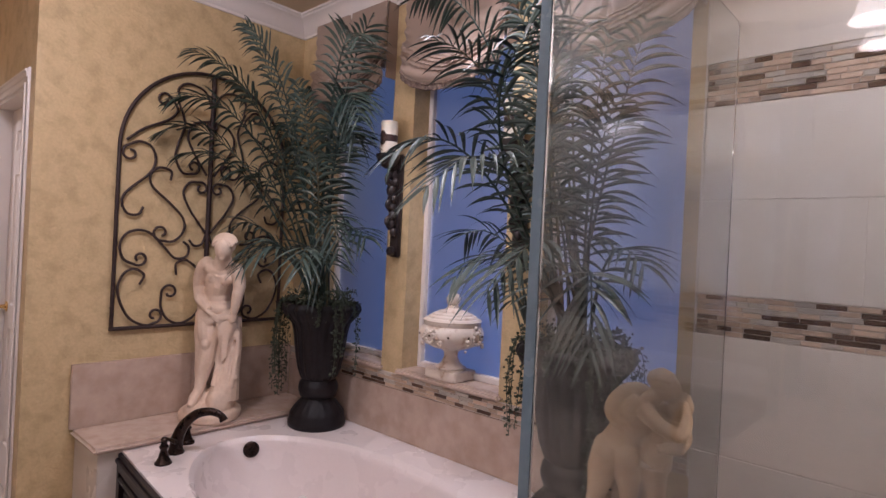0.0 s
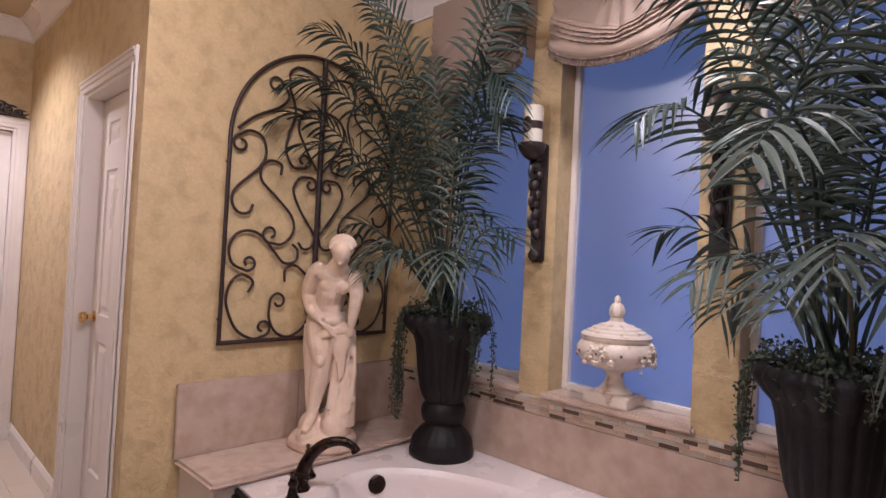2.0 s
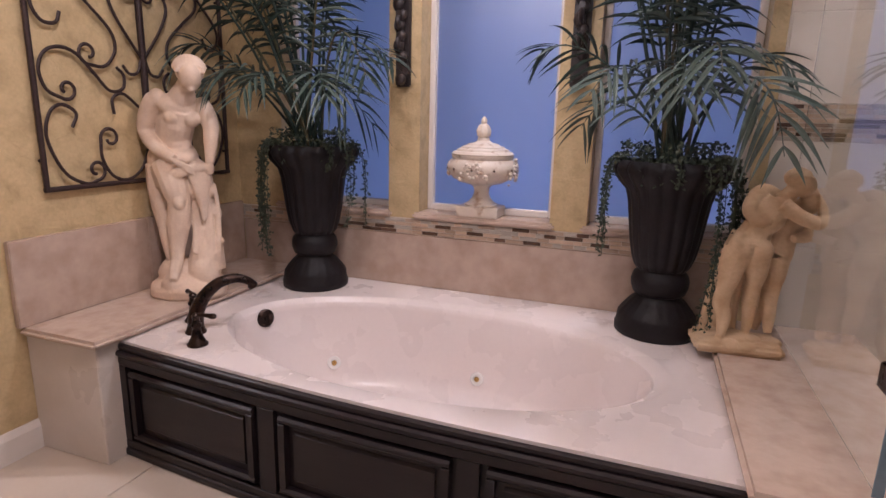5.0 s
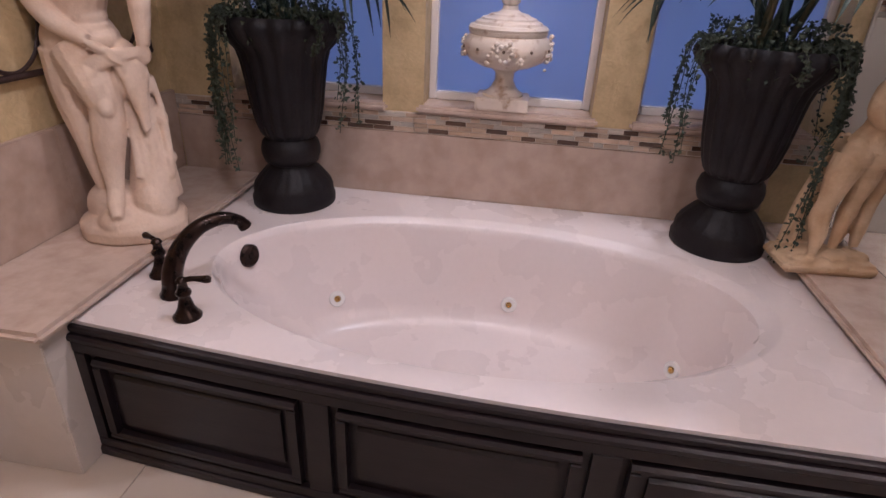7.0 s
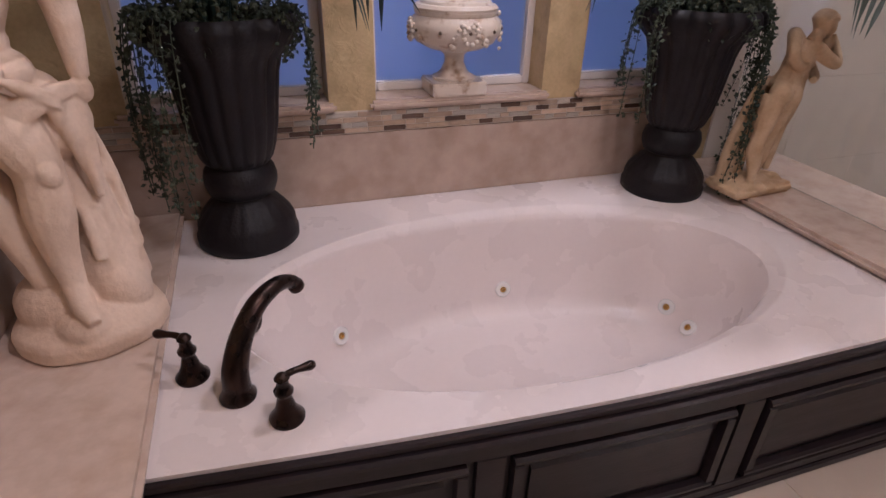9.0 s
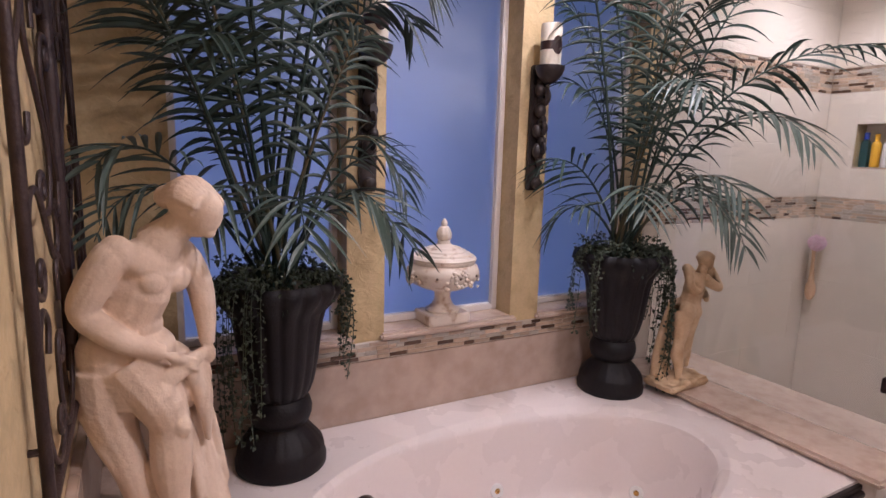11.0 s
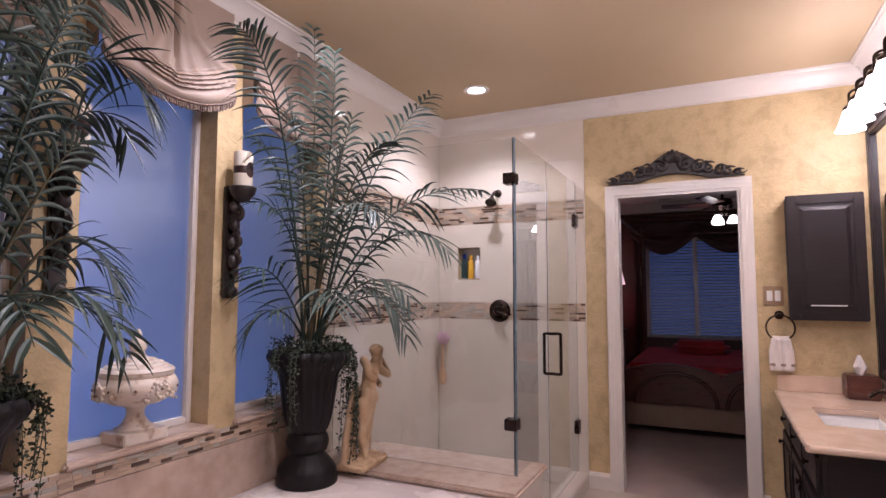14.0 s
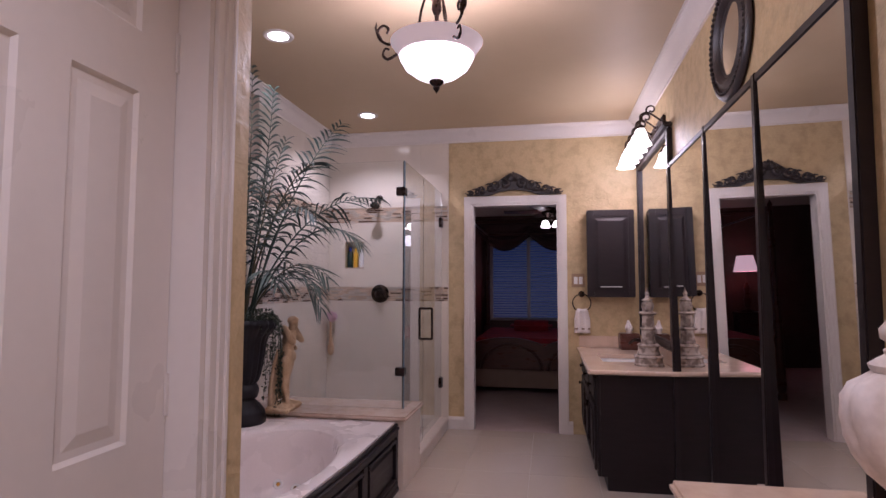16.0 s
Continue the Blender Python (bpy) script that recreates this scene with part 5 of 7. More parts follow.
    for i, (y, l) in enumerate(((0.040, 0.09), (0.052, 0.16), (0.066, 0.215), (0.080, 0.205), (0.092, 0.13))):
        limb(bm, [(0.092, 0.5 * y + 0.036, 0.515), (0.104 - 0.003 * i, y - 0.004, 0.515 - 0.45 * l), (0.088 - 0.004 * i, 0.6 * y + 0.026, 0.515 - l)], [0.014, 0.018, 0.008], 5)
    ellipsoid(bm, (0.035, 0.050, 0.460), (0.062, 0.058, 0.085))
    ellipsoid(bm, (0.025, -0.010, 0.545), (0.060, 0.075, 0.050))
    limb(bm, [(-0.050, -0.112, 0.48), (-0.052, -0.115, 0.38), (-0.030, -0.095, 0.27), (-0.015, -0.075, 0.17)], [0.020, 0.018, 0.015, 0.010])
    # arms
    limb(bm, [(0.055, -0.045, 0.778), (0.042, -0.082, 0.765), (0.012, -0.112, 0.705), (-0.008, -0.122, 0.648), (0.045, -0.092, 0.590), (0.098, -0.030, 0.545)], [0.022, 0.038, 0.037, 0.032, 0.028, 0.019])
    ellipsoid(bm, (0.112, -0.008, 0.528), (0.017, 0.034, 0.014), (-30, 0, 0))
    for i in range(3):
        limb(bm, [(0.118, -0.004 + 0.004 * i, 0.534 - 0.010 * i), (0.126, 0.020, 0.520 - 0.011 * i), (0.122, 0.040, 0.508 - 0.011 * i)], [0.007, 0.006, 0.005], 3)
    limb(bm, [(0.070, 0.065, 0.755), (0.076, 0.096, 0.738), (0.090, 0.116, 0.675), (0.102, 0.112, 0.610), (0.104, 0.104, 0.530)], [0.022, 0.036, 0.033, 0.028, 0.018])
    ellipsoid(bm, (0.106, 0.100, 0.508), (0.016, 0.020, 0.026))
    # neck, head and hair
    limb(bm, [(0.070, 0.018, 0.775), (0.112, 0.032, 0.815), (0.146, 0.044, 0.842)], [0.054, 0.037, 0.034])
    ellipsoid(bm, (0.176, 0.050, 0.850), (0.046, 0.041, 0.060), (0, 50, 0))
    ellipsoid(bm, (0.156, 0.050, 0.878), (0.062, 0.054, 0.050), (0, 32, 0))
    ellipsoid(bm, (0.190, 0.050, 0.814), (0.017, 0.017, 0.016), (0, 30, 0))
    ellipsoid(bm, (0.214, 0.050, 0.840), (0.008, 0.0055, 0.014), (0, 40, 0))
    for sy in (-1, 1):
        ellipsoid(bm, (0.202, 0.050 + 0.019 * sy, 0.862), (0.010, 0.014, 0.006), (0, 40, 0))
    ellipsoid(bm, (0.092, 0.047, 0.886), (0.030, 0.032, 0.028))
    for i in range(13):
        a = -1.35 + i * 0.225
        limb(bm, [(0.112, 0.050 + 0.050 * math.sin(a), 0.872 + 0.046 * math.cos(a)), (0.158, 0.050 + 0.056 * math.sin(a), 0.879 + 0.051 * math.cos(a)), (0.203, 0.050 + 0.047 * math.sin(a), 0.862 + 0.034 * math.cos(a))], [0.007, 0.0092, 0.0068], 3)
    # she leans back from the knee and bows her head
    lean = ((0.0, 0.0), (0.15, -0.008), (0.30, -0.035), (0.50, -0.078), (0.62, -0.092), (0.75, -0.100), (0.85, -0.112), (1.0, -0.118))
    for v in bm.verts:
        for (za, xa), (zb, xb) in zip(lean, lean[1:]):
            if za <= v.co.z < zb:
                v.co.x += xa + (xb - xa) * (v.co.z - za) / (zb - za)
                break
        v.co.z *= 1.02
    return carved("bather_statue", bm, STONE, (0.205, -0.596, LEDGEZ), -45, "pale cast stone statue of a draped bather on the ledge", 0.0036, 3)


def lovers():
    """Two embracing figures on one oblong rocky base, leaning together towards +x."""
    bm = bmesh.new()
    box(bm, -0.136, 0.140, -0.092, 0.092, 0.0, 0.040, 0.012)
    for i in range(14):
        a = 2 * math.pi * i / 14
        ellipsoid(bm, (0.112 * math.cos(a), 0.070 * math.sin(a), 0.030), (0.034 + 0.006 * math.sin(5 * a), 0.030, 0.018 + 0.005 * math.cos(3 * a)))
    ellipsoid(bm, (-0.02, 0.0, 0.040), (0.10, 0.065, 0.020))
    # the nearer figure, seen from behind
    limb(bm, [(-0.052, -0.052, 0.062), (-0.050, -0.044, 0.115), (-0.060, -0.038, 0.165), (-0.056, -0.040, 0.215), (-0.040, -0.036, 0.285), (-0.014, -0.030, 0.345)], [0.014, 0.024, 0.030, 0.027, 0.040, 0.046])
    limb(bm, [(-0.050, -0.046, 0.060), (-0.062, -0.070, 0.053)], [0.015, 0.011])
    limb(bm, [(0.032, 0.010, 0.060), (0.034, 0.006, 0.120), (0.030, -0.004, 0.175), (0.032, -0.010, 0.225), (0.036, -0.020, 0.290), (0.036, -0.026, 0.345)], [0.013, 0.021, 0.027, 0.025, 0.038, 0.044])
    ellipsoid(bm, (-0.006, -0.046, 0.362), (0.042, 0.038, 0.044))
    ellipsoid(bm, (0.046, -0.042, 0.355), (0.040, 0.037, 0.043))
    limb(bm, [(0.022, -0.026, 0.370), (0.046, -0.022, 0.420), (0.078, -0.020, 0.465), (0.112, -0.020, 0.505)], [0.053, 0.040, 0.048, 0.036], flat=1.1)
    ellipsoid(bm, (0.092, -0.036, 0.486), (0.048, 0.026, 0.034), (0, -35, 0))
    limb(bm, [(0.118, -0.020, 0.512), (0.150, -0.014, 0.545)], [0.026, 0.022])
    ellipsoid(bm, (0.176, -0.010, 0.566), (0.042, 0.036, 0.040), (0, -20, 0))
    ellipsoid(bm, (0.166, -0.014, 0.582), (0.042, 0.040, 0.032))
    for i in range(9):
        a = -1.2 + 0.3 * i
        limb(bm, [(0.140, -0.014 + 0.034 * math.sin(a), 0.572 + 0.030 * math.cos(a)), (0.168, -0.014 + 0.042 * math.sin(a), 0.584 + 0.031 * math.cos(a)), (0.198, -0.012 + 0.034 * math.sin(a), 0.580 + 0.024 * math.cos(a))], [0.005, 0.006, 0.005], 3)
    limb(bm, [(0.115, -0.046, 0.500), (0.160, -0.064, 0.468), (0.215, -0.058, 0.452), (0.232, -0.030, 0.490), (0.222, -0.012, 0.535)], [0.028, 0.024, 0.021, 0.018, 0.013])
    # the farther figure
    limb(bm, [(0.104, 0.030, 0.058), (0.100, 0.030, 0.120), (0.092, 0.026, 0.180), (0.098, 0.022, 0.235), (0.104, 0.014, 0.330)], [0.013, 0.022, 0.028, 0.026, 0.044])
    limb(bm, [(0.070, 0.062, 0.058), (0.072, 0.058, 0.120), (0.070, 0.050, 0.180), (0.082, 0.040, 0.235), (0.100, 0.030, 0.330)], [0.013, 0.022, 0.028, 0.026, 0.042])
    limb(bm, [(0.104, 0.022, 0.335), (0.126, 0.024, 0.395), (0.140, 0.024, 0.450), (0.150, 0.020, 0.490)], [0.046, 0.038, 0.046, 0.032], flat=1.1)
    limb(bm, [(0.152, 0.018, 0.485), (0.180, 0.010, 0.500)], [0.024, 0.022])
    ellipsoid(bm, (0.204, 0.006, 0.510), (0.034, 0.032, 0.040), (0, 25, 0))
    ellipsoid(bm, (0.212, 0.020, 0.520), (0.032, 0.034, 0.036))
    limb(bm, [(0.140, 0.036, 0.490), (0.095, 0.032, 0.530), (0.062, 0.004, 0.532), (0.030, -0.028, 0.505), (0.018, -0.046, 0.472), (0.040, -0.060, 0.448), (0.072, -0.060, 0.450)], [0.028, 0.026, 0.025, 0.023, 0.022, 0.018, 0.012])
    limb(bm, [(0.170, 0.046, 0.470), (0.205, 0.040, 0.430), (0.190, 0.000, 0.400), (0.140, -0.040, 0.395)], [0.024, 0.021, 0.018, 0.013])
    # cloth that falls behind them to the rock
    for i in range(5):
        x = -0.085 + 0.018 * i
        limb(bm, [(x, 0.060, 0.045), (x + 0.010, 0.064 - 0.008 * (i % 2), 0.18), (x + 0.035, 0.050, 0.30), (x + 0.075, 0.036, 0.40)], [0.024, 0.018, 0.016, 0.012], 5)
    for v in bm.verts:
        v.co.x -= 0.16 * max(0.0, v.co.z - 0.25)
        v.co.y *= 0.88
    return carved("embracing_statue", bm, STONE2, (2.303, -0.345, LEDGEZ), 4, "yellowed cast stone statue of two embracing figures on the marble cap", 0.0032, 2)


bather()
lovers()


# ---------------------------------------------------------------- faucet
def faucet():
    t = thing("tub_faucet", (0.502, -0.890, DECK), "oil-rubbed bronze tub spout with two lever handles", "faucet")
    z = DECK
    d = Vector((1, 1, 0)).normalized()
    c = Vector((0.502, -0.890, z))
    part("spout_base", lathe(bmesh.new(), [(0.036, 0), (0.037, 0.006), (0.031, 0.014), (0.027, 0.03)], 28, tuple(c)), BRONZE, t, smooth=50)
    u = Vector((0, 0, 1))
    sp = smooth_path([c + u * 0.01, c + d * 0.006 + u * 0.07, c + d * 0.035 + u * 0.13, c + d * 0.085 + u * 0.175, c + d * 0.145 + u * 0.188, c + d * 0.19 + u * 0.172, c + d * 0.205 + u * 0.150], 7)
    n = len(sp)
    part("spout", tube(bmesh.new(), sp, [0.029 - 0.014 * min(1, i / n * 1.25) + (0.003 if i > n - 5 else 0) for i in range(n)], 18), BRONZE, t, smooth=70)
    for (hx, hy), a in (((0.592, -0.978), 20), ((0.412, -0.802), 150)):
        h = part("handle_base", lathe(bmesh.new(), [(0.034, 0), (0.035, 0.006), (0.029, 0.012), (0.020, 0.03), (0.014, 0.055), (0.013, 0.062), (0.018, 0.066), (0.019, 0.073), (0.013, 0.082), (0.011, 0.096), (0.015, 0.102), (0.010, 0.110), (0.004, 0.114)], 24, (hx, hy, z)), BRONZE, t, smooth=60)
        e = Vector((math.cos(radians(a)), math.sin(radians(a)), 0))
        b = Vector((hx, hy, z + 0.101))
        part("lever", tube(bmesh.new(), smooth_path([b - e * 0.004, b + e * 0.02 + u * 0.006, b + e * 0.05 + u * 0.003, b + e * 0.068 + u * 0.001], 4), [0.006, 0.006, 0.0065, 0.007, 0.007, 0.0065, 0.007, 0.008, 0.009, 0.010, 0.010, 0.009, 0.006], 12), BRONZE, h, smooth=60)


faucet()


# ---------------------------------------------------------------- lidded urn on the sill
def lidded_urn():
    cx, cy = 1.277, 0.045
    t = thing("lidded_urn", (cx, cy, SILL), "distressed cream lidded urn with carved swags on a square foot", "decorative urn")
    o = (cx, cy, SILL + 0.001)
    part("plinth", boxm(cx - 0.095, cx + 0.095, cy - 0.075, cy + 0.075, SILL + 0.001, SILL + 0.046, 0.004), CREAMW, t, smooth=40)
    part("pedestal", lathe(bmesh.new(), [(0.072, 0.0455), (0.074, 0.054), (0.058, 0.062), (0.045, 0.075), (0.033, 0.10), (0.034, 0.125), (0.05, 0.138)], 40, o), CREAMW, t, smooth=50)
    body = part("bowl", lathe(bmesh.new(), [(0.05, 0.1385), (0.09, 0.148), (0.130, 0.168), (0.150, 0.195), (0.153, 0.220), (0.142, 0.243), (0.132, 0.252), (0.136, 0.258), (0.137, 0.266)], 56, o), CREAMW, t, smooth=50)
    part("lid", lathe(bmesh.new(), [(0.136, 0.2665), (0.139, 0.275), (0.130, 0.284), (0.118, 0.286), (0.114, 0.294), (0.098, 0.300), (0.095, 0.306), (0.072, 0.313), (0.068, 0.318), (0.04, 0.324), (0.028, 0.332), (0.026, 0.345)], 56, o), CREAMW, t, smooth=35)
    part("lid_finial", lathe(bmesh.new(), [(0.022, 0.3455), (0.030, 0.355), (0.032, 0.375), (0.024, 0.395), (0.020, 0.400), (0.012, 0.405), (0.014, 0.415), (0.011, 0.426), (0.001, 0.437)], 32, o, shape=lambda a, z: 1 + 0.07 * math.cos(8 * a) * (0.35 < z < 0.40)), CREAMW, t, smooth=50)
    R = random.Random(5)
    for k in range(4):
        a0 = radians(-90 + 90 * k)
        bm = bmesh.new()
        for i in range(22):
            a = a0 + R.uniform(-0.42, 0.42)
            z = 0.20 + 0.045 * math.cos((a - a0) * 5) - 0.01 + R.uniform(-0.02, 0.02)
            rr = 0.150
            p = Vector((cx + rr * math.cos(a), cy + rr * math.sin(a), SILL + z))
            bmesh.ops.create_icosphere(bm, subdivisions=1, radius=R.uniform(0.006, 0.011), matrix=Matrix.Translation(p))
        for i in range(9):
            a = a0 + 0.16 * math.cos(i * 0.7)
            z = 0.205 + 0.026 * math.sin(i * 0.7)
            p = Vector((cx + 0.154 * math.cos(a), cy + 0.154 * math.sin(a), SILL + z))
            bmesh.ops.create_icosphere(bm, subdivisions=1, radius=0.009, matrix=Matrix.Translation(p))
        part("applied_swag", bm, CREAMW, body, smooth=70)
    for i in range(10):
        a = 2 * math.pi * i / 10 + 0.3
        bm = bmesh.new()
        bmesh.ops.create_icosphere(bm, subdivisions=1, radius=0.0062, matrix=Matrix.Translation((cx + 0.1525 * math.cos(a), cy + 0.1525 * math.sin(a), SILL + 0.212)))
        part("stud", bm, PLATE2, body, smooth=70)
    return t


lidded_urn()


# ---------------------------------------------------------------- candle sconces on the piers
def sconce(x):
    t = thing("candle_sconce", (x, 0, 1.6), "carved dark wooden wall sconce holding a cream pillar candle", "candle sconce", "sconces beside the window")
    part("back_board", boxm(x - 0.034, x + 0.034, -0.024, -0.0008, 1.335, 1.855, 0.006), CARVED, t, smooth=40)
    for (cz, r, a0, tr) in ((1.72, 0.045, -1.2, 1.2), (1.60, 0.032, 1.8, -1.2), (1.51, 0.028, -1.4, 1.2)):
        bm = bmesh.new()
        tube(bm, scroll((x, -0.062, cz), r, a0, tr, 0.25, 20, Vector((0, 1, 0))), [0.013] * 6 + [0.010] * 15, 8, 1.5)
        part("scroll", bm, CARVED, t, smooth=60)
    bm = bmesh.new()
    for i in range(9):
        z = 1.46 + i * 0.042
        bmesh.ops.create_icosphere(bm, subdivisions=2, radius=0.017 + 0.005 * (i % 2), matrix=Matrix.Translation((x + 0.008 * (-1) ** i, -0.040 - 0.006 * (i % 3), z)) @ Matrix.Diagonal((1.15, 1, 1.5, 1)))
    part("bead_carving", bm, CARVED, t, smooth=60, kind="stuff")
    part("lower_boss", lathe(bmesh.new(), [(0.012, 0), (0.024, 0.01), (0.022, 0.028), (0.008, 0.036)], 18, axis=Matrix.Translation((x, -0.024, 1.365)) @ pose(0, 0, 0, 90)), CARVED, t, smooth=50)
    part("cup", lathe(bmesh.new(), [(0.012, 1.775), (0.03, 1.785), (0.052, 1.81), (0.060, 1.835), (0.060, 1.845), (0.052, 1.846), (0.045, 1.838), (0.001, 1.836)], 32, (x, -0.088, 0)), CARVED, t, smooth=50)
    part("arm", boxm(x - 0.012, x + 0.012, -0.09, -0.02, 1.778, 1.80, 0.004), CARVED, t)
    c = thing("pillar_candle", (x, -0.088, 1.838), "cream pillar candle with a dark oval label band", "candle", "pillar candles")
    part("wax", lathe(bmesh.new(), [(0.0425, 1.8375), (0.043, 1.842), (0.043, 2.000), (0.040, 2.008), (0.034, 2.003), (0.001, 2.001)], 36, (x, -0.088, 0)), WAX, c, smooth=50)
    part("band", lathe(bmesh.new(), [(0.0434, 1.905), (0.0438, 1.906), (0.0438, 1.938), (0.0434, 1.939)], 36, (x, -0.088, 0)), LABEL, c)
    bm = bmesh.new()
    ctr = bm.verts.new((x, -0.088 - 0.0446, 1.92))
    ring = []
    for i in range(24):
        a = 2 * math.pi * i / 24
        th = 0.55 * math.cos(a)
        ring.append(bm.verts.new((x + 0.0446 * math.sin(th), -0.088 - 0.0446 * math.cos(th), 1.922 + 0.036 * math.sin(a))))
    for i in range(24):
        bm.faces.new((ctr, ring[i], ring[(i + 1) % 24]))
    part("oval_label", bm, LABEL, c)
    part("wick", tube(bmesh.new(), [(x, -0.088, 2.0), (x + 0.001, -0.088, 2.016)], 0.0012, 5), IRON, c)


for x in (0.915, 1.675):
    sconce(x)


# ---------------------------------------------------------------- swagged shades over the windows
def valance(x0, x1, seed):
    R = random.Random(seed)
    t = thing("swag_valance", ((x0 + x1) / 2, -0.05, 2.3), "mauve satin swag shade with fringed hem over the window", "valance", "valances over the windows")
    W = x1 - x0
    ztop, zend, drop = CZ - 0.112, 2.240, 0.105
    nx, nz = 90, 110
    bm = bmesh.new()
    g = []
    ph = R.uniform(0, 6)
    for j in range(nz + 1):
        v = j / nz
        row = []
        for i in range(nx + 1):
            u = i / nx
            s = 4 * u * (1 - u)
            c = u - 0.5
            zb = zend - drop * s ** 0.8
            z = ztop + (zb - ztop) * v
            pinch = 0.58 + 0.15 * (1 - abs(2 * c)) ** 1.2
            k = max(0.0, (v - pinch) / (1 - pinch))
            y = -0.078
            # four tight folds above a smooth roll at the hem, deepest in the middle
            wave = math.sin(min(k / 0.62, 1.0) * 5 * 2 * math.pi + 0.4 * math.sin(u * 7 + ph))
            fold = (wave if k < 0.62 else 0.0) + (1.5 * math.sin(math.pi * (k - 0.62) / 0.38) if k > 0.62 else 0.0)
            y -= min(1, 5 * k) * (0.0095 * fold + 0.024 * math.sin(math.pi * min(1, k * 0.95)) + 0.006) * (0.6 + 0.4 * s)
            z -= min(1, 4 * k) * 0.005 * (wave if k < 0.62 else 0.0)
            # soft hollows that fan out from the middle pleat
            up = max(0.0, 1 - 1.5 * k) * min(1, v * 1.5)
            for m, dep in ((0.07, 0.016), (0.30, 0.012), (0.60, 0.006)):
                for sg in (-1, 1):
                    cx = sg * m * (0.15 + 0.95 * v * v + 0.1 * math.sin(ph + m * 9))
                    y -= dep * up * math.exp(-((c - cx) / (0.016 + 0.035 * v)) ** 2)
            # cloth pulled in slanting creases towards the lifted corners
            for sg in (-1, 1):
                q = (v - 0.52) - 0.9 * (abs(c) - 0.28)
                y -= 0.012 * math.exp(-(q / 0.045) ** 2) * max(0.0, min(1, 6 * (abs(c) - 0.10))) * (1 if c * sg > 0 else 0)
            # centre box pleat
            y += 0.050 * math.exp(-(c / 0.014) ** 2) * max(0, 1 - v * 1.25)
            # corners bunched up
            e = max(0.0, 1 - min(u, 1 - u) / 0.12)
            y -= 0.008 * e * math.sin(v * 40 + ph) * min(1, v * 2)
            row.append(bm.verts.new((x0 + W * u, y, z)))
        g.append(row)
    for p, q in zip(g, g[1:]):
        for i in range(nx):
            bm.faces.new((p[i], p[i + 1], q[i + 1], q[i]))
    c = part("swag", bm, SATIN, t, smooth=80)
    c.modifiers.new("thick", "SOLIDIFY").thickness = 0.003
    for x in (x0, x1 - 0.004):
        part("return", boxm(x, x + 0.004, -0.07, -0.001, zend + 0.01, ztop), SATIN, t)
    part("board", boxm(x0 + 0.005, x1 - 0.005, -0.068, -0.001, ztop - 0.02, ztop - 0.001), WHITE, t)
    bm = bmesh.new()
    n = 150
    for i in range(n):
        u = (i + 0.5) / n
        s = 4 * u * (1 - u)
        z = zend - drop * s ** 0.8
        w = W / n * 0.42
        x = x0 + W * u
        y = -0.098 - 0.012 * s + R.uniform(-0.003, 0.003)
        L = 0.024 * R.uniform(0.85, 1.15)
        box(bm, x - w, x + w, y - 0.003, y + 0.003, z - L, z + 0.004)
    part("fringe", bm, FRINGE, t, kind="stuff")
    part("braid", tube(bmesh.new(), [(x0 + W * i / 30, -0.101 - 0.012 * 4 * (i / 30) * (1 - i / 30), zend - drop * (4 * (i / 30) * (1 - i / 30)) ** 0.8 + 0.004) for i in range(31)], 0.006, 6), FRINGE, t, smooth=60)


for i, (a, b) in enumerate(((0.24, 0.845), (0.985, 1.605), (1.74, 2.375))):
    valance(a, b, i)


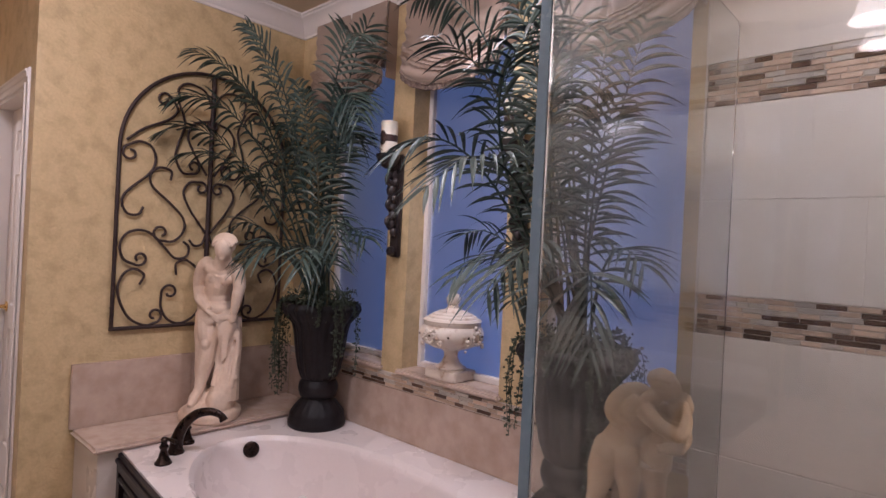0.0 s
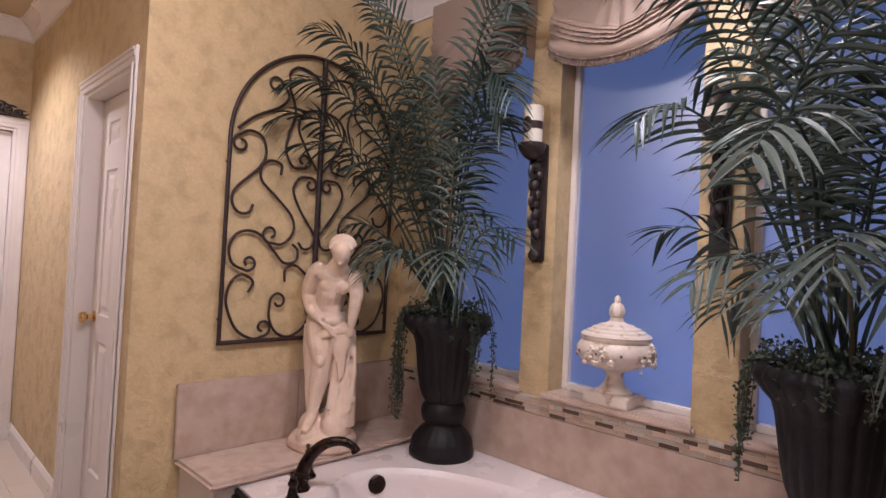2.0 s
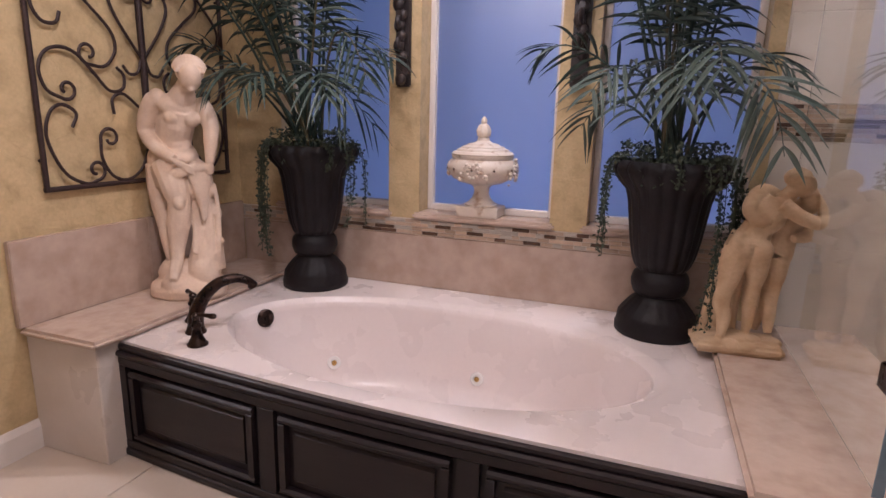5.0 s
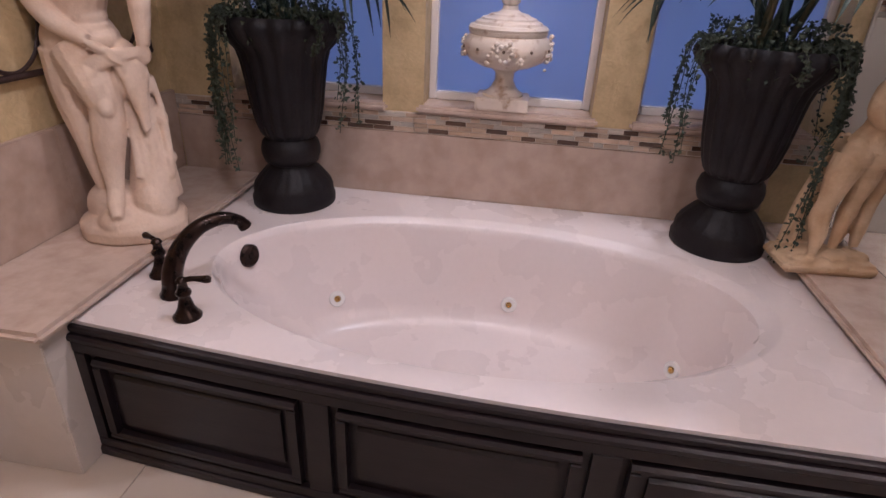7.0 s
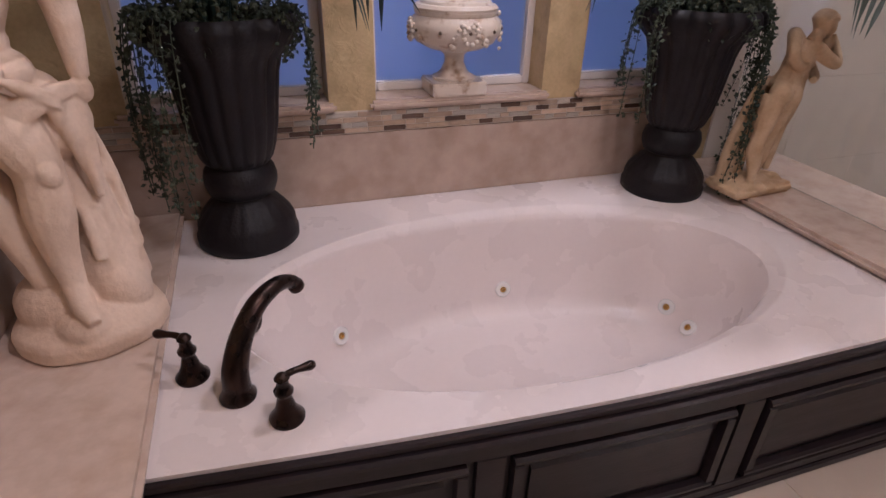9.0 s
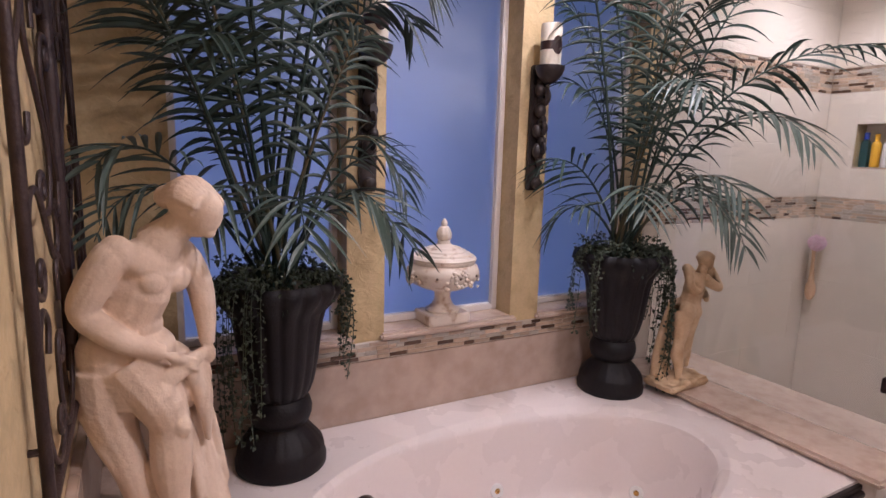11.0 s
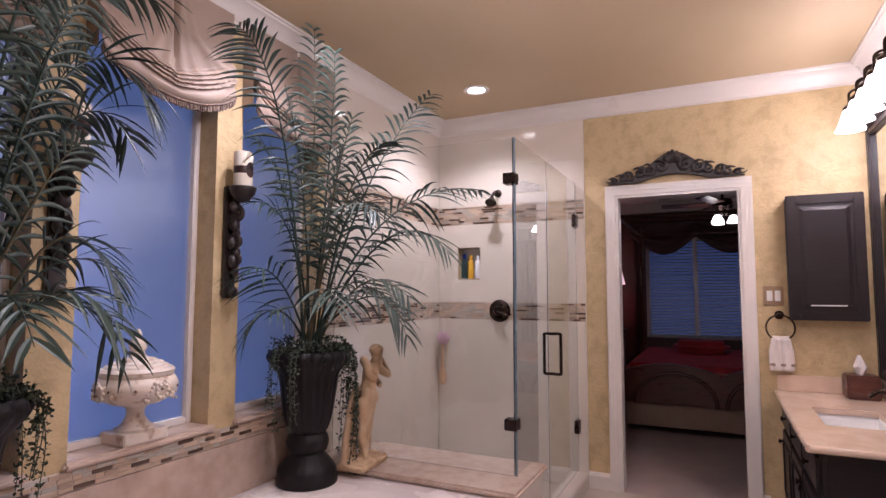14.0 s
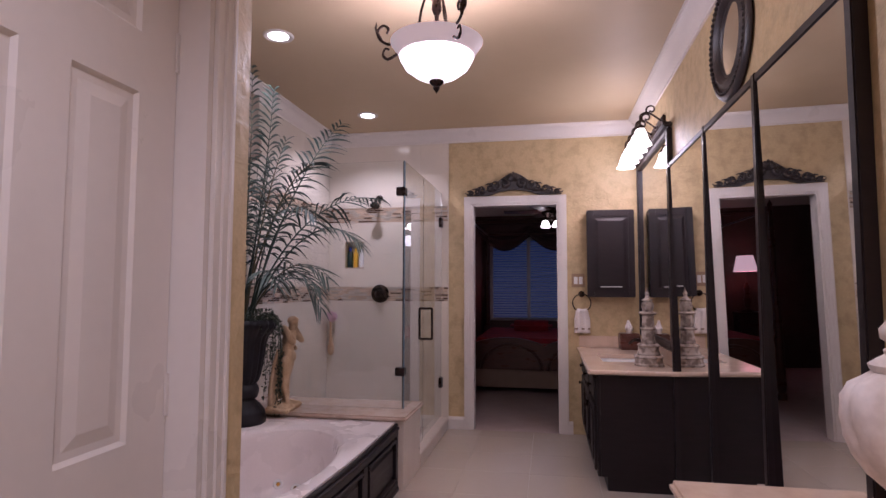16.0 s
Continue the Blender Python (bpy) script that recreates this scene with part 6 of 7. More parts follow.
# ---------------------------------------------------------------- carved pediments
def pediment(name, m, label):
    """A carved crest 0.87 long in the xz plane, its face towards -y, centred on x = 0."""
    t = thing(name, (0, 0, 0), label, "wall carving", "carved pediments over doors")
    R = random.Random(4)
    U = Vector((1, 0, 0))
    top = lambda x: 0.03 + 0.17 * math.exp(-(x / 0.20) ** 2) + 0.03 * max(0, 1 - abs(x) / 0.44)
    bm = bmesh.new()
    n = 40
    pr = []
    for i in range(n + 1):
        x = -0.43 + 0.86 * i / n
        lo = 0.0 + 0.045 * max(0, 1 - (x / 0.22) ** 2)
        hi = max(lo + 0.012, top(x) - 0.022)
        pr.append([bm.verts.new(v) for v in ((x, -0.001, lo), (x, -0.018, lo + 0.004), (x, -0.018, hi - 0.004), (x, -0.001, hi))])
    for p, q in zip(pr, pr[1:]):
        for i in range(4):
            bm.faces.new((p[i], p[(i + 1) % 4], q[(i + 1) % 4], q[i]))
    bm.faces.new(pr[0]), bm.faces.new(pr[-1][::-1])
    back = part("backing", bm, CARVED, t, smooth=40)
    for k in range(7):
        a = radians(-66 + 22 * k)
        L = 0.085 - 0.006 * abs(k - 3)
        pts = [(0.02 * math.sin(a), -0.022, 0.125), (L * 0.6 * math.sin(a), -0.040, 0.125 + L * 0.6 * math.cos(a)), (L * math.sin(a), -0.030, 0.125 + L * math.cos(a))]
        part("shell_lobe", tube(bmesh.new(), smooth_path(pts, 4), [0.007, 0.011, 0.014, 0.016, 0.017, 0.017, 0.015, 0.012, 0.007], 8), CARVED, t, smooth=60)
    for s in (-1, 1):
        for x, z, r, a0, tr in ((0.075, 0.105, 0.042, 1.4, 1.2), (0.15, 0.085, 0.040, 0.6, -1.2), (0.215, 0.070, 0.036, 1.6, 1.2), (0.28, 0.050, 0.030, 0.8, -1.1), (0.335, 0.038, 0.024, 1.6, 1.1), (0.385, 0.026, 0.017, 0.9, -1.0)):
            pts = scroll((0, -0.026, z), r, a0, tr, 0.25, 22)
            pts = [Vector((s * (x + p.x), p.y, p.z)) for p in pts]
            part("scroll", tube(bmesh.new(), pts, [0.014 * (0.6 + r / 0.08)] * 12 + [0.010] * 11, 8), CARVED, t, smooth=60)
            lf = [Vector((s * (x - 0.02), -0.022, z + r * 0.6)), Vector((s * (x + 0.012), -0.036, z + r * 0.95)), Vector((s * (x + 0.045), -0.028, z + r * 0.75))]
            part("leaf", tube(bmesh.new(), smooth_path(lf, 4), [0.004, 0.009, 0.012, 0.013, 0.012, 0.010, 0.008, 0.006, 0.002], 8, 0.7), CARVED, t, smooth=60)
        tail = smooth_path([(s * 0.36, -0.018, 0.03), (s * 0.40, -0.020, 0.018), (s * 0.43, -0.016, 0.020), (s * 0.445, -0.014, 0.034)], 5)
        part("tail", tube(bmesh.new(), tail, [0.010 - 0.0005 * i for i in range(len(tail))], 8), CARVED, t, smooth=60)
    t.matrix_basis = m


pediment("carved_pediment", pose(EX - 0.024, -1.795, 2.122, 0, 0, -90), "carved dark wooden crest above the bedroom doorway")
pediment("carved_pediment", pose(HX + 0.024, -1.82, 2.122, 0, 0, 90), "carved dark wooden crest above the closed hall door")


# ---------------------------------------------------------------- round mirror over the mirrored doors
def round_mirror():
    c = (1.30, SY, 2.365)
    ax = Matrix.Translation(c) @ pose(0, 0, 0, -90)
    t = thing("round_mirror", c, "round convex mirror in a dark beaded frame high on the wall", "mirror")
    part("frame", lathe(bmesh.new(), [(0.165, 0.002), (0.262, 0.002), (0.270, 0.012), (0.262, 0.026), (0.240, 0.032), (0.222, 0.024), (0.205, 0.030), (0.190, 0.036), (0.176, 0.028), (0.165, 0.012)], 64, axis=ax), CARVED, t, smooth=50)
    part("glass", lathe(bmesh.new(), [(0.1645, 0.004), (0.1645, 0.010), (0.12, 0.016), (0.06, 0.019), (0.001, 0.020)], 48, axis=ax), MIRROR, t, smooth=70)
    bm = bmesh.new()
    for i in range(56):
        a = 2 * math.pi * i / 56
        bmesh.ops.create_icosphere(bm, subdivisions=1, radius=0.0105, matrix=ax @ Matrix.Translation((0.231 * math.cos(a), 0.231 * math.sin(a), 0.030)))
    part("beading", bm, CARVED, t, smooth=70, kind="stuff")


round_mirror()


# ---------------------------------------------------------------- wall fittings by the vanity
PLATE = material("travertine_switch_plate", (0.34, 0.22, 0.13), 0.4, amount=0.5)
sp = thing("light_switch", (EX, -2.36, 1.345), "double rocker light switch in a tan stone plate", "light switch")
part("plate", boxm(EX - 0.008, EX - 0.001, -2.415, -2.302, 1.285, 1.405, 0.003), PLATE, sp, smooth=40)
for y in (-2.381, -2.337):
    part("rocker", boxm(EX - 0.014, EX - 0.0085, y - 0.016, y + 0.016, 1.312, 1.378, 0.002), BASIN, sp, smooth=40)
tr = thing("towel_ring", (EX, -2.385, 1.225), "dark bronze towel ring on the ochre wall", "towel ring")
part("rosette", lathe(bmesh.new(), [(0.026, 0.001), (0.027, 0.008), (0.018, 0.014), (0.012, 0.03), (0.014, 0.045), (0.006, 0.052)], 24, axis=Matrix.Translation((EX, -2.385, 1.225)) @ pose(0, 0, 0, 0, -90)), BRONZE, tr, smooth=50)
part("ring", tube(bmesh.new(), [(EX - 0.045, -2.385 + 0.078 * math.sin(a), 1.147 + 0.078 * math.cos(a)) for a in [2 * math.pi * i / 36 for i in range(37)]], 0.005, 8), BRONZE, tr, smooth=60)
tw = thing("hand_towel", (EX - 0.05, -2.385, 1.07), "cream hand towel hanging from the towel ring", "towel")
for k, (x, z0, wv) in enumerate(((EX - 0.062, 0.885, 0.0), (EX - 0.036, 0.93, 1.0))):
    bm = bmesh.new()
    g = []
    for j in range(13):
        v = j / 12
        g.append([bm.verts.new((x + 0.006 * math.sin(i * 1.1 + wv + v), -2.385 + (i / 14 - 0.5) * (0.10 + 0.035 * min(1, v * 2)), 1.085 + (z0 - 1.085) * v)) for i in range(15)])
    for p, q in zip(g, g[1:]):
        for i in range(14):
            bm.faces.new((p[i], p[i + 1], q[i + 1], q[i]))
    c = part("fold", bm, TOWEL, tw, smooth=80)
    c.modifiers.new("thick", "SOLIDIFY").thickness = 0.008
part("fold_top", tube(bmesh.new(), [(EX - 0.049, -2.43, 1.083), (EX - 0.049, -2.385, 1.078), (EX - 0.049, -2.34, 1.083)], 0.017, 12), TOWEL, tw, smooth=60)
part("border", boxm(EX - 0.071, EX - 0.066, -2.452, -2.318, 0.915, 0.93), TAUPE, tw)

tb = thing("tissue_box", (3.78, -2.77, VT), "dark carved wooden tissue box with a white tissue pulled out", "tissue box")
part("box", boxm(3.70, 3.86, -2.85, -2.69, VT + 0.001, VT + 0.135, 0.008), MAHOG, tb, smooth=40)
bm = bmesh.new()
R = random.Random(9)
base = [bm.verts.new((3.78 + 0.035 * math.cos(a), -2.77 + 0.018 * math.sin(a), VT + 0.134)) for a in [2 * math.pi * i / 10 for i in range(10)]]
mid = [bm.verts.new((3.78 + (0.045 + R.uniform(-0.012, 0.012)) * math.cos(a), -2.77 + 0.035 * math.sin(a), VT + 0.18 + R.uniform(-0.01, 0.01))) for a in [2 * math.pi * i / 10 for i in range(10)]]
tipv = [bm.verts.new((3.775 + 0.010 * math.cos(a), -2.765 + 0.008 * math.sin(a), VT + 0.235 + R.uniform(-0.012, 0.02))) for a in [2 * math.pi * i / 10 for i in range(10)]]
for p, q in ((base, mid), (mid, tipv)):
    for i in range(10):
        bm.faces.new((p[i], p[(i + 1) % 10], q[(i + 1) % 10], q[i]))
bm.faces.new(tipv)
part("tissue", bm, TOWEL, tb, "white tissue")

fa = thing("basin_faucet", (3.13, -2.81, VT), "oil-rubbed bronze basin faucet with two levers", "faucet")
part("base", lathe(bmesh.new(), [(0.026, 0.0005), (0.027, 0.006), (0.016, 0.02), (0.013, 0.07), (0.016, 0.10), (0.010, 0.115)], 20, (3.13, -2.81, VT)), BRONZE, fa, smooth=50)
part("spout", tube(bmesh.new(), smooth_path([(3.13, -2.81, VT + 0.08), (3.13, -2.78, VT + 0.125), (3.13, -2.72, VT + 0.135), (3.13, -2.68, VT + 0.105)], 5), [0.012] * 10 + [0.010] * 6, 10), BRONZE, fa, smooth=60)
for dx in (-0.10, 0.10):
    h = part("handle", lathe(bmesh.new(), [(0.024, 0.0005), (0.025, 0.006), (0.014, 0.018), (0.011, 0.05), (0.014, 0.06), (0.006, 0.068)], 18, (3.13 + dx, -2.81, VT)), BRONZE, fa, smooth=50)
    part("lever", tube(bmesh.new(), [(3.13 + dx, -2.81, VT + 0.06), (3.13 + dx * 1.5, -2.80, VT + 0.066)], 0.006, 8), BRONZE, h, smooth=60)


def pagoda(cx, cy):
    WHITEW = material("weathered_carved_wood", (0.50, 0.42, 0.36), 0.7, second=(0.20, 0.15, 0.12), scale=22, amount=0.9, bump=0.5, bump_scale=80, contrast=(0.45, 0.6))
    t = thing("carved_tower_finial", (cx, cy, VT), "weathered whitewashed carved tower ornament on the vanity", "ornament")
    o = (cx, cy, VT + 0.001)
    oct_ = lambda a, z: 1 / max(0.80, math.cos(((a + math.pi / 8) % (math.pi / 4)) - math.pi / 8) ** 0.8)
    tiers = [[(0.092, 0), (0.095, 0.012), (0.086, 0.020), (0.086, 0.050), (0.094, 0.058), (0.086, 0.070)],
             [(0.070, 0.0705), (0.073, 0.080), (0.064, 0.10), (0.064, 0.125), (0.072, 0.134), (0.062, 0.146)],
             [(0.046, 0.1465), (0.048, 0.16), (0.041, 0.18), (0.041, 0.235), (0.052, 0.246), (0.044, 0.258)],
             [(0.036, 0.2585), (0.040, 0.27), (0.036, 0.30), (0.036, 0.335), (0.060, 0.350), (0.046, 0.360)],
             [(0.030, 0.3605), (0.033, 0.37), (0.040, 0.395), (0.036, 0.42), (0.026, 0.43)],
             [(0.034, 0.4305), (0.036, 0.437), (0.018, 0.450), (0.011, 0.468), (0.015, 0.480), (0.006, 0.50), (0.001, 0.522)]]
    for p in tiers:
        part("tier", lathe(bmesh.new(), p, 32, o, shape=oct_), WHITEW, t, smooth=35)


pagoda(2.74, -2.755)


def white_finial(cx, cy):
    PW = material("carved_white_resin", (0.76, 0.68, 0.64), 0.5, second=(0.62, 0.50, 0.42), scale=18, amount=0.6, bump=0.4, bump_scale=60)
    t = thing("carved_vase", (cx, cy, VT), "large off-white carved lidded vase with leaf relief", "vase")
    o = (cx, cy, VT + 0.001)
    part("foot", lathe(bmesh.new(), [(0.085, 0), (0.088, 0.03), (0.074, 0.045), (0.072, 0.06), (0.050, 0.09), (0.042, 0.125), (0.050, 0.155), (0.062, 0.170)], 40, o), PW, t, smooth=50)
    leaves = lambda a, z: 1 + 0.085 * abs(math.sin(4 * a + 11 * z)) ** 0.7 + 0.02 * math.sin(24 * a + 60 * z)
    part("body", lathe(bmesh.new(), [(0.058, 0.1705), (0.078, 0.19), (0.095, 0.22), (0.104, 0.25), (0.108, 0.285), (0.106, 0.32), (0.094, 0.345), (0.072, 0.36), (0.062, 0.368)], 120, o, shape=leaves), PW, t, smooth=60)
    part("lid", lathe(bmesh.new(), [(0.066, 0.3685), (0.070, 0.374), (0.072, 0.382), (0.056, 0.394), (0.046, 0.40), (0.048, 0.408), (0.036, 0.415)], 48, o), PW, t, smooth=50)
    part("lid_knob", lathe(bmesh.new(), [(0.030, 0.4155), (0.046, 0.428), (0.048, 0.445), (0.036, 0.464), (0.024, 0.472), (0.026, 0.480), (0.022, 0.484), (0.024, 0.497), (0.016, 0.510), (0.001, 0.515)], 48, o, shape=lambda a, z: 1 + 0.12 * abs(math.cos(4 * a + 20 * z)) * (z < 0.466)), PW, t, smooth=60)


white_finial(-0.145, -2.735)


# ---------------------------------------------------------------- shower fittings
def shower_things():
    t = thing("shower_valve", (EX, -0.535, 1.222), "round dark bronze shower valve on the tiled wall", "shower valve")
    ax = Matrix.Translation((EX - 0.012, -0.535, 1.222)) @ pose(0, 0, 0, 0, -90)
    part("escutcheon", lathe(bmesh.new(), [(0.084, 0), (0.086, 0.006), (0.078, 0.014), (0.045, 0.020), (0.040, 0.03)], 36, axis=ax), BRONZE, t, smooth=50)
    part("dial", lathe(bmesh.new(), [(0.034, 0.0305), (0.036, 0.05), (0.028, 0.062), (0.001, 0.064)], 28, axis=ax), BRONZE, t, smooth=50)
    part("lever", tube(bmesh.new(), [(EX - 0.065, -0.535, 1.222), (EX - 0.078, -0.575, 1.205), (EX - 0.08, -0.60, 1.195)], [0.009, 0.008, 0.007], 10), BRONZE, t, smooth=60)
    h = thing("shower_fixture", (EX, -0.525, 2.13), "dark bronze shower head on a short arm", "shower head")
    part("arm", tube(bmesh.new(), smooth_path([(EX - 0.012, -0.525, 2.13), (EX - 0.06, -0.525, 2.14), (EX - 0.11, -0.525, 2.12), (EX - 0.14, -0.525, 2.085)], 5), 0.010, 12), BRONZE, h, smooth=60)
    part("flange", lathe(bmesh.new(), [(0.030, 0), (0.030, 0.005), (0.014, 0.014)], 24, axis=Matrix.Translation((EX - 0.012, -0.525, 2.13)) @ pose(0, 0, 0, 0, -90)), BRONZE, h, smooth=50)
    part("rose", lathe(bmesh.new(), [(0.012, -0.005), (0.016, 0.02), (0.040, 0.055), (0.045, 0.065), (0.042, 0.07), (0.001, 0.068)], 28, axis=look((EX - 0.14, -0.525, 2.09), (EX - 0.20, -0.525, 1.99)) @ pose(0, 0, 0, 180)), BRONZE, h, smooth=50)
    # niche with bottles
    n = thing("shower_niche", (EX + 0.05, -0.275, 1.46), "square tiled shower niche recessed in the wall", "niche")
    part("liner", boxm(EX + 0.101, EX + 0.119, -0.3695, -0.1805, 1.4605, 1.7145), TILE, n)
    part("shelf", boxm(EX - 0.010, EX + 0.1005, -0.3695, -0.1805, 1.4605, 1.470), TRAV, n)
    BL = material("blue_bottle_plastic", (0.02, 0.06, 0.45), 0.25, amount=0.1)
    TQ = glass_material("teal_shampoo", 0.12, (0.25, 0.62, 0.70))
    YL = material("amber_shampoo", (0.75, 0.42, 0.04), 0.2, amount=0.2)
    WB = material("white_bottle_plastic", (0.80, 0.78, 0.80), 0.3, amount=0.05)
    for y, body, cap, hh, rr, lab, fl in ((-0.215, TQ, BL, 0.20, 0.026, "teal shampoo bottle with a blue cap in the niche", 1.0), (-0.270, YL, YL, 0.19, 0.024, "amber shampoo bottle with a yellow cap in the niche", 1.0), (-0.330, WB, WB, 0.185, 0.026, "white upturned lotion bottle in the niche", 1.0)):
        b = thing("shampoo_bottle", (EX + 0.05, y, 1.471), lab, "bottle", "bottles in the niche")
        part("body", lathe(bmesh.new(), [(rr * 0.9, 0.0005), (rr, 0.006), (rr, hh * 0.68), (rr * 0.75, hh * 0.76), (rr * 0.42, hh * 0.79)], 24, (EX + 0.045, y, 1.471)), body, b, smooth=50)
        part("cap", lathe(bmesh.new(), [(rr * 0.55, hh * 0.795), (rr * 0.55, hh * 0.98), (rr * 0.4, hh)], 20, (EX + 0.045, y, 1.471)), cap, b, smooth=50)
    # bath brush and puff hanging in the corner
    PINK = material("pink_mesh_puff", (0.72, 0.46, 0.58), 0.8, second=(0.82, 0.66, 0.74), scale=40, amount=0.8, bump=0.8, bump_scale=90)
    BW_ = material("pale_beech_brush", (0.70, 0.48, 0.32), 0.45, second=(0.60, 0.38, 0.22), scale=10, amount=0.5, stretch=(1, 1, 4))
    k = thing("bath_brush", (EX - 0.04, -0.055, 0.9), "pale wooden long-handled bath brush hanging on a cord", "bath brush")
    part("handle", tube(bmesh.new(), smooth_path([(EX - 0.045, -0.055, 1.0), (EX - 0.042, -0.058, 0.88), (EX - 0.038, -0.06, 0.76)], 6), [0.012, 0.014, 0.013, 0.011, 0.010, 0.010, 0.010, 0.011, 0.012, 0.013, 0.014, 0.016, 0.02], 12), BW_, k, smooth=60)
    bm = bmesh.new()
    ellipsoid(bm, (EX - 0.036, -0.06, 0.70), (0.016, 0.034, 0.065))
    part("head", bm, BW_, k, smooth=70)
    part("cord", tube(bmesh.new(), [(EX - 0.045, -0.055, 1.0), (EX - 0.03, -0.05, 1.13), (EX - 0.013, -0.045, 1.16)], 0.002, 5), WHITE, k)
    p = thing("bath_puff", (EX - 0.06, -0.07, 1.0), "pink mesh bath puff hanging in the shower corner", "bath puff")
    bm = bmesh.new()
    R = random.Random(2)
    for i in range(60):
        d = Vector((R.gauss(0, 1), R.gauss(0, 1), R.gauss(0, 1))).normalized()
        c = Vector((EX - 0.075, -0.085, 1.005)) + d * 0.038
        a = d.orthogonal().normalized()
        b = d.cross(a)
        ring = [c + (a * math.cos(q) + b * math.sin(q)) * 0.017 + d * 0.012 * math.sin(3 * q) for q in [2 * math.pi * j / 9 for j in range(10)]]
        tube(bm, ring, 0.003, 4)
    part("mesh", bm, PINK, p, smooth=70, kind="stuff")
    part("cord", tube(bmesh.new(), [(EX - 0.075, -0.085, 1.04), (EX - 0.03, -0.06, 1.15), (EX - 0.013, -0.045, 1.16)], 0.0022, 5), WHITE, p)


shower_things()


# ---------------------------------------------------------------- pieces: tiles and mosaic
def piece_mesh(name, w, h, d, mat, bev=0.0012):
    """A tile w wide, h high, d deep, in the xz plane with its face at y = -d."""
    bm = bmesh.new()
    o = [bm.verts.new(v) for v in ((0, 0, 0), (w, 0, 0), (w, 0, h), (0, 0, h))]
    m = [bm.verts.new(v) for v in ((0, -d + bev, 0), (w, -d + bev, 0), (w, -d + bev, h), (0, -d + bev, h))]
    f = [bm.verts.new(v) for v in ((bev, -d, bev), (w - bev, -d, bev), (w - bev, -d, h - bev), (bev, -d, h - bev))]
    for a, b in ((o, m), (m, f)):
        for i in range(4):
            bm.faces.new((a[i], a[(i + 1) % 4], b[(i + 1) % 4], b[i]))
    bm.faces.new(f)
    me = bpy.data.meshes.new(name)
    bmesh.ops.recalc_face_normals(bm, faces=bm.faces)
    bm.to_mesh(me)
    bm.free()
    me.materials.append(mat)
    return me


MESHES = {}


def piece(name, key, mat, m, parent):
    k = (name, tuple(round(v, 4) for v in key), mat.name)
    if k not in MESHES:
        MESHES[k] = piece_mesh(name, *key, mat)
    ob = new(name, MESHES[k])
    ob.parent = parent
    ob.matrix_basis = m
    return ob


def mosaic(run, start, z0, z1, rows, turn, seed, label, backing=True):
    """A band of thin stacked strips, run long, from the point start along the wall that faces the way of turn."""
    R = random.Random(seed)
    h = (z1 - z0) / rows
    band = tagged(new("mosaic_band"), kind="structure")
    band.matrix_basis = Matrix.Translation((start[0], start[1], z0)) @ pose(0, 0, 0, 0, 0, turn)
    b = bmesh.new()
    box(b, 0, run, -0.0065, -0.0005, -0.002, z1 - z0 + 0.002)
    g = part("grout", b, GROUT)
    g.parent = band
    for r in range(rows):
        x = -R.uniform(0.0, 0.03)
        while x < run - 0.008:
            w = R.choice((0.032, 0.05, 0.05, 0.075, 0.075, 0.10))
            x0, x1 = max(0.001, x), min(run - 0.001, x + w)
            if x1 - x0 > 0.008:
                mt = MOS_B if R.random() < 0.20 and w > 0.04 else (MOS_C if R.random() < 0.30 else MOS_A)
                piece("strip", (x1 - x0, h - 0.0025, 0.0095), mt, Matrix.Translation((x0, 0, r * h + 0.0012)), band)
            x = x + w + 0.0025


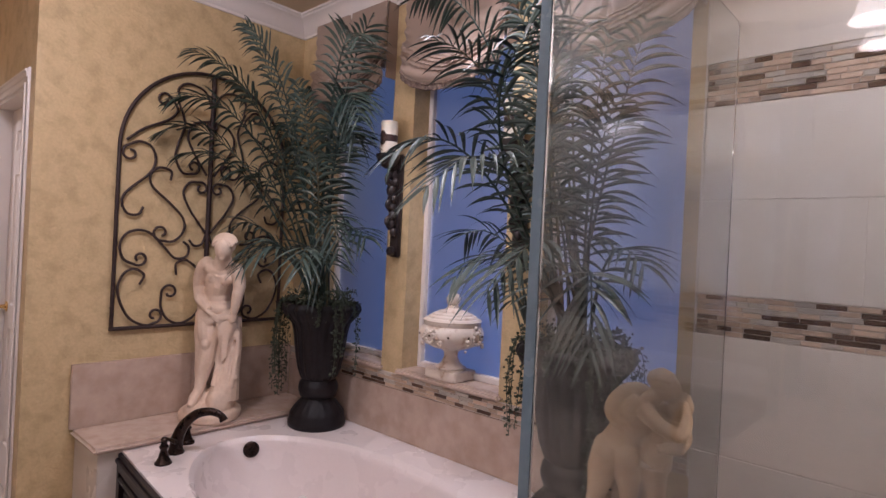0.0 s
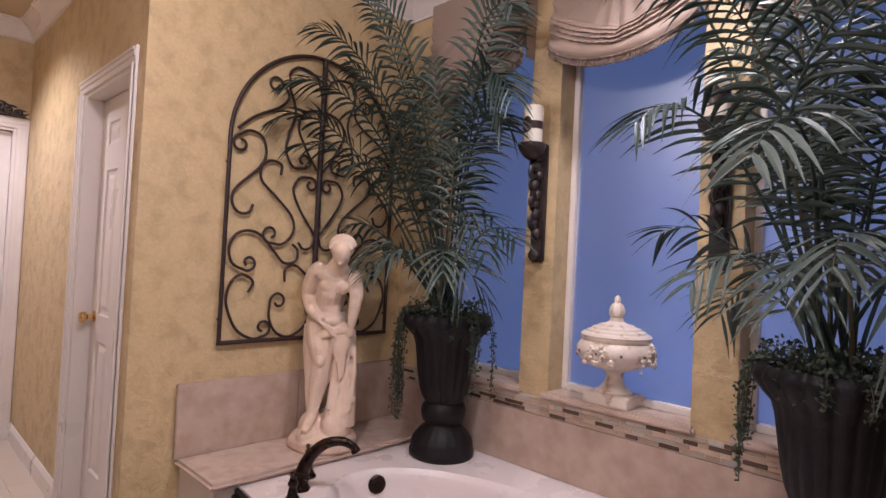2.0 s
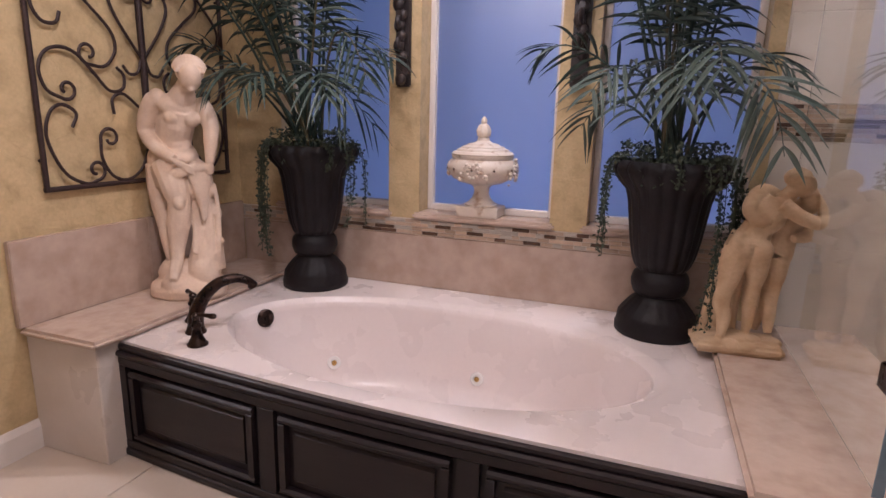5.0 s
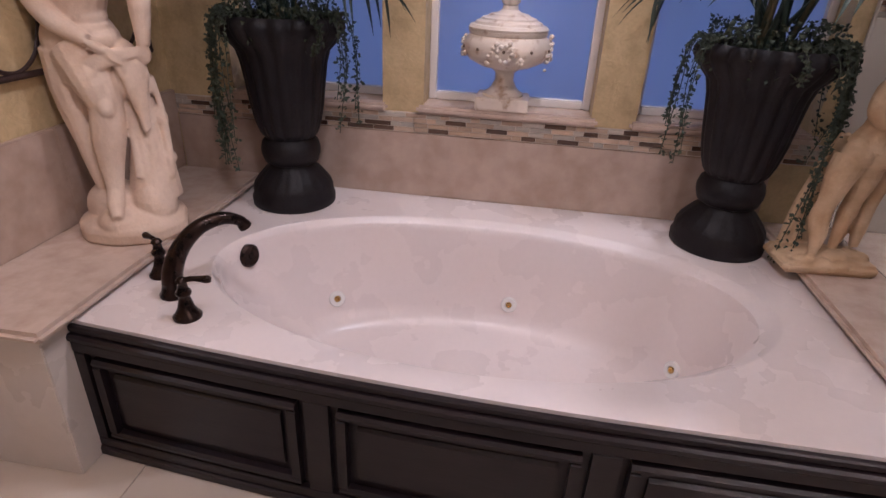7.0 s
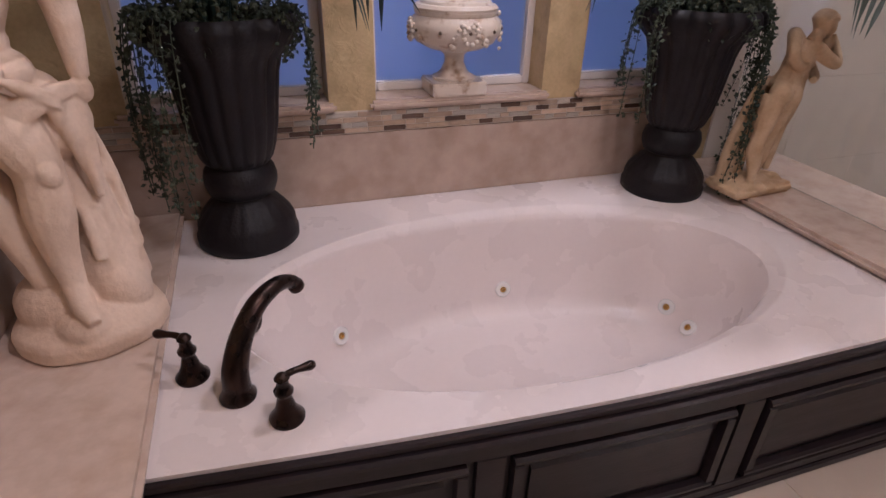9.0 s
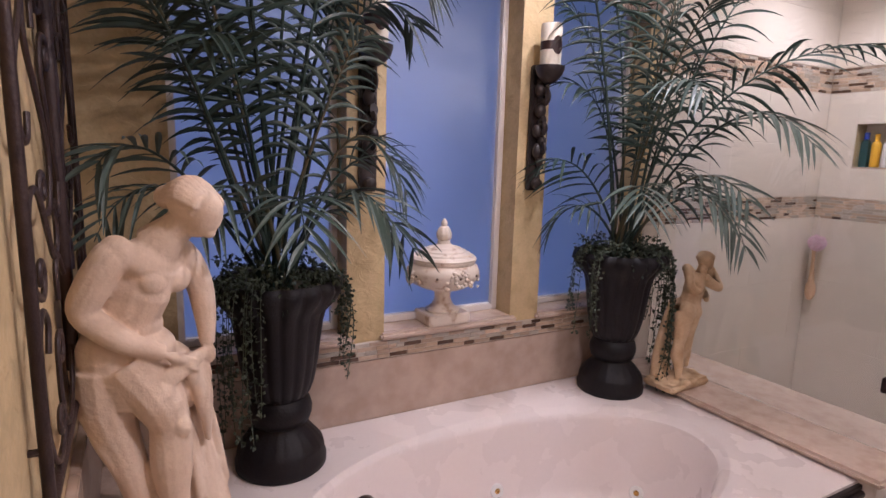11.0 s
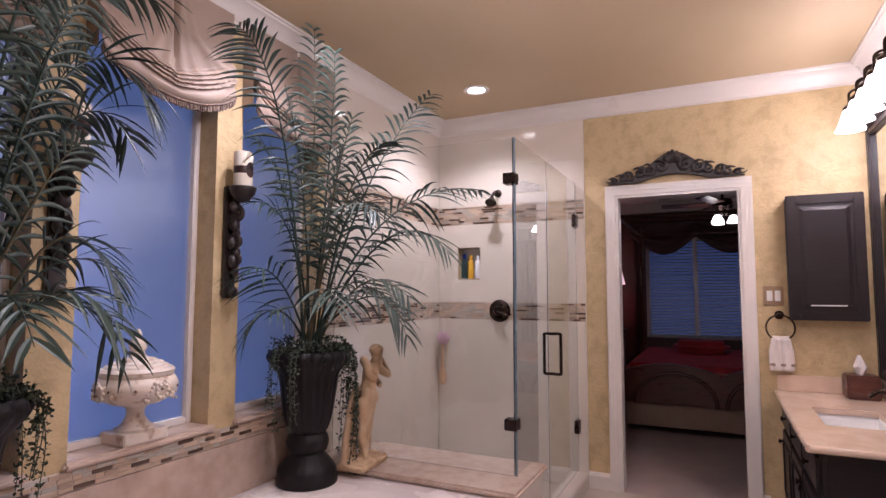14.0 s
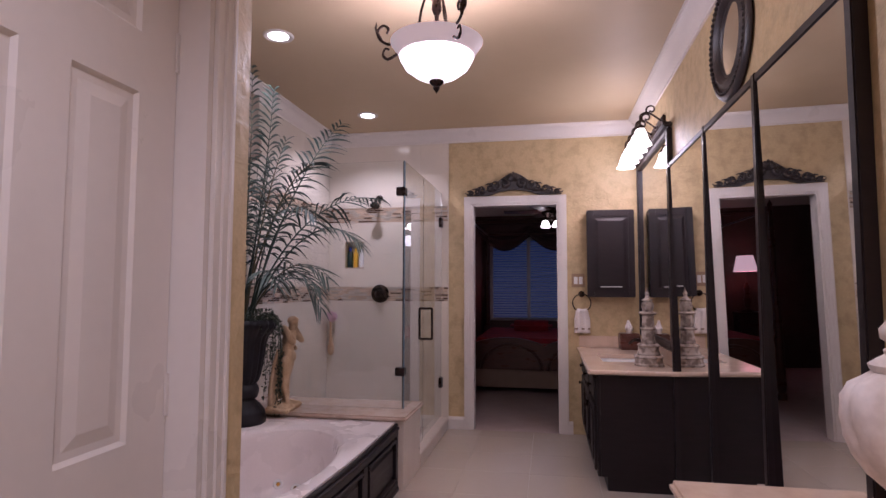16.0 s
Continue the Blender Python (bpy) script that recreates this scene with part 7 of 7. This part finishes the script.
def tiling(run, start, levels, width, turn, hole=None, thick=0.010):
    """Courses of large tiles between the heights in levels, from start along the wall."""
    w = tagged(new("wall_tiles"), kind="structure")
    w.matrix_basis = Matrix.Translation((start[0], start[1], 0)) @ pose(0, 0, 0, 0, 0, turn)
    bm = bmesh.new()
    for z0, z1 in (levels[0][0], levels[2][1]), (levels[3][0], levels[4][1]), (levels[5][0], levels[-1][1]):
        if hole and z0 < hole[2] < z1:
            box(bm, 0, hole[0], -thick + 0.0015, -0.001, z0, z1)
            box(bm, hole[1], run, -thick + 0.0015, -0.001, z0, z1)
            box(bm, hole[0], hole[1], -thick + 0.0015, -0.001, z0, hole[2])
            if hole[3] < z1:
                box(bm, hole[0], hole[1], -thick + 0.0015, -0.001, hole[3], z1)
        else:
            box(bm, 0, run, -thick + 0.0015, -0.001, z0, z1)
    g = part("grout", bm, TGROUT)
    g.parent = w
    for k, (z0, z1) in enumerate(levels):
        x = 0.0 if k % 2 == 0 else -width / 2
        while x < run - 0.01:
            x0, x1 = max(0, x), min(run, x + width)
            q = [(x0, x1, z0, z1)]
            if hole and x0 < hole[1] and x1 > hole[0] and z0 < hole[3] and z1 > hole[2]:
                a0, a1, b0, b1 = hole
                q = [(x0, a0, z0, z1), (a1, x1, z0, z1), (max(x0, a0), min(x1, a1), z0, b0), (max(x0, a0), min(x1, a1), b1, z1)]
            for a, b, c, d in q:
                if b - a > 0.004 and d - c > 0.004:
                    piece("tile", (b - a - 0.0015, d - c - 0.0015, thick), TILE, Matrix.Translation((a + 0.0007, 0, c + 0.0007)), w)
            x += width


LV = [(0.0, 0.385), (0.387, 0.77), (0.772, 1.152), (1.285, 1.59), (1.592, 1.897), (2.042, 2.34), (2.342, 2.635)]
NR, ER = EX - 2.392, 1.172
part("trim", boxm(2.384, 2.392, -0.013, -0.0005, 0.672, 2.635, 0.002), TILE, kind="structure")
tiling(NR, (2.392, -0.0004), LV, 0.90, 0)
tiling(ER, (EX - 0.0004, -0.012), LV, 0.90, -90, hole=(0.168, 0.358, 1.46, 1.715))
part("trim", boxm(EX - 0.014, EX - 0.0005, -1.191, -1.1845, 0.0, 2.635, 0.002), TILE, kind="structure")
mosaic(NR, (2.392, -0.0004), 1.154, 1.283, 8, 0, 21, "")
mosaic(NR, (2.392, -0.0004), 1.899, 2.040, 8, 0, 22, "")
mosaic(ER, (EX - 0.0004, -0.012), 1.154, 1.283, 8, -90, 23, "")
mosaic(ER, (EX - 0.0004, -0.012), 1.899, 2.040, 8, -90, 24, "")
mosaic(2.384 - WX, (WX, -0.0004), 0.676, 0.746, 4, 0, 25, "")

# floor tiles, the room and the shower
FT = 0.457
ft = tagged(new("floor_tiles"), kind="structure")
nx = int((EX - HX) / FT) + 2
for i in range(nx):
    for j in range(7):
        x0, x1 = HX + i * FT, min(EX, HX + (i + 1) * FT)
        y1 = -0.13 - j * FT
        y0 = max(SY, y1 - FT)
        y1 = min(0.0, y1)
        if x1 - x0 < 0.02 or y1 - y0 < 0.02 or (x1 < WX and y0 > HY) or (y0 > -1.10 and x1 < 2.7):
            continue
        piece("floor_tile", (x1 - x0 - 0.003, y1 - y0 - 0.003, 0.004), FLOORT, Matrix.Translation((x0 + 0.0015, y0 + 0.0015, -0.004)) @ pose(0, 0, 0, -90), ft)
